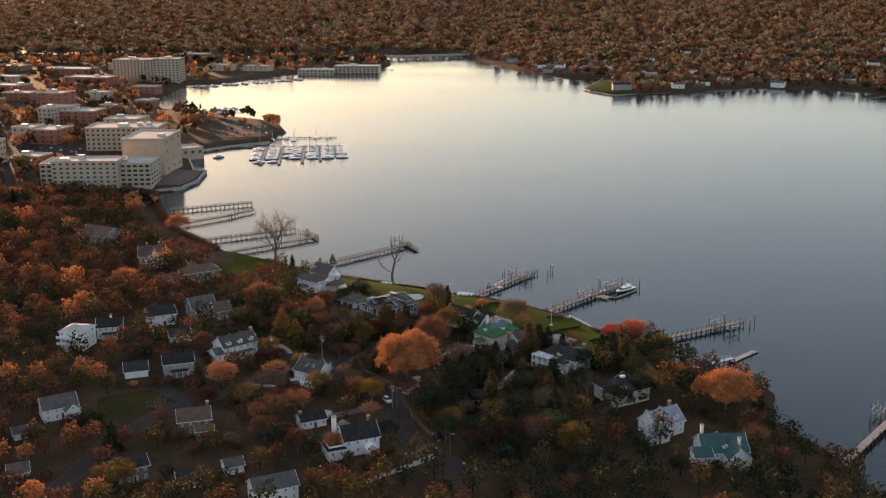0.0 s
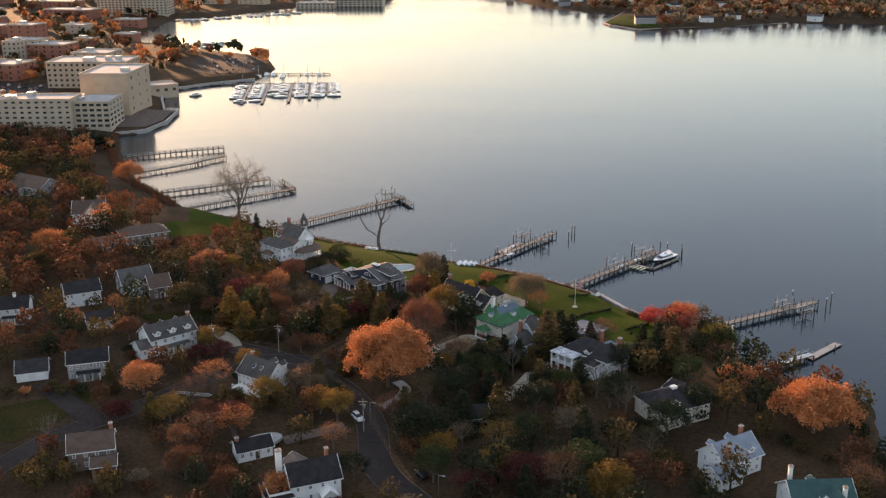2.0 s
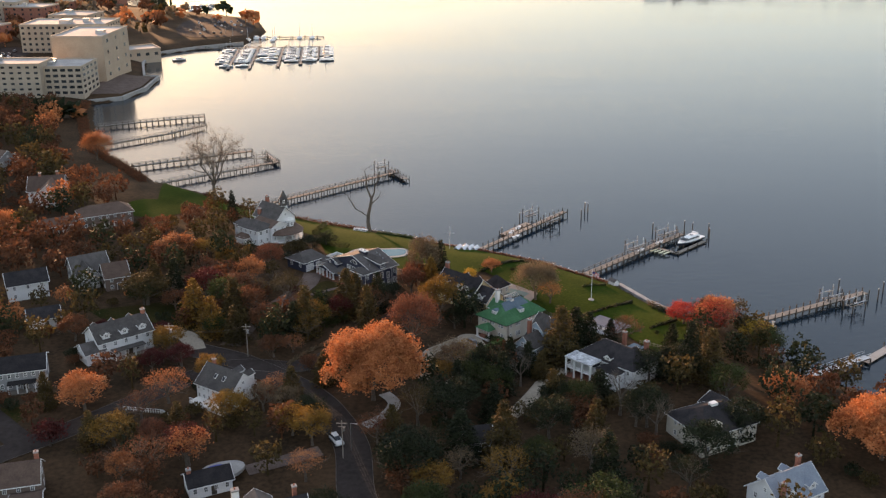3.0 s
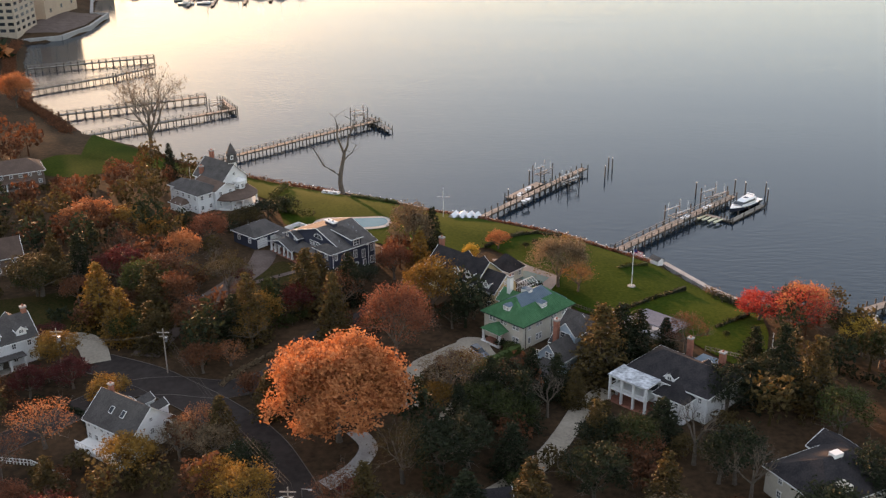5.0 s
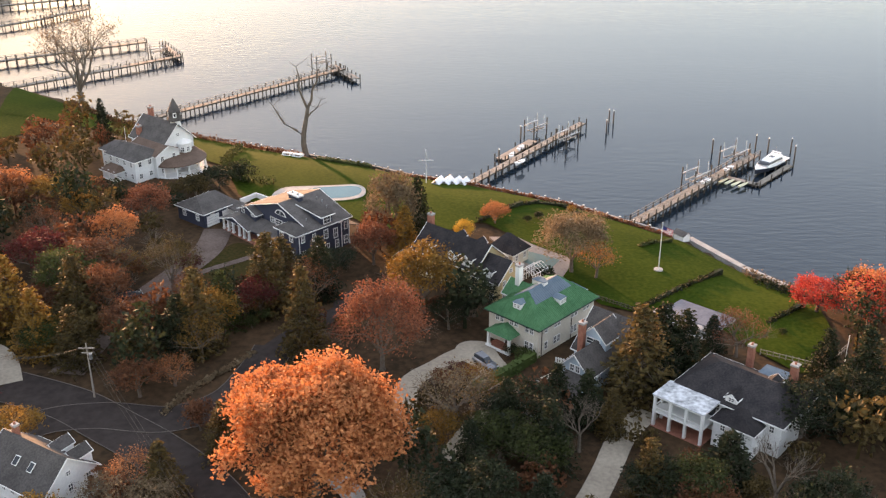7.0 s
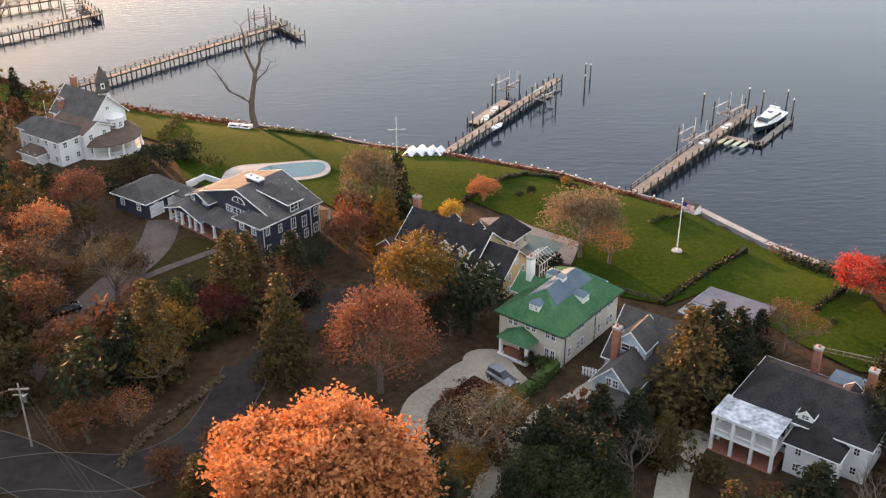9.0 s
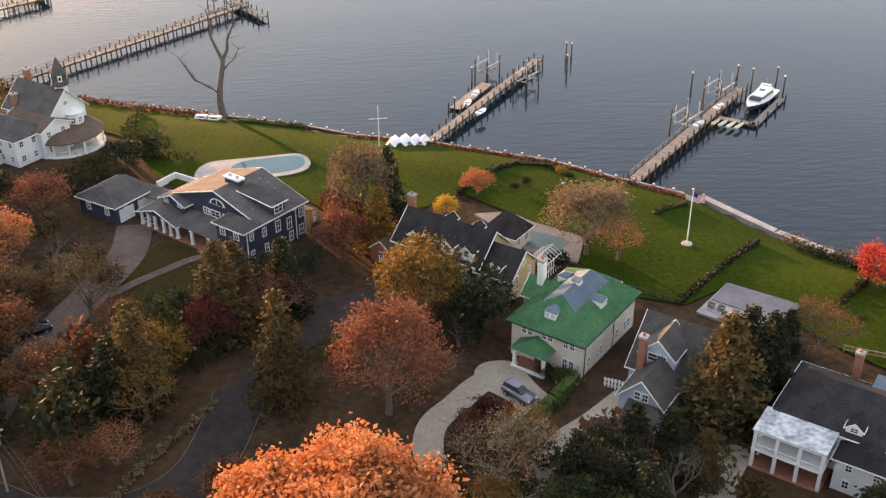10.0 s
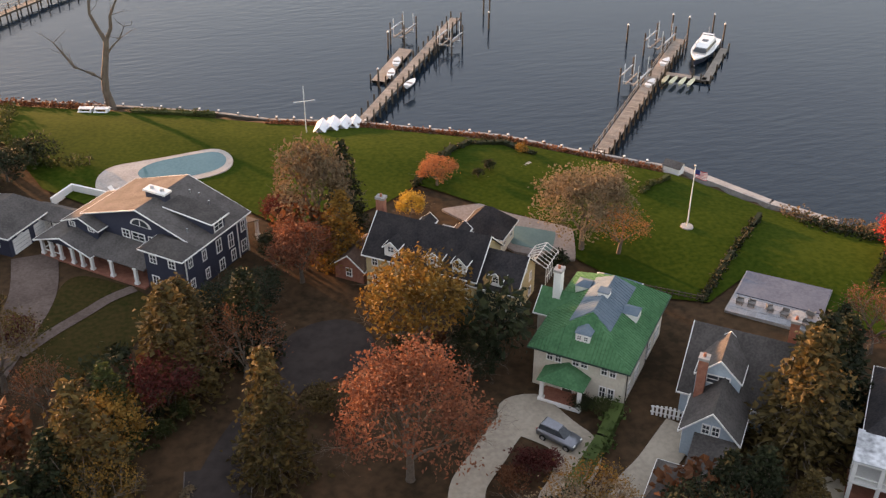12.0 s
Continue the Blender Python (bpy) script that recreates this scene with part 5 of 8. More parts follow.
house(-75, 281.4, 19.3, 9.6, 7.0, "dark-roofed house with a row of white windows", SIDING_GREY, SHINGLE_DARK, 4.6, 1.9, nx=6, porch=True, grow=(0.93, 1.08))
house(-87.4, 279.1, 19.5, 7.4, 6.2, "white double garage with a dark gabled roof", SIDING_WHITE, SHINGLE_DARK, 2.6, 2.0, storeys=1, nx=2, garage=True, grow=(0.92, 1.08))
house(-60, 242.8, 17.6, 9.4, 6.6, "dark brown house with white window frames", SIDING_BROWN, SHINGLE_BROWN, 4.6, 2.6, nx=4, ell=(2.6, -5.0, 0, 5.0, 4.4, 2.8, 0.9), chim=[(4.2, 1.0, 1.0)], grow=(0.91, 1.03))
house(-28.7, 246.3, 27.6, 7.4, 4.6, "small white garage with a dark roof", SIDING_WHITE, SHINGLE_DARK, 2.6, 1.6, storeys=1, nx=4, chim=[(-3.2, 0, 0.7)], grow=(0.96, 1.01))
house(-121.3, 407.6, 14.1, 10.5, 8.4, "large white gabled house with an arched window", SIDING_WHITE, SHINGLE_BROWN, 5.0, 3.6, ell=(1.6, -4.0, 90, 7.0, 7.4, 5.0, 3.2), chim=[(-2, 0, 1), (3, 1, 1)], grow=(1, 1.3))
house(-95, 384.4, 30.5, 14.0, 6.8, "long brown-roofed house with a white porch", SIDING_BROWN, SHINGLE_BROWN, 4.2, 2.2, 3.0, nx=7, porch=True, grow=(1.04, 1.22))
house(-106.2, 376.1, 30.7, 9.0, 5.4, "low brown-roofed wing with white windows", SIDING_BROWN, SHINGLE_BROWN, 2.8, 1.7, storeys=1, nx=5, grow=(1.03, 1.2))
house(-94.2, 327.9, 29.1, 9.4, 6.8, "plain white house with a dark gabled roof", SIDING_WHITE, SHINGLE_DARK, 4.6, 2.3, nx=3, grow=(0.98, 1.13))
house(-82.7, 338, 34.8, 8.6, 6.4, "grey house with steep cross gables", SIDING_GREY, SHINGLE_GREY, 4.2, 3.4, ell=(-1.5, -3.6, 90, 5.2, 4.6, 4.0, 2.6), nx=3, grow=(1.02, 1.13))
house(-74.7, 334.3, 29.9, 5.6, 6.4, "brown gabled house beside a grey one", SIDING_BROWN, SHINGLE_BROWN, 4.0, 2.8, nx=2, grow=(1.02, 1.12))
house(-107.5, 314.9, 15.1, 8.8, 6.6, "white house with a dark roof and pale awning", SIDING_WHITE, SHINGLE_DARK, 4.6, 2.3, nx=4, porch=True, chim=[(0.5, 0, 1)], chmat=WHITE, grow=(0.93, 1.14))
house(-82.8, 310.3, 26.7, 7.0, 5.4, "low white cottage among trees", SIDING_WHITE, SHINGLE_DARK, 2.8, 1.8, storeys=1, nx=3, grow=(0.96, 1.11))
sl = house(58, 265, 29.2, 12.0, 9.6, "slate-grey hip-roofed house among dark trees", STUCCO, SHINGLE_DARK, 4.4, 2.8, 4.2, nx=5, ell=(5.2, 3.2, 90, 6.0, 5.0, 3.8, 1.6), grow=(1.01, 1.03))
part("roof_cap", boxm(-0.7, 0.7, -0.5, 0.5, 6.9, 7.5), WHITE, sl)
part("hip_dormer", boxm(-3.0, -1.4, -4.2, -2.4, 4.4, 5.6), STUCCO, sl)
bw = house(65.8, 244.2, 33.2, 9.4, 7.4, "white house with blue-grey roofs and brick chimneys", SIDING_WHITE, mat("blue_grey_shingle", (0.16, 0.19, 0.23), (0.23, 0.26, 0.30), 0.85, 0.6, 0.3), 4.2, 3.4, nx=4, dorm=2,
           chim=[(-3.6, -2.6, 0.2), (4.2, 1.8, 0.6)], ell=(-4.6, -3.0, 0, 5.6, 5.0, 2.8, 1.6), grow=(1.03, 0.98))
tl = house(78.5, 230.3, 5.3, 12.0, 8.6, "white house with teal-green roofs and white chimneys", SIDING_WHITE, TEAL_ROOF, 4.0, 3.4, nx=5, dorm=1, chim=[(-4.6, 2.4, 1.6), (3.6, -3.4, 0.4)], chmat=WHITE,
           ell=(2.4, -4.6, 90, 7.0, 6.0, 4.0, 2.8), grow=(0.95, 1.03))
block(tl, -6.4, -3.4, 0, 4.6, 4.6, 3.6, 1.8, SIDING_WHITE, TEAL_ROOF, 0, 1, 2, 2)
house(-155.8, 443.5, -28.7, 15.0, 8.4, "brown-roofed mansion among autumn trees", SIDING_GREY, SHINGLE_BROWN, 5.0, 3.4, nx=6, ell=(-3, -4.6, 90, 6, 6, 4.8, 2.6), grow=(1.14, 1.25))
house(-100.2, 250.6, 33.7, 10.2, 6.4, "white house with a steep grey roof", SIDING_WHITE, SHINGLE_GREY, 4.0, 2.8, nx=4, ell=(3.0, -3.6, 90, 5.0, 4.4, 3.4, 2.0), grow=(0.91, 1.02))
vh = house(-114.2, 303.5, -10.2, 8.6, 7.6, "tall white house with stacked balconies", SIDING_WHITE, FLATROOF, 7.0, 1.2, 3.0, nx=4, storeys=3, porch=True, grow=(0.94, 1.1))
for z in (2.6, 4.9):
    part("balcony", boxm(-4.2, 4.2, -5.8, -3.8, z, z + 0.2), WHITE, vh)
    part("balcony_rail", boxm(-4.2, 4.2, -5.8, -5.72, z + 0.2, z + 1.0), WHITE, vh)
house(-68.8, 215.3, 33.6, 9.0, 6.4, "dark house with white window frames", SIDING_BROWN, SHINGLE_DARK, 4.4, 1.8, nx=4, ell=(-3.0, 3.4, 90, 4.0, 4.0, 4.2, 1.4), grow=(0.9, 0.97))
house(-53.5, 212.4, 21.2, 6.2, 5.0, "small white outbuilding with a dark roof", SIDING_WHITE, SHINGLE_DARK, 2.8, 1.8, storeys=1, nx=2, grow=(0.89, 0.98))
house(-44.3, 219.7, 29, 5.0, 4.4, "small white shed with a grey roof", SIDING_WHITE, SHINGLE_GREY, 2.6, 1.5, storeys=1, nx=1, grow=(0.91, 0.98))
house(-31.6, 206.1, 27.6, 11.6, 6.8, "white house with a long grey roof", SIDING_WHITE, SHINGLE_GREY, 4.4, 2.4, nx=5, grow=(0.9, 0.96))
house(-105.6, 237.4, 35.8, 4.0, 3.6, "tiny white shed with a gabled roof", SIDING_WHITE, SHINGLE_GREY, 2.2, 1.4, storeys=1, nx=1, grow=(0.9, 1))
house(-95.7, 213.6, 26.2, 5.6, 4.6, "small white house at the lane", SIDING_WHITE, SHINGLE_GREY, 3.4, 1.8, storeys=1, nx=2, grow=(0.87, 0.98))
house(16, 260.8, 12.3, 5.0, 4.4, "small dark shed with a white gable", SIDING_WHITE, SHINGLE_DARK, 2.4, 2.0, storeys=1, nx=1, grow=(0.95, 1.06))

# ---- named trees ----
for a in [(-4.1, 275.9, 14.9, 9.8, "orange", "broad", 0), (2, 336.9, 13.3, 4.2, "greybrown", "broad", 1), (5.8, 339.7, 10.6, 2.9, "evergreen", "conifer", 0), (-0.8, 330.5, 7.4, 3.3, "rust", "broad", 1),
          (3.9, 332.4, 8.7, 3.1, "gold", "conifer", 1), (18.5, 345.9, 4.2, 2.4, "orange", "broad", 2), (13.1, 338.9, 4, 1.6, "yellow", "broad", 0), (28.9, 327.5, 9.6, 5.7, "greybrown", "broad", 2), (32.3, 325.5, 6.1, 3.1, "orange", "thin", 0),
          (6.8, 315.2, 11, 4.8, "gold", "broad", 1), (13.8, 314, 6.3, 3.3, "evergreen", "broad", 0), (1.8, 300.2, 11.8, 6.0, "rust", "thin", 2),
          (-8.4, 304, 12.5, 3.6, "olive", "conifer", 0), (-14.6, 316.6, 11.4, 4.4, "olive", "conifer", 1), (-7.7, 319.9, 9.4, 3.3, "evergreen", "conifer", 2), (-22.2, 305.5, 11.6, 4.2, "olive", "conifer", 2),
          (-20.1, 311.5, 8.3, 2.9, "green", "conifer", 0), (-30.1, 362.4, 4.2, 3.6, "evergreen", "shrub", 1), (-33.7, 359, 3.7, 3.3, "olive", "shrub", 0), (-26.9, 365.8, 3.9, 2.9, "evergreen", "shrub", 1), (-37.4, 357.4, 2.9, 2.5, "olive", "shrub", 2),
          (32.6, 293.6, 12.3, 5.2, "olive", "conifer", 0), (35.9, 296.6, 11, 4.2, "evergreen", "conifer", 1), (38.8, 297.3, 9.7, 3.6, "evergreen", "conifer", 2), (47.1, 303, 6.8, 3.6, "rust", "thin", 0),
          (44.1, 304.1, 5.3, 2.1, "evergreen", "conifer", 0), (25.9, 288.7, 6.8, 2.7, "evergreen", "conifer", 1), (28.4, 286.1, 5.9, 2.3, "olive", "conifer", 2), (-48.1, 310.8, 11, 4.2, "gold", "conifer", 0), (-39.1, 310.8, 11, 4.2, "olive", "conifer", 1),
          (-24.5, 304.7, 8.3, 3.6, "evergreen", "conifer", 0), (-27.2, 294.4, 5.5, 3.1, "brown", "broad", 1), (-37.4, 322.7, 7.4, 3.1, "greybrown", "thin", 1), (-13.2, 321.6, 8.6, 3.8, "olive", "conifer", 1),
          (-64.7, 352.9, 7.8, 5.2, "orange", "broad", 0), (-57.2, 352.5, 6.3, 4.1, "gold", "broad", 1), (-49.3, 345.9, 6, 3.5, "gold", "broad", 2), (10.6, 288, 7.9, 4.4, "greybrown", "thin", 0), (13, 290.7, 6.8, 3.3, "gold", "thin", 1), (18.3, 284.9, 7.9, 3.8, "evergreen", "broad", 2),
          (22.2, 287.9, 8.1, 2.9, "evergreen", "conifer", 2), (15.4, 281.3, 6.4, 3.3, "green", "broad", 1), (61.9, 315.7, 5.5, 3.8, "red", "broad", 0), (67.3, 310.8, 8.3, 5, "red", "thin", 1), (68.1, 313.3, 7.9, 4.4, "orange", "broad", 2),
          (75.6, 305.5, 6.8, 3.6, "yellow", "broad", 0), (77.1, 301.3, 7, 3.5, "green", "broad", 1), (49.7, 285.3, 7.4, 4.2, "evergreen", "broad", 0), (53.4, 287.9, 6.4, 3.6, "evergreen", "conifer", 0), (56.7, 289, 7, 3.6, "evergreen", "broad", 1), (60.6, 286.7, 6.8, 3.6, "evergreen", "broad", 2),
          (31, 273.2, 6.4, 3.3, "evergreen", "broad", 0), (34.8, 272.4, 6.8, 3.3, "green", "broad", 1), (39.1, 276.9, 6.6, 3.5, "evergreen", "conifer", 1), (-58.4, 389.7, 8.6, 2.1, "evergreen", "conifer", 2), (-58.6, 270.4, 7.4, 4.8, "orange", "broad", 1),
          (-40.2, 248, 8.3, 5.2, "brown", "thin", 0), (-33.8, 252.8, 7.7, 3.8, "orange", "broad", 2), (-115.6, 347.5, 7.8, 5.8, "olive", "broad", 0), (-120.8, 370.4, 7.8, 6.1, "orange", "broad", 1), (-62.7, 321.8, 8.3, 5.4, "olive", "broad", 2), (-40.7, 322.8, 8.3, 5.4, "brown", "broad", 0),
          (74.2, 276.6, 6.4, 4.7, "orange", "broad", 1), (86.3, 258.9, 11.4, 8.8, "orange", "broad", 2), (89.1, 236.5, 6.4, 3.7, "orange", "thin", 1), (21.1, 239.9, 7, 3.9, "gold", "broad", 0), (25.7, 234.9, 7.8, 4.6, "darkred", "broad", 1),
          (35.6, 238.6, 8.6, 5, "green", "broad", 2), (16, 230.5, 7, 3.8, "darkred", "broad", 0), (40.6, 231.1, 7, 4.4, "gold", "broad", 1), (4.7, 249.2, 10.1, 5.4, "evergreen", "broad", 1), (10, 268.3, 8.6, 4.8, "evergreen", "broad", 2), (13.2, 256.4, 9.2, 4.4, "evergreen", "conifer", 0),
          (18.9, 269.2, 7.4, 3.3, "evergreen", "conifer", 0), (19.4, 277.9, 7, 3.1, "green", "broad", 2), (-124.8, 459.4, 10.1, 6.7, "orange", "broad", 0), (-54.1, 301.7, 4.6, 3.1, "darkred", "broad", 2), (-60.3, 257.9, 5, 3.3, "darkred", "shrub", 0), (-20.1, 229.8, 6.1, 3.5, "orange", "broad", 1),
          (-48.9, 258.4, 6.4, 4.2, "gold", "broad", 0), (-92.3, 242.1, 4.2, 3.6, "darkred", "broad", 1), (-70.7, 210, 7.4, 4.8, "gold", "broad", 2), (-78.3, 230.8, 8.3, 3.1, "evergreen", "conifer", 1), (-2.1, 335.5, 3.3, 2.3, "evergreen", "broad", 0),
          (-9.8, 325.2, 4.6, 3.1, "evergreen", "broad", 1), (-6.3, 327.7, 4.2, 3.1, "evergreen", "broad", 2), (-0.8, 340.1, 5.5, 2.3, "darkred", "broad", 1), (10.3, 310.5, 5.1, 2.7, "evergreen", "broad", 0), (47, 267.7, 8.6, 4, "evergreen", "broad", 0), (63.4, 264.9, 7.9, 4.4, "evergreen", "broad", 2), (55.5, 255.9, 8.3, 4.8, "evergreen", "broad", 1), (67, 245.1, 6.1, 2.9, "evergreen", "conifer", 2)]:
    tree(*a)
for a in [(-37, 301.8, 8.3, 3.5, "olive", "conifer", 0), (-42.7, 304.8, 9.2, 3.8, "gold", "conifer", 2), (-28.9, 300.5, 7.4, 3.3, "olive", "conifer", 1), (-23.5, 296.8, 4.2, 2.7, "orange", "thin", 2), (-30.9, 305.6, 7.7, 3.5, "brown", "broad", 1), (-49.8, 295.6, 6.4, 3.6, "gold", "broad", 1), (-45.3, 289.3, 5.2, 3.1, "darkred", "broad", 0),
          (-14.7, 282.3, 7, 2.7, "olive", "conifer", 2), (-19.6, 274.5, 7.5, 2.9, "olive", "conifer", 0), (-23, 275.7, 5.2, 2.9, "orange", "thin", 1), (-24.5, 271.1, 5.9, 3.3, "greybrown", "thin", 2), (-14.7, 266.3, 6.1, 3.3, "evergreen", "broad", 1), (-17.5, 262.9, 6.8, 3.3, "gold", "broad", 0), (-1.6, 259.3, 7.4, 3.6, "brown", "thin", 2),
          (11, 297.9, 2.2, 1.7, "darkred", "shrub", 0), (9, 296.8, 2, 1.5, "brown", "shrub", 1), (12.7, 297.9, 1.8, 1.3, "darkred", "shrub", 2), (18.2, 303.7, 1.5, 1.2, "evergreen", "shrub", 0), (19.7, 302.5, 1.7, 1.3, "green", "shrub", 1),
          (-12.4, 288.5, 5.5, 2.9, "brown", "broad", 2), (-18.5, 287.3, 3.9, 2.3, "brown", "shrub", 1), (-37.9, 283.6, 5.9, 3.1, "gold", "broad", 2), (-30.1, 267.3, 6.4, 3.6, "gold", "broad", 1), (-12.7, 248.7, 6.1, 3.1, "orange", "thin", 0), (-7.2, 237.5, 6.3, 3.1, "evergreen", "broad", 2)]:
    tree(*a)
# the tall dead tree: a leaning trunk, one long low limb and a high fork
dt = thing("tree", pose(-17.4, 386.4, gz(-17.4, 386.4)) @ grown(1.05, 1.05, 0.93), "tall dead grey tree with a low side limb at the water", "tree")
bm, tips, rg = bmesh.new(), [], random.Random(6)
tube(bm, [(0, 0, -0.4), (0, 0, 0.6), (-0.3, 0, 3.0), (-0.1, 0, 5.4), (0.7, 0.2, 9.6), (0.9, 0.2, 11.0)], [0.85, 0.62, 0.52, 0.48, 0.38, 0.34], 9)
for pts, rad in (([(-0.2, 0, 4.6), (-1.6, -0.2, 6.0), (-3.6, -0.4, 7.4), (-4.6, -0.3, 9.4), (-5.6, -0.2, 11.4)], [0.30, 0.27, 0.21, 0.16, 0.09]),
                 ([(0.8, 0.2, 10.6), (0.1, 0.4, 12.6), (-0.6, 0.3, 15.0), (-0.4, 0.3, 17.4), (-0.9, 0.4, 19.6)], [0.30, 0.25, 0.20, 0.15, 0.07]),
                 ([(0.9, 0.2, 10.8), (1.7, 0, 12.6), (1.9, -0.1, 14.6), (3.0, -0.3, 17.0), (3.2, -0.4, 19.0)], [0.30, 0.25, 0.20, 0.13, 0.06]),
                 ([(0.5, 0.1, 8.4), (1.6, 0.3, 9.8), (2.6, 0.6, 10.6), (3.4, 0.7, 12.4)], [0.18, 0.14, 0.10, 0.05])):
    tube(bm, pts, rad, 7)
    for q in pts[2:]:
        for _ in range(2):
            limbs(bm, rg, q, (rg.gauss(0, 0.8), rg.gauss(0, 0.8), 0.8), rg.uniform(1.0, 2.2), 0.06, 1, tips, 0.2, 2, 0.7, 0.6, 4)
part("trunk", bm, BARK, dt)
bare_tree(-69.5, 411.5, 23, "great half-bare tree with fine twigs on the river bank", 9, 4, "greybrown", (0, 0), 3, 0.8, 5, 0.22)
bare_tree(42.6, 271.7, 9.7, "bare grey tree among dark evergreens", 12, 4)
bare_tree(48.1, 264, 9.2, "bare dark tree beside the slate-roofed house", 14, 4)
bare_tree(-70.7, 247, 8.3, "bare tree beside the lane", 17, 4)
bare_tree(-34.6, 331.6, 6.4, "small bare tree on the front lawn", 18, 3)
bare_tree(-39.5, 331.3, 6.4, "small bare tree beside the drive", 19, 3)
bare_tree(24.3, 282.7, 7.4, "bare tree beside the pale drive", 21, 4)

# ---- the rest of the neighbourhood's trees, where nothing else stands ----
KEEP = [(-28, 342, 8), (34.2, 317, 8), (1.5, 300, 9), (27, 318, 6), (-2, 329, 6), (-84, 398, 13), (17, 303, 7), (-12, 297, 5), (48, 300, 5), (29, 287.2, 3.4), (25.7, 280.3, 3.4), (23.3, 275.4, 3.2), (26.3, 283, 3), (20.2, 271, 3), (22.2, 309.6, 8.5), (10.9, 326.2, 8), (17.6, 321.7, 5), (-12, 340.7, 11), (-30.1, 350.7, 6), (-40.3, 376.5, 8), (-23.1, 350.7, 5), (-42, 369.8, 11), (32, 304.6, 9), (27.7, 294.5, 7), (43.2, 289.2, 10), (-33.6, 278.3, 8), (-60.9, 297.3, 9), (-14.9, 238.4, 11),
        (-75, 281.4, 8), (-87.4, 279.1, 7), (-58.4, 249, 8), (-26.6, 253.4, 6), (-121.3, 407.6, 9), (-95, 384.4, 10), (-105.8, 376.5, 6), (-94.2, 327.9, 7), (-82.7, 338, 7), (-74.1, 333.7, 6), (-107.4, 315, 7), (-82.8, 310.3, 5), (55, 268.7, 9),
        (63.6, 251.9, 9), (75.4, 238, 11), (-155.3, 443.6, 10), (-97, 253.3, 8), (-114.2, 303.5, 8), (-67.2, 221.3, 8), (-52.6, 219.3, 5), (-44, 225.7, 5), (-31.5, 211.2, 9), (-103.3, 243, 4), (-93.3, 219.1, 5), (14.4, 265.6, 4), (-27.3, 249.3, 7), (-105.1, 312.2, 5),
        (42.8, 310.8, 8), (23.4, 334.7, 9), (-4, 275.9, 9), (7.8, 300.3, 7), (13.8, 299, 6), (-1.8, 318.4, 6), (-18.6, 295.8, 6), (-84.7, 256.8, 9), (-62.3, 314.2, 7), (-20.7, 330.5, 7), (-50.1, 303, 5), (86.3, 258.5, 7), (-12.8, 248.2, 6), (-22.7, 241.6, 6), (-49.9, 242.1, 6), (-79, 260.5, 7)]
LAWN_OUT = [(-93.4, 435.4), (-77.2, 419.7), (-59.9, 405.4), (-40.8, 396), (-29.6, 388.9), (-15.6, 382.5), (-3.7, 376.5), (15.6, 367.4), (32.7, 357.2), (49.5, 341.8), (59, 326.5), (63.2, 321.4), (61.9, 309.4), (58.6, 298.5), (49.4, 305), (36.9, 314.5), (27, 326.9), (16.3, 346.8), (6.8, 341.4), (-4.8, 347.9), (-21.4, 353.5), (-30.8, 373.2), (-59.9, 395.9), (-86.5, 407.3)]
NEIGHBOURHOOD = [(103.6, 230.4), (98.5, 252.7), (101.2, 275.6), (82.4, 292.2), (78, 302.9), (77.3, 320.2), (65.2, 322.9), (56.4, 301.6), (50.3, 305.2), (41.8, 315.3), (24.7, 331.3), (-26.9, 348.8), (-36.1, 374.7), (-62, 396), (-86, 402), (-112, 418), (-134, 452), (-151, 492), (-163, 525), (-175, 556), (-257.2, 534.4), (-176.6, 186), (118, 190), (114, 230)]
rng = random.Random(77)
done, rest = [], []
for n_ in range(14000):
    x, y = rng.uniform(-260, 116), rng.uniform(192, 560)
    if signed(x, y, NEIGHBOURHOOD) < 2 or signed(x, y, SHORE) < 3 or signed(x, y, LAWN_OUT) > -2.5:
        continue
    if any((x - a) ** 2 + (y - b) ** 2 < (c + 0.5) ** 2 for a, b, c in KEEP):
        continue
    if min(math.hypot(x - a, y - b) for a, b in ROAD1) < 5.4 or min(math.hypot(x - a, y - b) for a, b in ROAD2) < 4.8:
        continue
    # south of the houses the growth is low, so that they stay in sight
    low = any(abs(x - a) < c and 0 < b - y < c + 7 for a, b, c in KEEP)
    west = x < -37
    r = rng.uniform(1.5, 2.4) if low else rng.uniform(2.4, 4.3) if y < 312 or x > -89 else rng.uniform(3.5, 5.9)
    if any((x - a) ** 2 + (y - b) ** 2 < (0.74 * (r + c)) ** 2 for a, b, c in done):
        continue
    done.append((x, y, r))
    if west:
        col = rng.choice(["brown", "brown", "gold", "olive", "brown", "greybrown", "evergreen", "darkred", "olive", "rust", "green", "orange"])
    else:
        col = rng.choice(["olive", "evergreen", "olive", "brown", "gold", "olive", "darkred", "gold", "brown", "greybrown"] if x < 0 else ["evergreen", "evergreen", "olive", "brown", "green", "olive", "evergreen", "gold", "evergreen", "greybrown"])
    kind = "shrub" if low else "conifer" if col in ("evergreen", "olive") and rng.random() < 0.55 else rng.choice(["broad", "broad", "thin"])
    hh = r * 1.3 if low else r * rng.uniform(1.7, 2.3) if kind != "conifer" else r * rng.uniform(2.6, 3.2)
    if math.hypot(x + 1, y - 292) < 74 and TREE_N[0] < 205:
        tree(x, y, min(hh, 11.5), r, col, kind)
    else:
        rest.append((x, y, min(hh, 11.5), r, "brown" if col in ("greybrown", "darkred", "rust") else "olive" if col in ("green", "gold") else col))


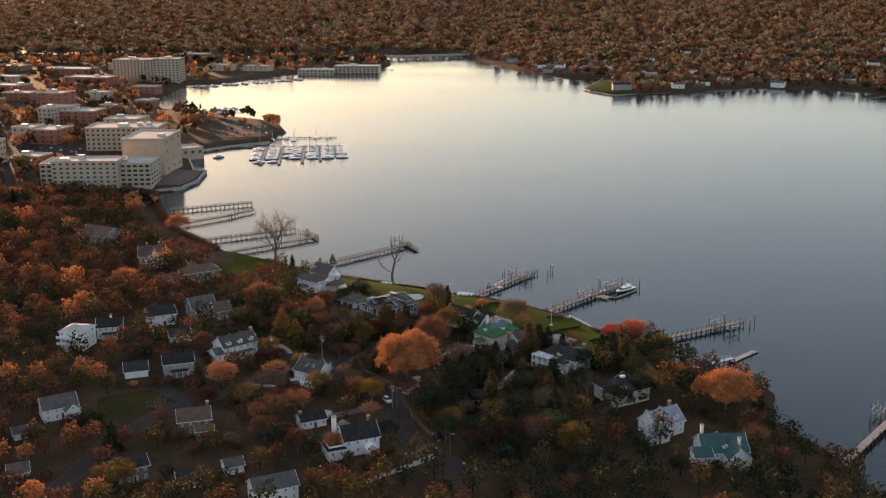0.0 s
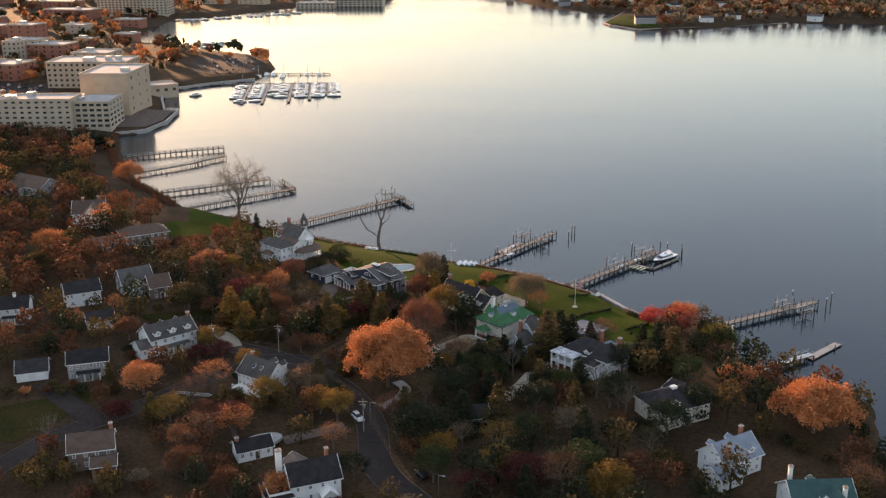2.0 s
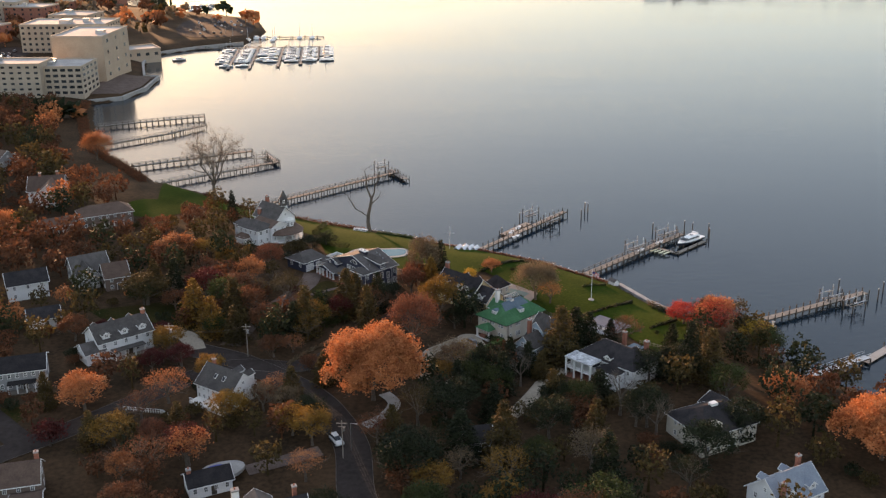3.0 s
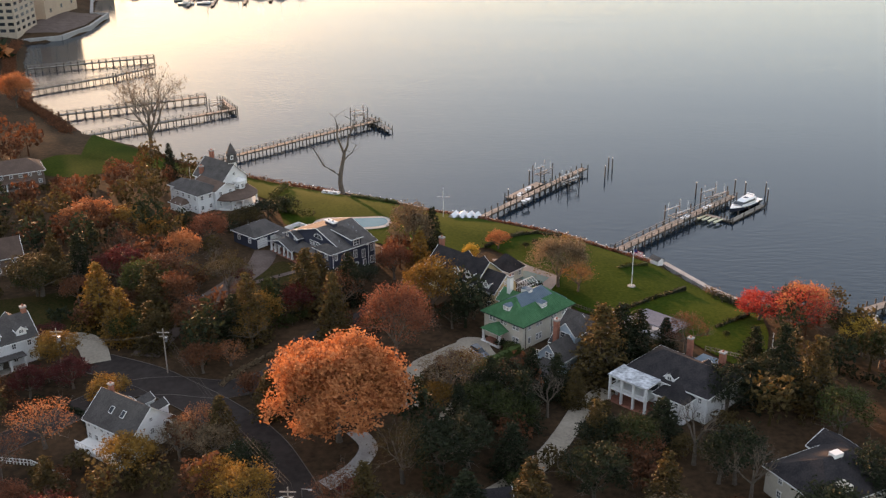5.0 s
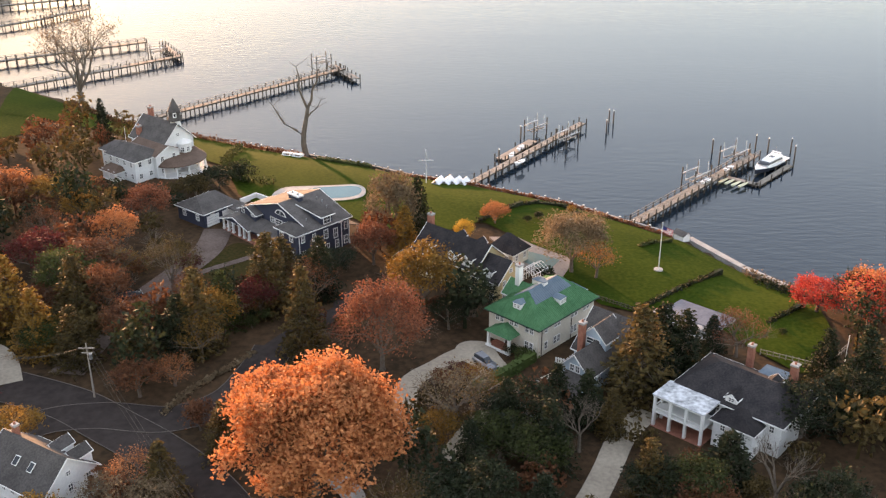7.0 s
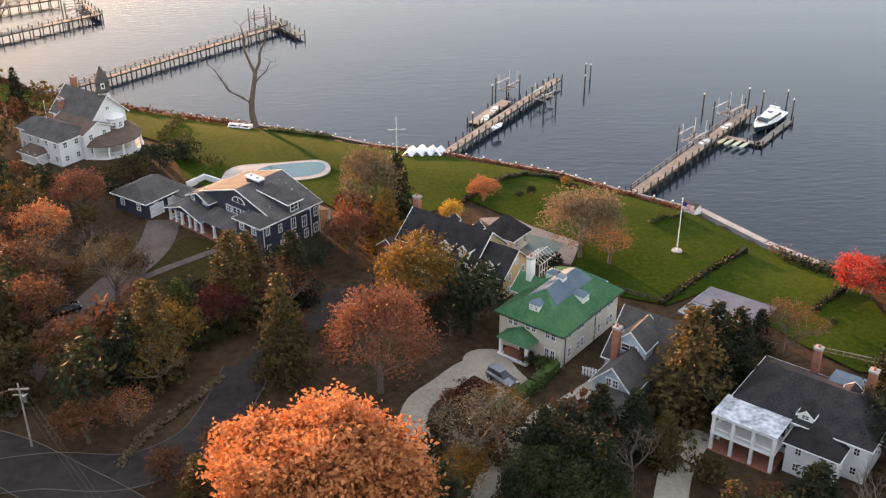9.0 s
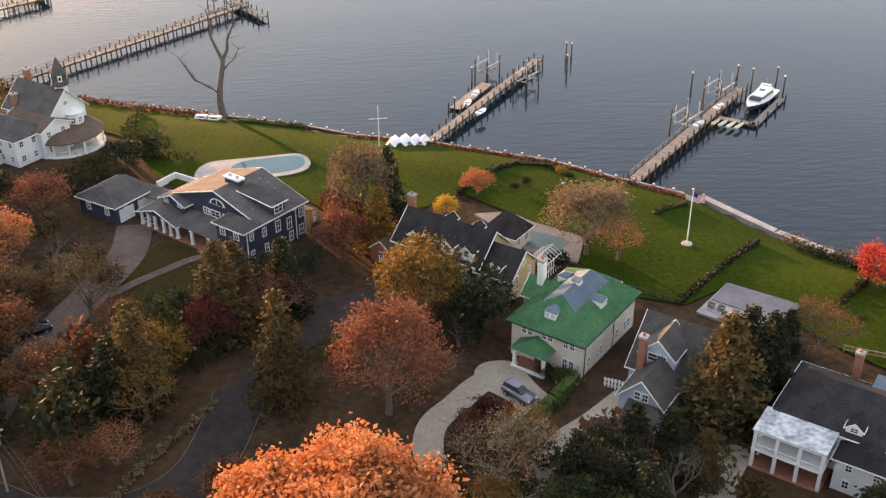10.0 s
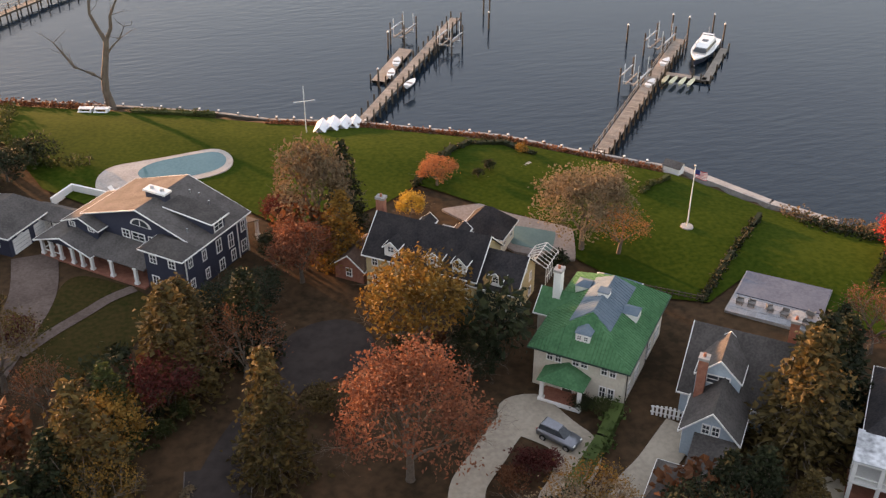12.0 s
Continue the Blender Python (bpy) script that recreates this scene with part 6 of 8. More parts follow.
def woods(name, spots, sprays, size, label, seed):
    """Many far trees as leaf sprays in lumpy crowns over thin trunks, one joined mesh of a colour."""
    rs = np.random.RandomState(seed)
    for colour in sorted({t[4] for t in spots}):
        mine = [t for t in spots if t[4] == colour]
        x, y, h, r = (np.array([t[k] for t in mine])[:, None] for k in range(4))
        z0 = land(x, y)
        n = sprays
        d = rs.normal(size=(len(mine), n, 3))
        d /= np.linalg.norm(d, axis=2)[:, :, None]
        lump = 0.72 + 0.26 * np.sin(d[:, :, 0] * 4 + x) * np.cos(d[:, :, 1] * 4 + y) + rs.uniform(-0.25, 0.12, (len(mine), n))
        c = np.stack([x + d[:, :, 0] * r * lump, y + d[:, :, 1] * r * lump, z0 + h * 0.58 + d[:, :, 2] * h * 0.42 * lump], -1).reshape(-1, 3)
        s = (size * rs.uniform(0.6, 1.4, (len(mine), n)) * np.clip(r / 4, 0.5, 2)).reshape(-1, 1)
        u = rs.normal(size=c.shape)
        u /= np.linalg.norm(u, axis=1)[:, None]
        w = np.cross(u, rs.normal(size=c.shape))
        w /= np.linalg.norm(w, axis=1)[:, None]
        k = np.cross(u, w) * 0.3
        v = np.stack([c - u * s, c - w * s * 0.7 + k * s, c + u * s, c + w * s * 0.7 + k * s], 1).reshape(-1, 3)
        i = np.arange(len(c))[:, None] * 4
        f = np.concatenate([i + [0, 1, 2], i + [0, 2, 3]])
        nb = len(v)
        tx, ty, tz, tr = x.ravel(), y.ravel(), z0.ravel(), h.ravel() * 0.02 + 0.06
        tv = np.stack([np.stack([tx - tr, ty, tz - 0.3], 1), np.stack([tx + tr, ty, tz - 0.3], 1), np.stack([tx, ty + tr, tz - 0.3], 1), np.stack([tx, ty, tz + h.ravel() * 0.7], 1)], 1).reshape(-1, 3)
        j = nb + np.arange(len(mine))[:, None] * 4
        tf = np.concatenate([j + [0, 1, 3], j + [1, 2, 3], j + [2, 0, 3]])
        me = bpy.data.meshes.new(name)
        me.from_pydata(np.concatenate([v, tv]).tolist(), [], np.concatenate([f, tf]).tolist())
        o = link(name, me, LEAF[colour])
        tagged(o, label.format(colour), "trees", kind="stuff")


woods("tree_belt", rest, 260, 0.42, "belt of mixed {} autumn trees between the houses", 3)

# ---- hedges, bank growth ----
def hedge(line, w, h, colour, label, seed):
    rng = random.Random(seed)
    cen, w, h = [], w * 0.98, h * 0.92
    for (x0, y0), (x1, y1) in zip(line, line[1:]):
        L = math.hypot(x1 - x0, y1 - y0)
        for k in range(int(L / 0.22) + 1):
            t = k * 0.22 / L
            x, y = x0 + (x1 - x0) * t, y0 + (y1 - y0) * t
            z = gz(x, y)
            for _ in range(max(4, int(w * 2.6))):
                cen.append((x + rng.uniform(-w, w) / 2, y + rng.uniform(-w, w) / 2, z + rng.uniform(0.1, h) * rng.uniform(0.6, 1.0)))
    hd = thing("hedge", pose(0, 0, 0), label, "hedge")
    link("leaves", leaves_mesh("leaves", cen, rng, 0.2, 3, 0.16, LEAF[colour]), None, hd)
    core = bmesh.new()
    for (x0, y0), (x1, y1) in zip(line, line[1:]):
        L, za = math.hypot(x1 - x0, y1 - y0), (gz(x0, y0) + gz(x1, y1)) / 2
        box(core, -0.1, L + 0.1, -w * 0.36, w * 0.36, -0.5, h * 0.72, pose(x0, y0, za, 0, 0, math.degrees(math.atan2(y1 - y0, x1 - x0))))
    if w < 1.6 and colour in ("evergreen", "green", "hedge"):
        part("inner_growth", core, LEAF[colour], hd)
    else:
        core.free()
    bm = bmesh.new()
    for x, y in line:
        tube(bm, [(x, y, gz(x, y) - 0.2), (x, y, gz(x, y) + h * 0.8)], [0.06, 0.03], 5)
    part("stem", bm, BARK, hd)
    return hd


hedge([(36.4, 315), (44, 322), (51.9, 329)], 0.7, 0.8, "evergreen", "clipped dark hedge across the lawn", 1)
hedge([(53.9, 311.8), (60.6, 317.6)], 0.7, 0.8, "evergreen", "clipped dark hedge between two lawns", 2)
hedge([(41.1, 337.6), (44, 339.8), (46.9, 341.4)], 0.7, 0.8, "green", "low hedge beside the boat steps", 3)
hedge([(16, 346.6), (19.1, 350.9), (23.6, 355.6), (26.7, 357.7), (31.1, 356.8), (33.4, 352.4)], 0.9, 0.9, "evergreen", "low dark hedge round a garden", 4)
hedge([(20.9, 302.3), (17.9, 299), (15.5, 296.8), (13.2, 294.6)], 1.5, 1.9, "hedge", "tall clipped green hedge along the drive", 5)
hedge([(-30.4, 386.8), (-31.6, 375.6), (-27.9, 366.1), (-20.6, 363.7)], 1.8, 1.8, "green", "overgrown hedge between two lawns", 6)
hedge([(-75.1, 420), (-59.9, 405.4), (-42.8, 395.6), (-31.9, 390.6), (-18.9, 384.5)], 1.4, 1.3, "brown", "russet shrubs along the top of the bank", 7)
hedge([(-14.5, 382.2), (-8.1, 379.6), (-3.9, 378.1)], 1.2, 0.9, "green", "green shrubs at the sea wall", 8)
hedge([(2.8, 373.2), (15.5, 368.2), (22.9, 364.5), (32.6, 358.7), (41.3, 350.4), (47.8, 344.6)], 0.8, 0.55, "brown", "low russet growth along the sea wall", 9)
hedge([(56.2, 330.8), (59.4, 326.6), (64.1, 323.6), (71.2, 322.7), (78.3, 320.4)], 1.8, 1.5, "greybrown", "pale brush along the river bank", 10)
hedge([(56.9, 327.4), (62.3, 321.2), (67.3, 319.7)], 2.2, 1.3, "evergreen", "dark shrubs behind the bank", 11)
hedge([(66.3, 300.9), (72.5, 295.1), (79.5, 291.7), (82.2, 296.7)], 2.2, 2.0, "evergreen", "dark bank of shrubs by the water", 12)
hedge([(-99.5, 433.5), (-112, 451), (-131.5, 474), (-147, 506), (-161.5, 540), (-169, 566)], 4.2, 2.4, "brown", "brown reeds and brush along the shore", 13)
hedge([(95.2, 282.6), (100.2, 275.4), (95.4, 254.7), (101, 242), (106.5, 228.5)], 2.4, 2.0, "brown", "brown brush along the shore", 14)
hedge([(-23.7, 290.5), (-21.4, 295.4), (-18.1, 300), (-14.8, 304.5)], 0.8, 0.6, "greybrown", "low pale planting along the lane", 15)
hedge([(-49.6, 286.1), (-41.4, 281.9), (-38, 277)], 0.7, 1.0, "evergreen", "dark hedge behind a white house", 16)
for k, (x, y, r) in enumerate([(-14.7, 312.8, 1.1), (-16.3, 311, 1.1), (-16.6, 313.4, 0.9), (23.9, 346.5, 0.8), (25.9, 348.1, 0.9), (32, 352.9, 0.9), (54.7, 308.2, 0.7)]):
    tree(x, y, r * 1.8, r, ["green", "green", "evergreen", "evergreen", "evergreen", "gold", "green"][k], "shrub")

# ---- sea walls ----
def wall_run(line, top, material, label, w=0.32, posts=True):
    sw = thing("sea_wall", pose(0, 0, 0), label, "sea wall")
    for (x0, y0), (x1, y1) in zip(line, line[1:]):
        L, a = math.hypot(x1 - x0, y1 - y0), math.degrees(math.atan2(y1 - y0, x1 - x0))
        o = part("panel", boxm(0, L, -w / 2, w / 2, -1.5, top - 0.14), material, sw)
        o.matrix_local = pose(x0, y0, 0, 0, 0, a)
        o = part("cap", boxm(-0.1, L + 0.1, -w / 2 - 0.05, w / 2 + 0.05, top - 0.14, top), WOOD_GREY if material == WOOD_DARK else CONCRETE, sw)
        o.matrix_local = pose(x0, y0, 0, 0, 0, a)
        if posts:
            n = int(L / 2.4)
            for k in range(n):
                t = (k + 0.5) / n
                bm = bmesh.new()
                tube(bm, [(0, 0, -1.5), (0, 0, top + 0.2)], [0.13, 0.12], 7)
                o = part("wood_post", bm, WOOD_DARK, sw)
                cp = part("post_cap", boxm(-0.13, 0.13, -0.13, 0.13, top + 0.2, top + 0.34), WHITE, o, "white post cap")
                o.location = (x0 + (x1 - x0) * t - 0.35 * math.sin(radians(a)) * -1, y0 + (y1 - y0) * t + 0.35 * math.cos(radians(a)), 0)
    return sw


wall_run([(-30.3, 392.7), (-16.8, 386.5), (-4.1, 380.3), (3.4, 375.4), (14.7, 370.9)], 1.5, WOOD_DARK, "dark timber sea wall along the lawn")
wall_run([(14.7, 370.9), (22.8, 366.2), (32.4, 360.9), (41.8, 352.3)], 1.5, CONCRETE, "grey concrete sea wall along the lawn")
wall_run([(41.8, 352.3), (46.5, 348.3), (51, 344.7)], 1.6, CONCRETE, "grey sea wall between pier and boat steps")
wall_run([(50.8, 344.7), (56.7, 333.6), (61.4, 327.2)], 1.7, CONCRETE, "pale concrete quay along the river", 1.1, False)
wall_run([(79.9, 304.9), (83.7, 322.5)], 1.4, WOOD_DARK, "dark timber wall at the shore")
wall_run([(-170.9, 574.7), (-157.9, 583.1), (-154.2, 606.3), (-157.3, 639.2), (-165.4, 640.6), (-179.2, 681), (-185.6, 716.4), (-165.1, 741.6), (-140.1, 761.3)], 2.0, CONCRETE, "grey stone quay below the hospital", 1.2, False)

# ---- piers ----
def pile_mesh(h, r=0.13):
    bm = bmesh.new()
    tube(bm, [(0, 0, -2.2), (0, 0, h - 0.06), (0, 0, h)], [r * 1.1, r, r * 0.6], 8)
    me = bpy.data.meshes.new("pile")
    bm.to_mesh(me), bm.free()
    me.materials.append(WOOD_DARK)
    return me


PILE, PILE_LOW = pile_mesh(2.3, 0.13), pile_mesh(1.2, 0.13)
PILE_TALL = pile_mesh(4.2)
plank_bm = boxm(0, 0.26, -0.5, 0.5, -0.05, 0)
PLANK = bpy.data.meshes.new("plank")
plank_bm.to_mesh(PLANK), plank_bm.free()
PLANK.materials.append(WOOD_GREY)


def pier(line, width, label, z=1.35, tall=2, rail=False, step=2.3, planks=False, material=WOOD_GREY):
    p = thing("pier", pose(0, 0, 0), label, "pier", "piers along the river")
    width *= 1.0
    for (x0, y0), (x1, y1) in zip(line, line[1:]):
        L, a = math.hypot(x1 - x0, y1 - y0), math.degrees(math.atan2(y1 - y0, x1 - x0))
        m = pose(x0, y0, z, 0, 0, a)
        for s in (-1, 1):
            o = part("beam", boxm(0, L, s * width * 0.42 - 0.08, s * width * 0.42 + 0.08, -0.35, -0.06), WOOD_DARK, p)
            o.matrix_local = m
        if planks:
            for k in range(int(L / 0.36)):
                o = link("plank", PLANK, None, p)
                o.matrix_local = m @ pose(k * 0.36, 0, 0) @ Matrix.Diagonal((1.22, width, 1, 1))
        else:
            o = part("deck", boxm(0, L, -width / 2, width / 2, -0.06, 0), material, p)
            o.matrix_local = m
        n = max(2, int(L / step))
        for k in range(n + 1):
            for s in (-1, 1):
                t = k / n * L
                me = PILE if (k % tall == 0) else PILE_LOW
                o = link("wood_post", me, None, p)
                o.matrix_local = pose(x0, y0, 0, 0, 0, a) @ pose(t, s * (width / 2 + 0.12), z - 1.35)
        if rail:
            for s in (-1, 1):
                for q in (0.55, 1.0):
                    o = part("rail", boxm(0, L, s * width / 2 - 0.03, s * width / 2 + 0.03, q, q + 0.07), material, p)
                    o.matrix_local = m
    return p


def boat_lift(x, y, ang, label, L=4.6, W=2.6, loaded=False):
    b_ = thing("boat_lift", pose(x, y, 0, 0, 0, ang) @ grown(0.98, 0.98), label, "boat lift", "boat lifts at the piers")
    for sx in (-1, 1):
        for sy in (-1, 1):
            o = link("wood_post", PILE_TALL, None, b_)
            o.location = (sx * L / 2, sy * W / 2, 0)
    for sy in (-1, 1):
        part("beam", boxm(-L / 2 - 0.3, L / 2 + 0.3, sy * W / 2 - 0.09, sy * W / 2 + 0.09, 2.7, 2.95), METAL, b_)
        part("bunk", boxm(-L / 2, L / 2, sy * W / 5 - 0.1, sy * W / 5 + 0.1, 1.5, 1.68), WOOD_GREY, b_)
        for sx in (-1, 1):
            part("guide_pole", boxm(sx * L * 0.4 - 0.04, sx * L * 0.4 + 0.04, sy * W * 0.36 - 0.04, sy * W * 0.36 + 0.04, 1.3, 4.9), WHITE, b_)
    for sx in (-1, 1):
        part("cradle", boxm(sx * L * 0.3 - 0.1, sx * L * 0.3 + 0.1, -W / 2, W / 2, 1.3, 1.5), METAL, b_)
    return b_


def single_pile(x, y, h=3.0):
    bm = bmesh.new()
    tube(bm, [(0, 0, -2), (0, 0, h)], [0.16, 0.14], 8)
    pl = tagged(part("mooring_pile", bm, WOOD_DARK), "dark timber mooring pile standing in the river", "pile", "mooring piles")
    bm = bmesh.new()
    tube(bm, [(0, 0, h), (0, 0, h + 0.28)], [0.2, 0.03], 8)
    part("cap", bm, WHITE, pl, "white pointed cap")
    pl.location = (x, y, 0)


pier([(43.2, 352.4), (73.3, 385.9)], 1.9, "long grey timber pier with railings and boat lifts", 1.35, 1, True, 2.4, True)
pier([(65.1, 375.4), (69.9, 371.5)], 1.3, "short cross dock beside the moored yacht", 0.5, 2, False, 2.0)
pier([(69.5, 371.1), (79.2, 381.9)], 1.2, "narrow finger dock beside the moored yacht", 0.5, 2, False, 2.4)
boat_lift(58.4, 372.8, 41.8, "empty boat lift with white guide poles", 5.2, 3.0), boat_lift(68.8, 384.8, 41.6, "empty boat lift with steel beams", 5.6, 3.2)
pier([(15.4, 370.9), (41.2, 406.8)], 1.6, "long weathered timber pier with lamp posts", 1.35, 1, False, 2.4, True)
pier([(21.8, 386.1), (29.5, 397.5)], 2.2, "floating dock alongside the timber pier", 0.45, 3, False, 2.6)
boat_lift(36.5, 396, 47.3, "steel boat lift beside the timber pier", 4.4, 2.8), boat_lift(30.4, 402, 47.5, "boat lift with white guide poles", 4.6, 2.6)
for x, y in [(45.9, 403.1), (47.6, 410.4), (48.5, 409.8), (81.4, 385.9), (82.1, 390.5), (77.4, 390.6), (65.8, 390.3), (75.4, 392.6), (21.5, 384.7), (27, 399.2), (113.5, 339.4), (116.4, 344.2), (105.8, 345.5)]:
    single_pile(x, y)
pier([(-57.1, 408.1), (-14.9, 452)], 1.6, "long timber pier from the white house", 1.35, 1, True, 2.4)
pier([(-18.2, 456.3), (-11.1, 443.6)], 2.2, "pier head platform across the timber pier", 1.0, 1, False, 2.2)
boat_lift(-21, 457.6, 34, "boat lift at a pier head", 4.4, 2.8)
pier([(-95.5, 434.6), (-60, 465)], 1.6, "long timber pier reaching into the river", 1.35, 1, True, 2.4)
pier([(-60, 465), (-67.5, 478.2)], 1.6, "hooked pier end with a boat lift", 1.2, 1, False, 2.4)
boat_lift(-67, 469.5, 29.7, "boat lift in the pier's hook", 4.4, 2.8)
pier([(-111.5, 457.4), (-73, 481.2)], 1.5, "narrow timber pier with tall piles", 1.35, 1, True, 2.4)
pier([(-147.5, 522.2), (-107.5, 542.5)], 1.5, "narrow timber pier with tall piles", 1.35, 1, True, 2.4)
pier([(-135, 487.6), (-112, 510.5), (-109.8, 515), (-102.6, 525)], 1.5, "bent timber pier with tall piles", 1.35, 1, True, 2.4)
pier([(82.2, 323.9), (111.1, 341.4)], 1.8, "timber pier crowded with boat lifts", 1.35, 1, False, 2.2)
boat_lift(101.2, 337.2, 31.1, "boat lift crowded against a pier", 4.6, 2.8), boat_lift(105.7, 332.9, 32.9, "boat lift crowded against a pier", 4.6, 2.8)
pier([(82.9, 293.4), (99.1, 303.9)], 1.6, "pale aluminium gangway down to a floating dock", 1.35, 3, True, 2.4, False, METAL)
pier([(98.4, 303.1), (108.6, 313.1)], 2.0, "pale floating dock at the gangway's foot", 0.45, 3, False, 3.0, False, CONCRETE)
pier([(106.7, 225.2), (133.9, 259.2)], 2.0, "long pale timber pier over dark water", 1.35, 2, False, 2.6)
boat_lift(129.6, 260.5, 51.8, "boat lift at the pier's far end", 4.6, 2.8)


# ---- boats ----
def hull_mesh(L, B, H):
    bm = bmesh.new()
    rows = []
    for k in range(11):
        t = k / 10
        w = B / 2 * (1 - max(0, (t - 0.45) / 0.55) ** 2.2) * (0.9 + 0.1 * min(1, t * 5))
        sheer = H * (0.78 + 0.30 * t * t)
        rows.append([bm.verts.new((-L / 2 + L * t, s * w * q, z)) for s, q, z in ((-1, 1.0, sheer), (-1, 0.86, H * 0.3), (0, 0.0, -0.3 + 0.35 * t ** 3), (1, 0.86, H * 0.3), (1, 1.0, sheer))])
    for a, b in zip(rows, rows[1:]):
        for k in range(4):
            bm.faces.new((a[k], a[k + 1], b[k + 1], b[k]))
        bm.faces.new((a[4], a[0], b[0], b[4]))
    bm.faces.new(rows[0]), bm.faces.new(rows[-1][::-1])
    bmesh.ops.remove_doubles(bm, verts=bm.verts, dist=0.005)
    bmesh.ops.recalc_face_normals(bm, faces=bm.faces)
    return bm


GEL = mat("white_gelcoat", (0.80, 0.80, 0.79), (0.74, 0.74, 0.73), 0.2, 0.5)
NAVYGEL = mat("dark_hull_paint", (0.02, 0.025, 0.035), (0.03, 0.035, 0.05), 0.25, 0.5)


def taper(x0, x1, w0, w1, z0, z1, rake=0.0):
    bm = bmesh.new()
    v = [bm.verts.new(p) for p in ((x0, -w0, z0), (x1, -w0 * 0.8, z0), (x1, w0 * 0.8, z0), (x0, w0, z0), (x0 + 0.1, -w1, z1), (x1 - rake, -w1 * 0.75, z1), (x1 - rake, w1 * 0.75, z1), (x0 + 0.1, w1, z1))]
    for f in ((3, 2, 1, 0), (4, 5, 6, 7), (0, 1, 5, 4), (1, 2, 6, 5), (2, 3, 7, 6), (3, 0, 4, 7)):
        bm.faces.new([v[i] for i in f])
    return bm


yacht = thing("yacht", pose(74.8, 381.2, 0.15, 0, 0, 226.8) @ grown(1.1, 1.08), "white motor yacht with dark windows moored at a pier", "yacht")
part("hull", hull_mesh(10.6, 3.4, 1.2), NAVYGEL, yacht, "dark painted hull")
part("deck", hull_mesh(10.5, 3.32, 1.42), GEL, yacht, "white deck and gunwale")
cabin = part("cabin", taper(-3.2, 2.6, 1.3, 1.1, 1.3, 2.2, 1.4), GEL, yacht)
part("cabin_window", taper(-2.6, 2.66, 1.29, 1.16, 1.62, 2.02, 0.75), GLASS, cabin)
part("flybridge", taper(-3.0, 0.9, 1.1, 1.0, 2.2, 2.45, 0.5), GEL, yacht)
part("roof_hatch", taper(-1.2, -0.2, 0.5, 0.45, 2.45, 2.52, 0.05), GLASS, yacht)
for s in (-1, 1):
    bm = bmesh.new()
    tube(bm, [(-2.2, s * 0.9, 2.3), (-2.5, s * 0.8, 2.9)], [0.05, 0.05], 5)
    part("radar_leg", bm, GEL, yacht)
    bm = bmesh.new()
    tube(bm, [(4.6, s * 0.15, 1.95), (3.0, s * 1.0, 1.85), (0.8, s * 1.4, 1.75)], [0.03] * 3, 5)
    part("bow_rail", bm, METAL, yacht)
part("radar_arch", boxm(-2.7, -2.3, -0.85, 0.85, 2.85, 2.98), GEL, yacht)
bm = bmesh.new()
tube(bm, [(-2.5, 0, 2.9), (-2.5, 0, 4.4)], [0.03, 0.015], 5)
part("mast", bm, METAL, yacht)
for k, (x, y, a) in enumerate([(63.8, 373.1, 132.2), (64.8, 372.4, 132.1), (65.9, 371.6, 132.1), (67, 370.9, 132.1)]):
    t_ = thing("kayak", pose(x, y, 0.62, 0, 0, a - 90) @ grown(0.98, 1), "pale kayak lying upside down on the dock", "kayak", "kayaks on the dock")
    part("hull", hull_mesh(3.2, 0.75, 0.22), mat("pale_yellow_kayak", (0.62, 0.58, 0.38), (0.5, 0.47, 0.32), 0.5), t_)
for x, y, z, a in [(24.4, 387.9, 0.5, 67), (26.5, 392.2, 0.5, 66.9), (25.6, 381.3, 1.4, 47.1), (65.9, 377.3, 1.4, 42.1), (59.8, 370.5, 1.4, 42.3)]:
    t_ = thing("dinghy", pose(x, y, z, 0, 0, a) @ grown(0.98, 1), "small white dinghy lying on the dock", "dinghy", "dinghies on the docks")
    part("hull", hull_mesh(2.8, 1.2, 0.5), GEL, t_)
    part("seat", boxm(-0.6, -0.3, -0.5, 0.5, 0.35, 0.5), WOOD_GREY, t_)

# ---- marina ----
rng = random.Random(5)
proto_boat = thing("boat", pose(-130.8, 677.7, 0, 0, 0, 9.2) @ grown(1.14, 1.64), "white pleasure boat moored in a marina slip", "boat", "boats in the marina")
part("hull", hull_mesh(7.0, 2.4, 1.1), GEL, proto_boat)
cb = part("cabin", taper(-1.6, 1.6, 0.85, 0.7, 1.0, 1.9, 0.7), GEL, proto_boat)
part("cabin_window", taper(-1.3, 1.62, 0.87, 0.76, 1.35, 1.7, 0.35), GLASS, cb)
sail = thing("sailing_boat", pose(-121.6, 679.9, 0, 0, 0, 9.2) @ grown(1.14, 1.64), "white sailing boat with a bare mast in a marina slip", "boat", "boats in the marina")
part("hull", hull_mesh(7.6, 2.3, 1.0), GEL, sail)
part("cabin", taper(-1.6, 1.8, 0.7, 0.6, 0.9, 1.4, 0.6), GEL, sail)
bm = bmesh.new()
tube(bm, [(0.6, 0, 1), (0.6, 0, 9.5)], [0.09, 0.05], 6)
part("mast", bm, METAL, sail)
bm = bmesh.new()
tube(bm, [(0.6, 0, 2.0), (-2.6, 0, 2.0)], [0.12, 0.1], 6)
part("boom", bm, NAVYGEL, sail)
pier([(-167.4, 740.9), (-85.3, 749.8)], 2.4, "main walkway of the marina", 0.9, 2, False, 4.0)
pier([(-172.4, 788.2), (-93.4, 793)], 2.0, "outer walkway of the marina", 0.9, 2, False, 4.0)
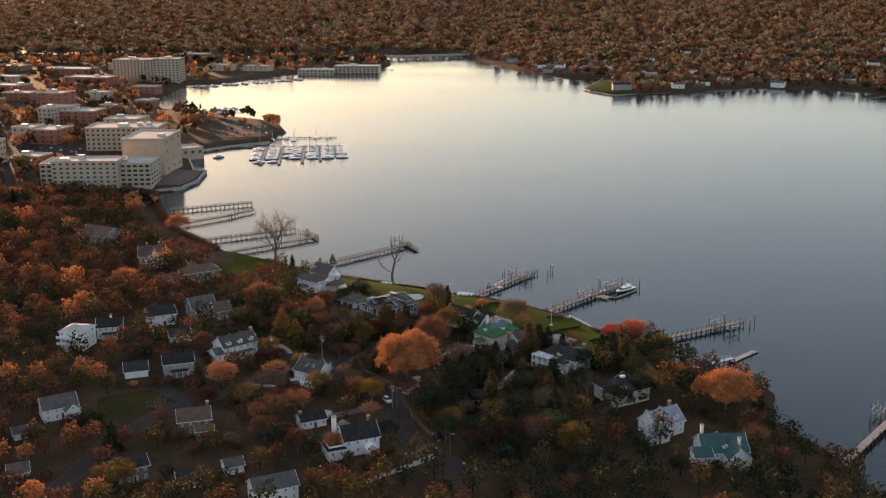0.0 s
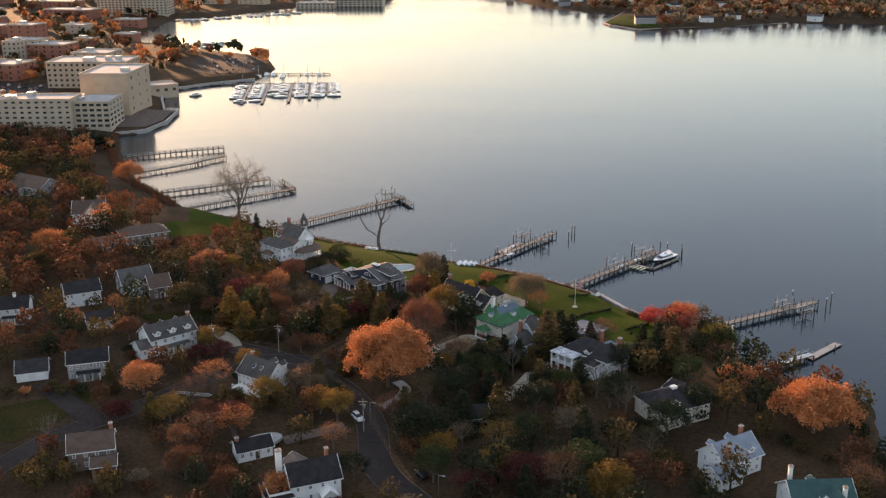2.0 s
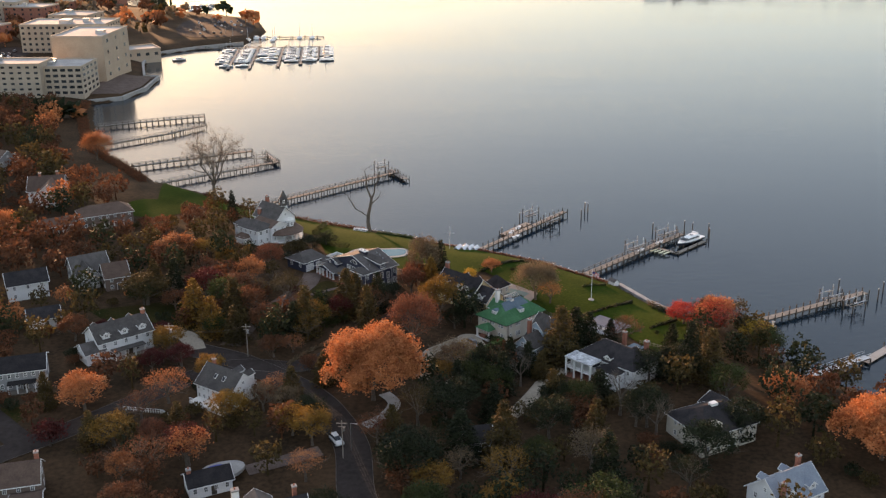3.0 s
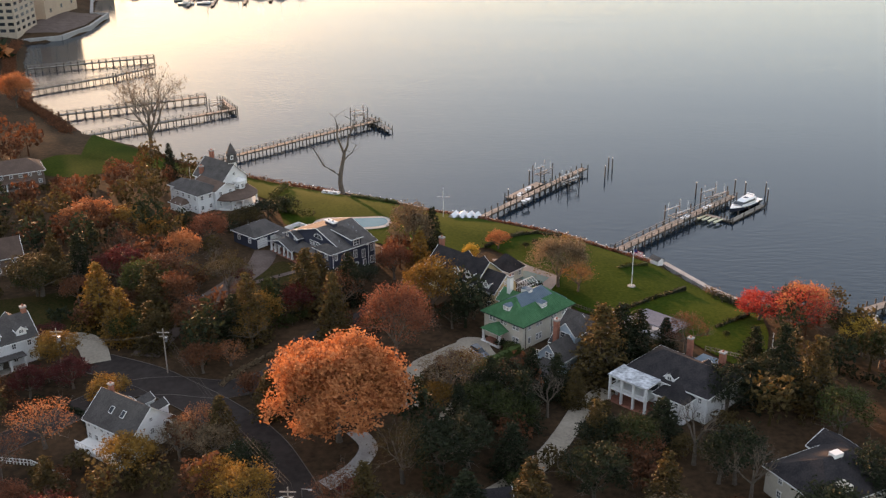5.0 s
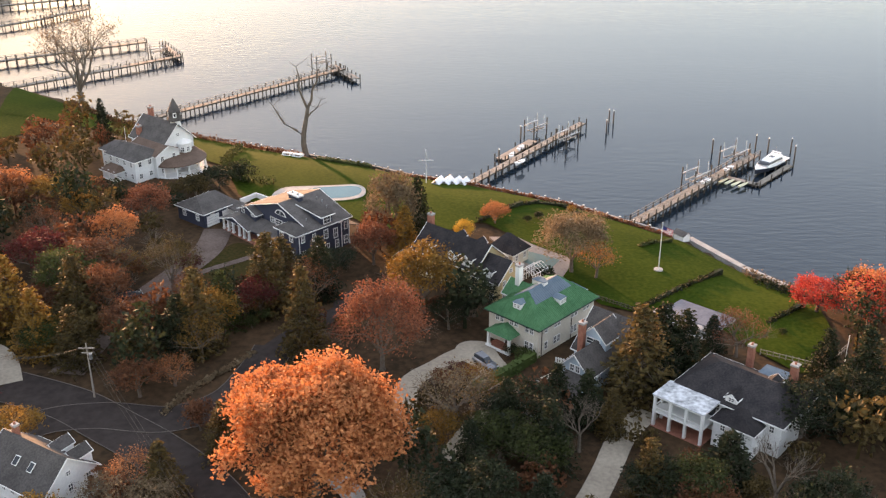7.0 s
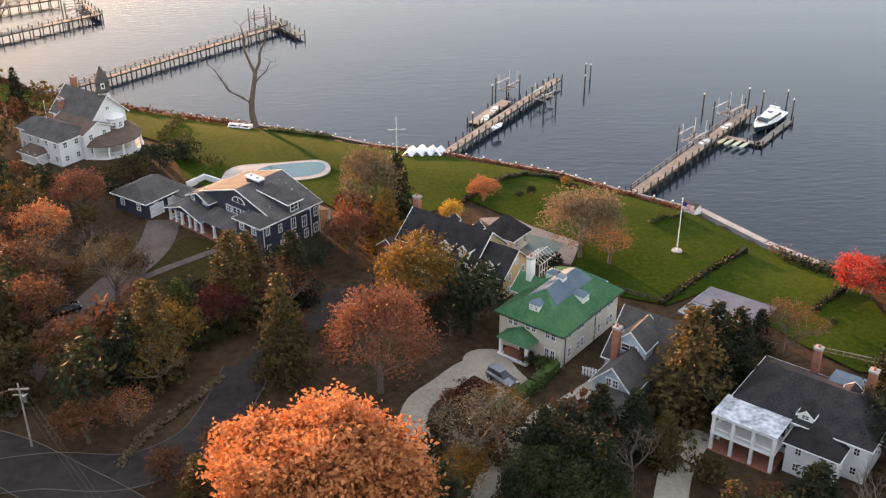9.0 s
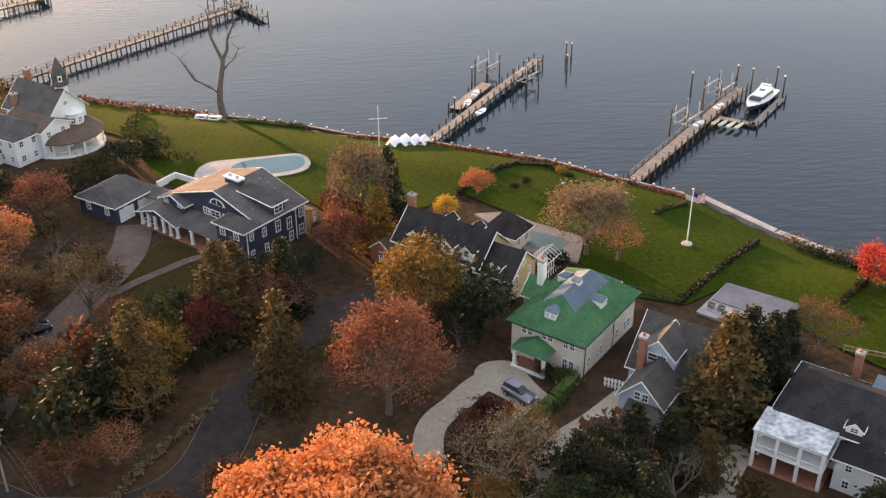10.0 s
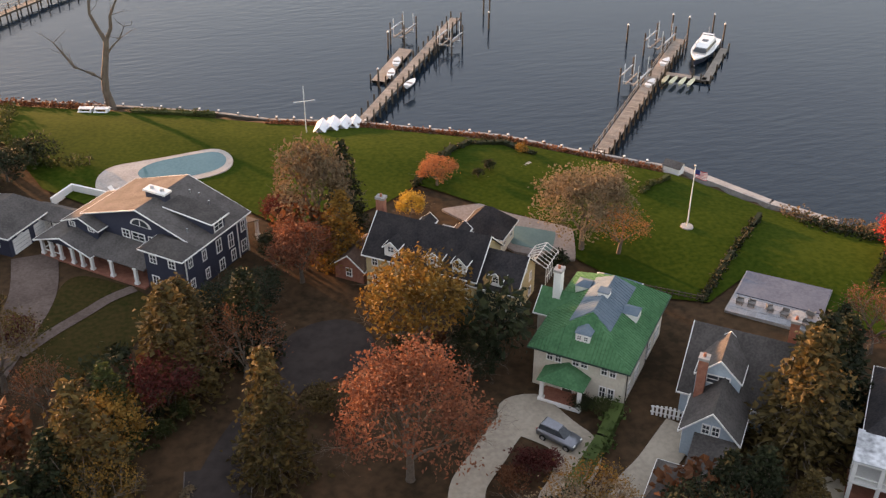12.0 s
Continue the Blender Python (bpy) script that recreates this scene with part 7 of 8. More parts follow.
for (x0, y0), (x1, y1) in (((-138.2, 741.3), (-127.7, 668.2)), ((-126.6, 744.4), (-116.1, 669.3)), ((-111.4, 746.6), (-101.4, 676.3)), ((-99.5, 747.8), (-90.1, 684.1)), ((-90.1, 750.3), (-83.2, 703.2))):
    pier([(x0, y0), (x1, y1)], 1.6, "marina dock with berths on both sides", 0.7, 2, False, 6.5)
    L, a = math.hypot(x1 - x0, y1 - y0), math.degrees(math.atan2(y1 - y0, x1 - x0))
    for k in range(9):
        for s in (-1, 1):
            if rng.random() < 0.8:
                m = pose(x0, y0, 0.1, 0, 0, a) @ pose(5 + k * 5.8, s * 5.2, 0, 0, 0, -90 * s + rng.uniform(-3, 3))
                copy_thing(proto_boat if rng.random() < 0.68 else sail, m)
for k in range(14):
    t = rng.random()
    copy_thing(sail if rng.random() < 0.4 else proto_boat, pose(-168 + 71 * t, 782 + 6 * t + rng.choice([-6, 5]), 0.1, 0, 0, 96))
copy_thing(proto_boat, pose(-163.8, 700.1, 0.1, 0, 0, 29.6))
# far shore moorings and jetties
for x0, y0, x1, y1 in [(-257.7, 956.6, -220.5, 978.1), (-247.5, 934.3, -205.9, 961.1), (264.3, 1127.3, 323.7, 1163.1), (185.4, 1103.3, 230.2, 1120.4), (223.9, 1119.6, 261.3, 1141.2), (-321.7, 1192, -291.3, 1174.8), (52.1, 1472.3, 27.8, 1445.6), (120.3, 1287.9, 99.3, 1265.3), (443, 1086.8, 417, 1063.9), (-127.5, 1427, -97.7, 1419.9), (-244.7, 1305.3, -213.3, 1292)]:
    pier([(x0, y0), (x1, y1)], 1.8, "far timber jetty on the river", 1.0, 2, False, 4.0)
for k in range(16):
    copy_thing(proto_boat, pose(-245 + 32 * rng.random(), 936 + 50 * rng.random(), 0.1, 0, 0, rng.uniform(0, 360)))
for k in range(22):
    copy_thing(proto_boat, pose(-308 + 112 * k / 22, 1187 + 96 * k / 22 + rng.uniform(-9, 9), 0.1, 0, 0, rng.uniform(0, 360)))

# ---- the town beyond ----
WINT = {}


def big_window(w, h):
    key = (round(w, 1), round(h, 1))
    if key not in WINT:
        bm = boxm(-w / 2, w / 2, -0.08, 0.02, -h / 2, h / 2)
        me = bpy.data.meshes.new("window")
        bm.to_mesh(me), bm.free()
        me.materials.append(GLASS)
        WINT[key] = me
    return WINT[key]


def office(x, y, ang, L, W, h, wall, floors, label, cols=8, ww=1.6, wh=1.5, roofbits=2, sides="fr", name="office_building", grow=(1, 1)):
    b_ = thing(name, pose(x, y, gz(x, y), 0, 0, ang) @ grown(*grow, 1.05), label, "building", "buildings of the town")
    w_ = part("wall", boxm(-L / 2, L / 2, -W / 2, W / 2, -2, h), wall, b_)
    par = bmesh.new()
    for a in ((-L / 2 - 0.15, L / 2 + 0.15, -W / 2 - 0.15, -W / 2 + 0.3, h - 0.2, h + 0.7), (-L / 2 - 0.15, L / 2 + 0.15, W / 2 - 0.3, W / 2 + 0.15, h - 0.2, h + 0.7),
              (-L / 2 - 0.15, -L / 2 + 0.3, -W / 2 + 0.3, W / 2 - 0.3, h - 0.2, h + 0.7), (L / 2 - 0.3, L / 2 + 0.15, -W / 2 + 0.3, W / 2 - 0.3, h - 0.2, h + 0.7)):
        box(par, *a)
    part("parapet", par, OFFICE_B, b_)
    part("roof", boxm(-L / 2 + 0.3, L / 2 - 0.3, -W / 2 + 0.3, W / 2 - 0.3, h, h + 0.12), FLATROOF, b_)
    fh = h / floors
    for f in range(floors):
        z = fh * (f + 0.55)
        if "f" in sides:
            for k in range(cols):
                o = link("window", big_window(ww, wh), None, w_)
                o.matrix_local = pose(-L / 2 + L * (k + 0.5) / cols, -W / 2, z, 0, 0, 180)
        if "r" in sides:
            n = max(2, int(cols * W / L))
            for k in range(n):
                o = link("window", big_window(ww, wh), None, w_)
                o.matrix_local = pose(L / 2, -W / 2 + W * (k + 0.5) / n, z, 0, 0, -90)
    rr = random.Random(int(x * 7 + y))
    for k in range(roofbits):
        s = rr.uniform(1.5, 3.0)
        cx, cy = rr.uniform(-L / 3, L / 3), rr.uniform(-W / 4, W / 4)
        u_ = part("roof_unit", boxm(cx - s, cx + s, cy - s * 0.7, cy + s * 0.7, h + 0.1, h + 1.4 + rr.random()), METAL, b_)
    return b_


office(-205.2, 585.3, 3.1, 60, 16, 12.5, OFFICE_B, 5, "long pale hospital wing with rows of dark windows", 18, 2.2, 1.2, 3, "fr", "hospital", grow=(1.06, 1.5))
office(-209.7, 577.7, 3.1, 36, 12, 14.5, OFFICE_B, 6, "upper storeys of the pale hospital wing", 10, 1.6, 0.9, 2, "f", "hospital", grow=(1.05, 1.5))
office(-188, 630.4, 0.8, 24, 26, 21, OFFICE, 4, "tall windowless buff brick hospital block", 3, 1.6, 1.6, 1, "r", "hospital", grow=(1.08, 1.5))
office(-233.6, 719.7, 2.4, 46, 20, 15, OFFICE, 5, "buff brick hospital building with square windows", 14, 1.4, 1.3, 4, "fr", "hospital", grow=(1.09, 1.5))
office(-208.1, 688.9, 1.1, 14, 14, 13, OFFICE, 4, "brick stair block of the hospital", 3, 1.4, 1.3, 1, "fr", "hospital", grow=(1.08, 1.5))
office(-186.3, 697.8, 31.6, 16, 12, 5.2, OFFICE_B, 1, "pale low boathouse beside the marina", 4, 1.6, 1.6, 0, "fr", "boathouse", grow=(1.27, 1.49))
tower = office(-393.6, 1246.9, 0.7, 38, 22, 23, OFFICE, 9, "tall buff apartment tower in the haze", 12, 1.6, 1.3, 2, grow=(1.28, 1.5))
office(-349.9, 1229.6, 0.2, 24, 18, 25, OFFICE_B, 9, "pale apartment tower in the haze", 7, 1.6, 1.3, 2, grow=(1.28, 1.5))
office(-193.2, 1362.4, -0.7, 34, 18, 9.0, OFFICE_B, 3, "low riverside apartment block", 9, 1.8, 1.5, 2, grow=(1.37, 1.5))
office(-142, 1382.9, -1, 42, 20, 12.0, OFFICE_B, 5, "white riverside building with stacked balconies", 11, 2.6, 1.3, 2, grow=(1.39, 1.5))
for a in [(-298.7, 745.3, 20.5, 24, 9.9), (-341.1, 846.5, 12.2, 15, 12.5), (-321.5, 860.6, 38.1, 24, 9.4), (-254.8, 783.7, 26.6, 24, 12.5), (-318.8, 933.6, 16.2, 15, 5.7), (-435.6, 944.8, 16, 21, 8.8), (-300, 649.5, 9.3, 18, 14.6), (-426.3, 1181.4, 54.1, 27, 8.8), (-507.6, 1326.2, 68.6, 30, 6.8),
          (-398.7, 1535.1, 41.4, 21, 10.4), (-362.8, 920.7, 22.8, 21, 17.7), (-318.4, 750.7, 17.1, 18, 10.4), (-341.6, 870.3, 26.9, 18, 11.4), (-367, 777.3, 21.4, 21, 8.3), (-415.5, 858.3, 24, 24, 9.4), (-441.8, 1026.4, 30.4, 21, 7.3), (-481.2, 1092.6, 35.4, 24, 8.3), (-400.4, 997.1, 21.1, 18, 9.4), (-363.8, 1030.3, 23.8, 18, 7.3),
          (-539.1, 1208.7, 41.1, 24, 7.3), (-610.5, 1380.5, 50.8, 27, 6.2), (-271.9, 646.7, 18.7, 15, 6.2), (-334.9, 687.7, 18.7, 21, 9.4), (-364.6, 705.7, 20.8, 21, 7.3), (-305.6, 995.4, 19, 15, 5.2), (-337.1, 1098.9, 26.8, 18, 6.2), (-271.9, 1367.5, 35.1, 18, 6.2), (-320.7, 1373.8, 32.2, 18, 7.3), (-458.2, 1395.1, 39.3, 21, 7.3), (-454.1, 939, 24.9, 21, 6.2)]:
    x, y, L, W, h = a
    office(x, y, -10 + (x * 13 % 7) - 3, L, W, h, (OFFICE, OFFICE_B, BRICK)[int(abs(x + y)) % 3], max(1, int(h / 3)), ("buff brick town building with a flat roof", "pale town building with a flat roof", "red brick town building with a flat roof")[int(abs(x + y)) % 3], max(3, int(L / 6)), 1.5, 1.3, 1, "fr" if h > 9 else "f")
drape("road", strip(curve_line([(-249.5, 539.1), (-281.5, 636.2), (-318.3, 736.3), (-376.3, 891.3), (-435.8, 1007), (-476, 1162.6), (-597.3, 1441.2)]), 9), ASPHALT, 0.15, "long town street running away into the haze", "road", 12.0)
drape("car_park", [(-306.8, 654.2), (-246.5, 662.7), (-256.6, 724.4), (-307.1, 721.4)], ASPHALT, 0.12, "asphalt car park full of cars", "car park", 10.0)
drape("car_park", rounded([(-181.5, 763), (-142.8, 777.5), (-144.3, 819.4), (-161.1, 866.2), (-197.3, 883.6), (-202.8, 825.8)], 1), ASPHALT, 0.12, "waterside asphalt car park", "car park", 10.0)
drape("plaza", [(-175.1, 582), (-160.2, 588.5), (-156.6, 607.5), (-159.2, 635.3), (-179.5, 635.6)], PAVER, 0.15, "brown paved quay below the hospital", "plaza", 6.0)


# ---- cars ----
def car(x, y, ang, paint, label, z=None, plain=False):
    c = thing("car", pose(x, y, (gz(x, y) if z is None else z) + 0.16, 0, 0, ang) @ grown(0.9, 0.9, 0.9), label, "car", "parked cars")
    bm = bmesh.new()
    prof = [(-2.0, 0.25), (-2.05, 0.75), (-1.9, 0.95), (1.0, 0.92), (1.9, 0.75), (2.0, 0.45), (1.95, 0.22)]
    lo, hi = [bm.verts.new((px, -0.84, pz)) for px, pz in prof], [bm.verts.new((px, 0.84, pz)) for px, pz in prof]
    bm.faces.new(lo), bm.faces.new(hi[::-1])
    for k in range(len(prof)):
        q = (k + 1) % len(prof)
        bm.faces.new((lo[q], lo[k], hi[k], hi[q]))
    bmesh.ops.bevel(bm, geom=bm.edges[:], offset=0.07, segments=2, affect="EDGES")
    bmesh.ops.recalc_face_normals(bm, faces=bm.faces)
    part("body", bm, paint, c, "", True)
    cabin_ = part("cabin", taper(-1.85, 0.95, 0.76, 0.62, 0.9, 1.46, 0.85), GLASS, c)
    part("roof_panel", taper(-1.7, 0.12, 0.63, 0.61, 1.44, 1.52, 0.1), paint, cabin_)
    for sx in (-1.25, 1.25):
        for sy in (-0.8, 0.8):
            bm = bmesh.new()
            tube(bm, [(sx, sy - 0.1, 0.18), (sx, sy + 0.1, 0.18)], [0.34, 0.34], 14)
            w_ = part("wheel", bm, mat("tyre_rubber", (0.02, 0.02, 0.02), (0.03, 0.03, 0.03), 0.9), c)
            if plain:
                continue
            bm = bmesh.new()
            tube(bm, [(sx, sy - 0.115, 0.18), (sx, sy + 0.115, 0.18)], [0.19, 0.19], 10)
            part("rim", bm, METAL, w_)
    for sy in () if plain else (-0.6, 0.6):
        part("headlight", boxm(1.9, 2.0, sy - 0.16, sy + 0.16, 0.56, 0.7), GEL, c)
        part("tail_light", boxm(-2.07, -1.98, sy - 0.12, sy + 0.12, 0.62, 0.8), mat("red_lens", (0.3, 0.01, 0.01), None, 0.3), c)
    return c


PAINTS = [mat("silver_paint", (0.24, 0.25, 0.28), (0.20, 0.21, 0.23), 0.3, 0.5, 0, 0.6), mat("white_car_paint", (0.75, 0.75, 0.75), None, 0.3), mat("black_car_paint", (0.02, 0.02, 0.022), None, 0.25), mat("dark_red_paint", (0.16, 0.02, 0.02), None, 0.3), mat("blue_car_paint", (0.05, 0.08, 0.15), None, 0.3)]
car(14.8, 300.7, -54.7, PAINTS[0], "silver estate car parked on the gravel drive")
car(-9.1, 260.5, -58, PAINTS[1], "white car parked at the street side")
car(-11.9, 292, -12.3, PAINTS[2], "black car on the dark lane")
car(5.8, 239.2, 123.9, PAINTS[2], "dark car parked at the kerb")
car(-35, 319.6, 28.8, PAINTS[2], "dark car parked under trees")
cars = [car(-303.6, 664.7, 91.4, PAINTS[k], "car in a town car park", plain=True) for k in range(5)]
rng = random.Random(8)
for r_ in range(5):
    for k in range(15):
        if rng.random() < 0.34:
            copy_thing(cars[rng.choice([0, 0, 1, 1, 2, 4, 3])], pose(-296 + k * 3.1 - r_ * 1.6, 661 + r_ * 11.8 + k * 0.8, gz(-292.5, 699.5) + 0.3, 0, 0, 102 + rng.uniform(-2, 2)))
for r_ in range(4):
    for k in range(9):
        if rng.random() < 0.42:
            copy_thing(cars[rng.choice([0, 1, 1, 2, 4])], pose(-181 + k * 4.3 - r_ * 2.2, 777 + r_ * 18.8 + k * 1.2, gz(-169.8, 796.5) + 0.3, 0, 0, 100 + rng.uniform(-2, 2)))
for k in range(10):
    t = k / 10
    copy_thing(cars[k % 5], pose(-253 - 192 * t + rng.uniform(-3, 3), 554 + 470 * t, 4.3, 0, 0, 117 + rng.uniform(-2, 2)))
for c_ in cars[1:]:
    c_.location.x += 3.0 * cars.index(c_)

# ---- bridge and far shore ----
bridge = thing("bridge", pose(-59.6, 1632.1, 0, 0, 0, 22.6), "low grey road bridge on piers across the river", "bridge")
part("deck", boxm(-70, 70, -6, 6, 3.6, 5.0), CONCRETE, bridge)
for s in (-6, 5.5):
    part("parapet", boxm(-70, 70, s, s + 0.5, 5.0, 6.2), CONCRETE, bridge)
for k in range(9):
    part("pier_support", boxm(-62 + k * 12.4, -60 + k * 12.4, -5, 5, -3, 3.7), CONCRETE, bridge)
drape("pond", rounded([(-747.2, 1712.7), (-854.4, 1772.3), (-763.6, 1766.5), (-560.5, 1759.2), (-592, 1695.7), (-686.3, 1682.3)], 2), WATER, 0.4, "small bright pond beyond the town", "pond", 20.0)
FARH = [(172.8, 1124.8, -0.6, 21, 10.5, 6.5), (236.8, 1144.7, 2.3, 13.5, 9, 4.5), (147.1, 1376.4, -13, 18, 10.5, 5.5), (108.3, 1351.3, -12.8, 13.5, 9, 5.2), (102.2, 1408.4, 21, 13.5, 9, 5), (127.1, 1406.9, -24.1, 15, 9, 5), (158.5, 1402.4, 10.1, 13.5, 9, 5), (192.6, 1382.5, 24.5, 13.5, 9, 5), (86.6, 1457.9, -42.5, 15, 9, 5), (67.3, 1507.4, -50.4, 15, 9, 5),
        (269.5, 1171.6, 12.6, 13.5, 9, 4.5), (302.2, 1208.7, 26.5, 15, 9, 5), (210, 1188.8, 8.2, 13.5, 9, 5), (354, 1173.8, -26.9, 15, 10.5, 5), (441.2, 1201.5, -27.6, 15, 10.5, 5), (485.6, 1151.1, -22.4, 15, 10.5, 5), (228.9, 1295.1, 28, 15, 10.5, 5), (284.8, 1314.5, 8.3, 13.5, 9, 5), (354.4, 1392.5, 18, 15, 10.5, 5), (261.4, 1498.3, 9.8, 13.5, 9, 5), (335.7, 1617.9, 9.9, 15, 9, 5), (301.8, 1798.2, 26.3, 18, 10.5, 6.2),
        (252.2, 1858.5, 22.7, 18, 10.5, 6.2), (338, 1867.2, 0.7, 18, 10.5, 6.2), (396.6, 2024.3, 21.8, 18, 10.5, 6.2), (115.1, 1541.7, 11.6, 15, 9, 5), (164.5, 1577.3, 30.3, 15, 9, 5), (50.2, 1604.3, 12.6, 15, 9, 5), (541.4, 1403.3, 6.4, 15, 9, 5), (642.4, 1616.2, 16.4, 15, 9, 5), (643.7, 1383, -5.4, 15, 9, 5), (526.4, 1571.5, 34.1, 15, 9, 5)]
for k, (x, y, a, L, W, e) in enumerate(FARH):
    house(x, y, a, L, W, "white far-shore house with a grey roof" if k % 3 else "grey far-shore house with a dark roof", SIDING_WHITE if k % 3 else SIDING_GREY, SHINGLE_GREY if k % 2 else SHINGLE_DARK, e, 2.0, nx=3, ny=1, storeys=1, sides="f" if y < 1100 else "")
POINT_LAWN = [(139.7, 1142.4), (136.9, 1155.7), (158.9, 1245.6), (169, 1224.2), (185.5, 1105.6), (165.1, 1099.4)]
drape("lawn", POINT_LAWN, LAWN, 0.1, "green lawn on the far point", "lawn", 12.0)
wall_run([(171.7, 1282.9), (135.5, 1157.6), (139.7, 1135.4), (162, 1091.6), (185.3, 1101)], 1.6, CONCRETE, "pale stone wall round the far point", 0.8, False)

# ---- woods of the distance ----
rs = np.random.RandomState(4)
spots = []
N = 60000
py = 515 * np.exp(rs.uniform(0, 2.15, N))
px = rs.uniform(-0.62, 0.52, N) * (py + 200) + 16
a_, b_ = signed(px, py, SHORE), signed(px, py, FAR)
dens = rs.uniform(0, 1, N)
busy = [(x, y, 0.62 * max(L, W) + 5) for x, y, _, L, W, _ in FARH]
for x, y, a, b, d, on_point in zip(px, py, a_, b_, dens, signed(px, py, POINT_LAWN) > -4):
    if max(a, b) < 4:
        continue
    if a > 0:
        if y < 1480 and x > -0.42 * y - 40 and d > 0.2 - 0.04 * (y < 800):
            continue
        if -246 < x < -88 and 540 < y < 770 or -312 < x < -248 and 655 < y < 715 or -198 < x < -138 and 768 < y < 838:
            continue
    if any(abs(x - q[0]) < q[2] and -q[2] * 2.2 < y - q[1] < q[2] for q in busy):
        continue
    if on_point:
        continue
    r = rs.uniform(3.8, 6.6) * (1 + max(0.0, y - 1200) / 1800)
    # far shore leans to pale grey-brown: distance haze painted into the leaf colours
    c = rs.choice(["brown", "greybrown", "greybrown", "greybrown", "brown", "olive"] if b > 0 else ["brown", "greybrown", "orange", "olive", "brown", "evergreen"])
    spots.append((x, y, min(r * 1.6, 17), r, c))
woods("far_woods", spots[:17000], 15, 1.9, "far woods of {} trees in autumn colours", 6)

# ---- poles, flags, garden things ----
def pole(name, x, y, h, r, label, material=WHITE, z=None):
    p = thing(name, pose(x, y, gz(x, y) if z is None else z) @ grown(0.95, 0.95), label, name.replace("_", " "))
    bm = bmesh.new()
    tube(bm, [(0, 0, -0.3), (0, 0, h)], [r, r * 0.6], 10)
    part("shaft", bm, material, p)
    return p


fp = pole("flagpole", 42.2, 328.5, 8.6, 0.09, "white flagpole with a red and white flag on the lawn")
bm = bmesh.new()
bmesh.ops.create_uvsphere(bm, u_segments=10, v_segments=6, radius=0.14)
o = part("ball", bm, METAL, fp)
o.location = (0, 0, 8.7)
RED, BLUE = mat("red_cloth", (0.45, 0.03, 0.04), None, 0.8), mat("blue_cloth", (0.03, 0.04, 0.16), None, 0.8)


def flag_strip(z0, z1, x0, x1):
    bm = bmesh.new()
    n = 10
    cols = []
    for k in range(n + 1):
        x = x0 + (x1 - x0) * k / n
        wv, sag = 0.16 * math.sin(x * 3.4), -0.38 * x
        cols.append([bm.verts.new((x * 0.86, wv + q, z + sag)) for z in (z0, z1) for q in (-0.008, 0.008)])
    for a, b in zip(cols, cols[1:]):
        bm.faces.new((a[0], b[0], b[2], a[2])), bm.faces.new((a[1], a[3], b[3], b[1]))
        bm.faces.new((a[2], b[2], b[3], a[3])), bm.faces.new((a[0], a[1], b[1], b[0]))
    return bm


flag = part("flag", flag_strip(7.1, 7.2, 0.05, 2.1), RED, fp)
for k in range(1, 11):
    part("stripe", flag_strip(7.1 + 0.1 * k, 7.2 + 0.1 * k, 0.05 if k < 5 else 0.85, 2.1), RED if k % 2 == 0 else WHITE, flag)
part("canton", flag_strip(7.6, 8.2, 0.05, 0.85), BLUE, flag)
bm = bmesh.new()
tube(bm, [(0, 0, -0.1), (0, 0, 0.34)], [0.8, 0.72], 20)
part("stone_bed", bm, CONCRETE, fp)
mast = pole("flagpole", 7, 367.2, 7.6, 0.08, "white mast with a crossbar on the lawn")
bm = bmesh.new()
tube(bm, [(-1.5, 0, 5.2), (1.5, 0, 5.2)], [0.05, 0.05], 6)
part("yard", bm, WHITE, mast)
pole("flagpole", 59.1, 298, 6.6, 0.07, "plain white flagpole above a hedge")
pole("flagpole", -49.9, 375.9, 8.0, 0.06, "thin white flagpole by the white house")
pole("flagpole", -83, 437, 8.0, 0.07, "thin white flagpole on the bank")
for x, y in ((-32.6, 294.2), (-7.3, 255.7), (-48.8, 294.1)):
    up = pole("utility_pole", x, y, 8.4, 0.13, "weathered timber utility pole with crossarms", WOOD_GREY)
    part("crossarm", boxm(-1.0, 1.0, -0.07, 0.07, 7.6, 7.75), WOOD_GREY, up)
    part("crossarm", boxm(-0.7, 0.7, -0.06, 0.06, 6.9, 7.02), WOOD_GREY, up)
    bm = bmesh.new()
    tube(bm, [(0.35, 0, 6.0), (0.35, 0, 6.8)], [0.2, 0.2], 10)
    part("transformer", bm, METAL, up)
wires = thing("power_line", pose(0, 0, 0), "thin dark overhead power lines between poles", "power line")
for q in (-0.6, 0, 0.6):
    for (x0, y0), (x1, y1) in (((-32.6, 294.2), (-7.3, 255.7)), ((-32.6, 294.2), (-48.8, 294.1)), ((-7.3, 255.7), (5.6, 221.3))):
        bm = bmesh.new()
        pts = [(x0 + (x1 - x0) * t + q * 0.6, y0 + (y1 - y0) * t + q * 0.4, 11.0 - 1.5 * 4 * t * (1 - t)) for t in (0, 0.2, 0.4, 0.6, 0.8, 1)]
        tube(bm, pts, [0.018] * 6, 4)
        part("wire", bm, WOOD_DARK, wires)
lmp = [pole("street_lamp", x, y, 6.0, 0.07, "grey street lamp with a curved arm", METAL) for x, y in ((-6.2, 258.3), (9.5, 231))]
for l_ in lmp:
    part("arm", boxm(0, 1.1, -0.04, 0.04, 5.9, 5.98), METAL, l_)
    part("lamp_head", boxm(0.8, 1.3, -0.12, 0.12, 5.8, 5.9), METAL, l_)
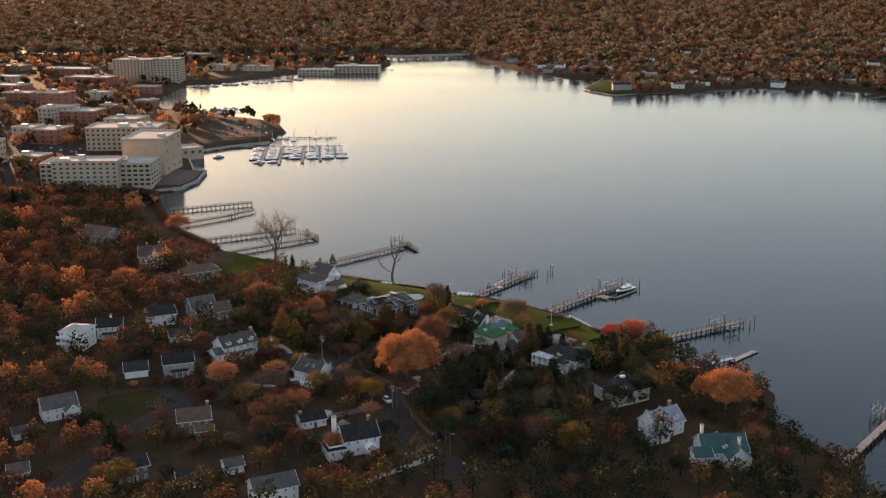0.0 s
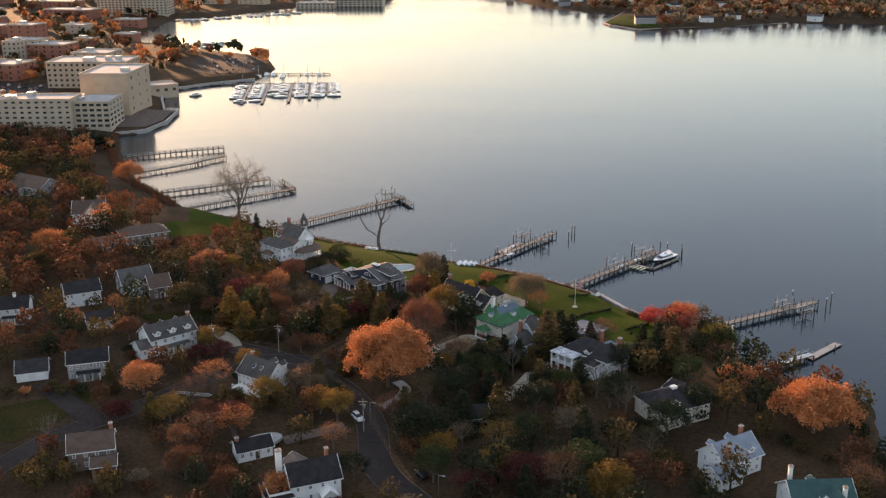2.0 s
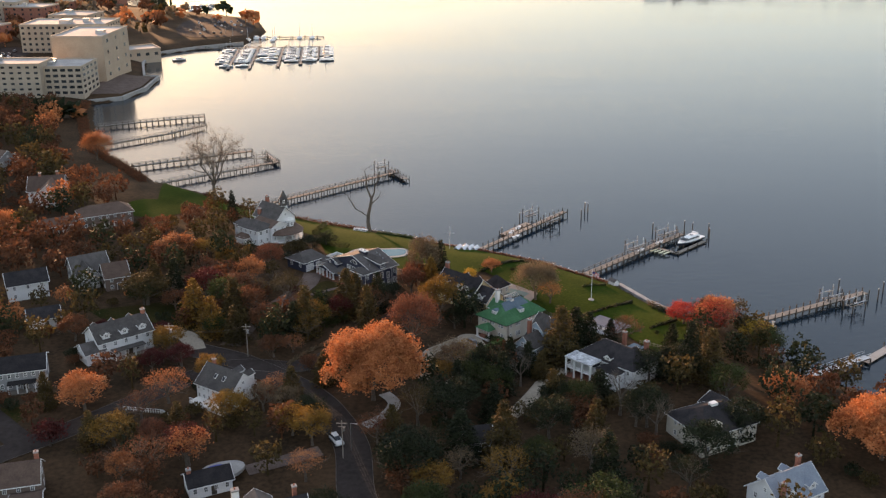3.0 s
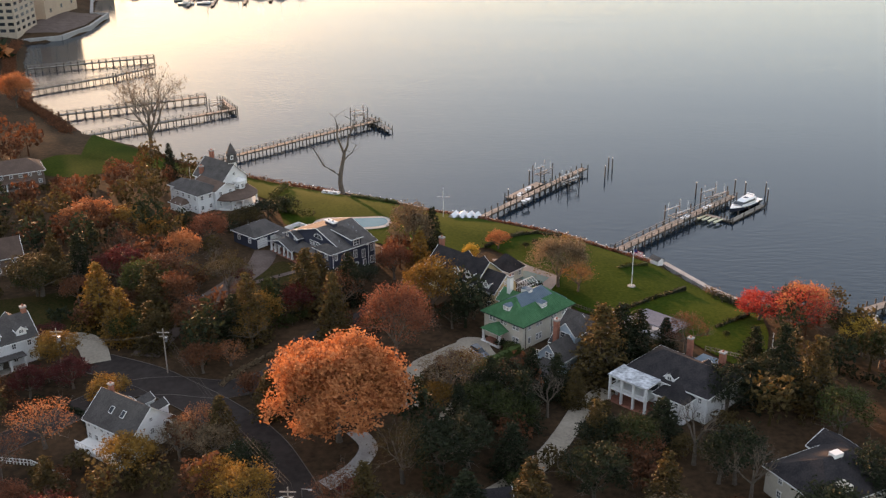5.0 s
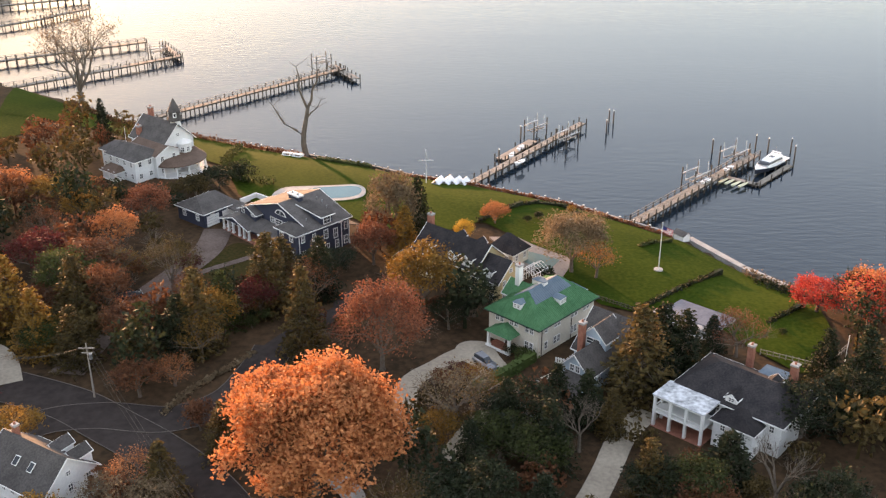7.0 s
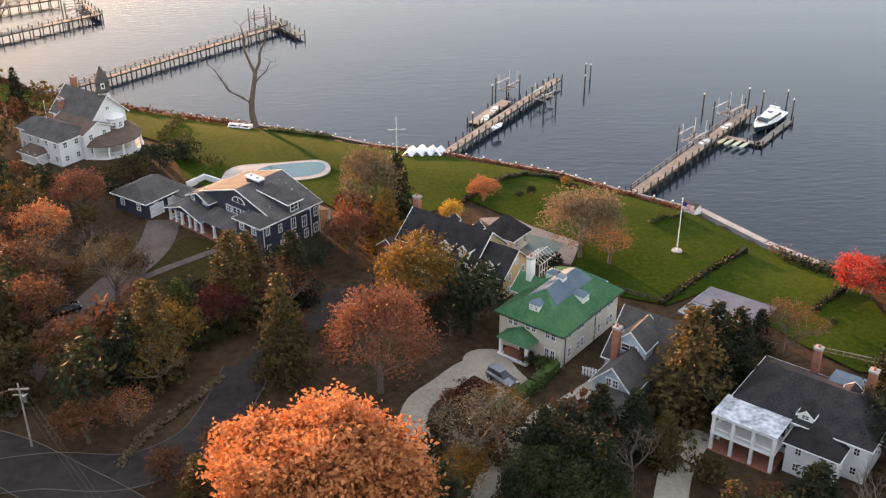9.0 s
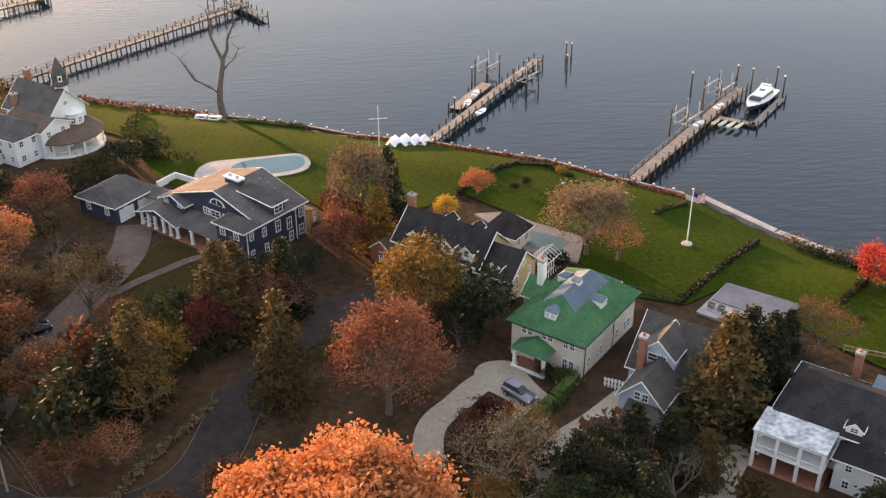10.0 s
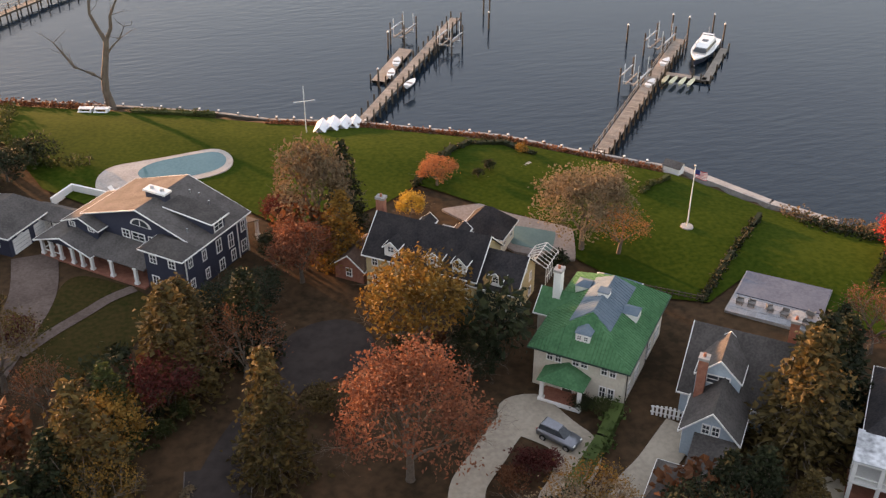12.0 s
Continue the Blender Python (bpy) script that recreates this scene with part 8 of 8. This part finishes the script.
# small boathouse at the quay
bx = thing("boathouse", pose(49.3, 344.2, 1.68, 0, 0, -53.4) @ grown(1.12, 1.13), "small white dock box with a grey roof on the quay", "hut")
part("wall", body_mesh(1.9, 1.4, 1.2, 0.5), WHITE, bx)
part("roof", roof_gable(1.9, 1.4, 1.2, 0.5, 0.15, 0.08), SHINGLE_GREY, bx)
gt = thing("garden_gate", pose(41.9, 351, 1.57, 0, 0, -35.5) @ grown(1.05, 1.2), "dark metal gate at the pier's landward end", "gate")
for s in (-0.9, 0, 0.9):
    part("post", boxm(s - 0.05, s + 0.05, -0.05, 0.05, 0, 1.3), WOOD_DARK, gt)
for z in (0.4, 0.8, 1.2):
    part("rail", boxm(-0.9, 0.9, -0.03, 0.03, z, z + 0.06), WOOD_DARK, gt)
# covered white boats and racks by the sea wall
CANVAS = mat("white_canvas", (0.74, 0.75, 0.76), (0.62, 0.63, 0.64), 0.7, 0.8, 0.2)
for x, y, a, s in ((9.2, 368.2, -22.7, 1.0), (10.9, 368.8, -20.7, 1.1), (12.5, 369.1, -26.8, 1.0), (14, 369.1, -22.8, 0.9)):
    c_ = thing("covered_boat", pose(x, y, gz(x, y), 0, 0, a + 90) @ grown(1, 1), "small boat under a white canvas cover on the lawn", "boat", "covered boats on the lawn")
    part("cover", roof_gable(3.0 * s, 1.5 * s, 0.55, 0.75, 0.1, 0.06), CANVAS, c_)
    part("hull", hull_mesh(2.9 * s, 1.4 * s, 0.6), GEL, c_)
for x, y in ((-20.7, 384.2), (-18.6, 383.5)):
    c_ = thing("picnic_table", pose(x, y, gz(x, y), 0, 0, -20) @ grown(1, 1), "white picnic table beside the bank", "table")
    part("top", boxm(-1.0, 1.0, -0.45, 0.45, 0.7, 0.78), WHITE, c_)
    for s in (-0.8, 0.8):
        part("bench", boxm(-1.0, 1.0, s - 0.15, s + 0.15, 0.4, 0.47), WHITE, c_)
        part("leg", boxm(s - 0.06, s + 0.06, -0.8, 0.8, 0, 0.7), WHITE, c_)
# stepping stones across the garden
st = thing("stepping_stones", pose(0, 0, 0), "curving row of pale stepping stones in the grass", "stepping stones")
for k, (x, y) in enumerate(curve_line([(20.4, 346), (22.9, 347), (24.7, 346.2), (26.5, 345.8), (28.8, 347.1), (31.6, 349.3)], 5)):
    o = part("stone", boxm(-0.35, 0.35, -0.22, 0.22, 0, 0.09), CONCRETE, st)
    o.matrix_local = pose(x, y, gz(x, y) + 0.04, 0, 0, 40 + k * 7)
# terrace furniture
WICKER = mat("grey_wicker", (0.16, 0.15, 0.14), (0.22, 0.21, 0.20), 0.8, 3.0, 0.3)
for x, y, a in ((39.5, 313.2, 46), (40.4, 312.5, 46), (42.5, 310.0, -53), (44.9, 309.2, 126), (43.4, 307.9, 17), (41.6, 311.2, 66)):
    c_ = thing("armchair", pose(x, y, 4.22, 0, 0, a) @ grown(0.95, 0.95), "grey wicker armchair on the terrace", "chair", "chairs on the terrace")
    part("seat", boxm(-0.35, 0.35, -0.35, 0.35, 0.22, 0.40), WICKER, c_)
    part("backrest", boxm(-0.35, 0.35, 0.27, 0.37, 0.4, 0.85), WICKER, c_)
    for s in (-1, 1):
        part("armrest", boxm(s * 0.36 - 0.06, s * 0.36 + 0.06, -0.35, 0.35, 0.4, 0.6), WICKER, c_)
        for q in (-0.3, 0.3):
            part("leg", boxm(s * 0.3 - 0.04, s * 0.3 + 0.04, q - 0.04, q + 0.04, 0, 0.22), WICKER, c_)
fb = thing("fire_bowl", pose(43.7, 309.3, 4.21) @ grown(0.99, 1.15), "round stone fire bowl on the terrace", "fire bowl")
bm = bmesh.new()
tube(bm, [(0, 0, 0), (0, 0, 0.4), (0, 0, 0.42)], [0.5, 0.7, 0.5], 18)
part("bowl", bm, CONCRETE, fb)
for x, y in ((-18, 355.1), (-17.1, 354.3), (-18.4, 353.8)):
    c_ = thing("sun_lounger", pose(x, y, 4.07, 0, 0, 40) @ grown(0.98, 0.98), "white sun lounger beside the pool", "lounger", "loungers at the pool")
    part("seat", boxm(-0.3, 0.3, -0.9, 0.4, 0.25, 0.33), WHITE, c_)
    b2 = part("backrest", boxm(-0.3, 0.3, 0, 0.7, 0, 0.06), WHITE, c_)
    b2.matrix_local = pose(0, 0.4, 0.3, 40, 0, 0)
    for s in (-0.25, 0.25):
        for q in (-0.8, 0.3):
            part("leg", boxm(s - 0.03, s + 0.03, q - 0.03, q + 0.03, 0, 0.25), WHITE, c_)
# fences
def fence(line, h, label, material=WHITE, gap=0.5):
    f_ = thing("fence", pose(0, 0, 0), label, "fence")
    for (x0, y0), (x1, y1) in zip(line, line[1:]):
        L, a = math.hypot(x1 - x0, y1 - y0), math.degrees(math.atan2(y1 - y0, x1 - x0))
        z = (gz(x0, y0) + gz(x1, y1)) / 2
        for q in (0.3, h - 0.15):
            o = part("rail", boxm(0, L, -0.03, 0.03, q, q + 0.08), material, f_)
            o.matrix_local = pose(x0, y0, z, 0, 0, a)
        for k in range(int(L / gap) + 1):
            o = part("picket", boxm(-0.06, 0.06, -0.04, 0.04, -0.3, h), material, f_)
            o.matrix_local = pose(x0, y0, z, 0, 0, a) @ pose(k * gap, 0, 0)
    return f_


fence([(-51.2, 270.5), (-43.5, 269.5), (-37.4, 266.1)], 0.9, "white picket fence behind a garden")
fence([(-21.5, 276.4), (-17.8, 273.7)], 0.8, "white picket fence by the street")
fence([(50.4, 303.4), (57.1, 299.6), (62.2, 304.8)], 0.9, "low white fence at the lawn's edge", WOOD_GREY, 0.8)
fence([(36.4, 314.9), (32.7, 317.8), (29.5, 320.3)], 0.8, "dark railing beside the lawn", WOOD_DARK, 0.6)

slab("pool_cover", [(43.35, 318.0), (49.55, 312.35), (46.2, 308.95), (40.1, 314.8)], 4.16, 4.3, mat("grey_blue_cover", (0.085, 0.095, 0.125), (0.13, 0.14, 0.17), 0.7, 0.4, 0.1), "grey-blue winter pool cover on the bluestone terrace", "pool cover")
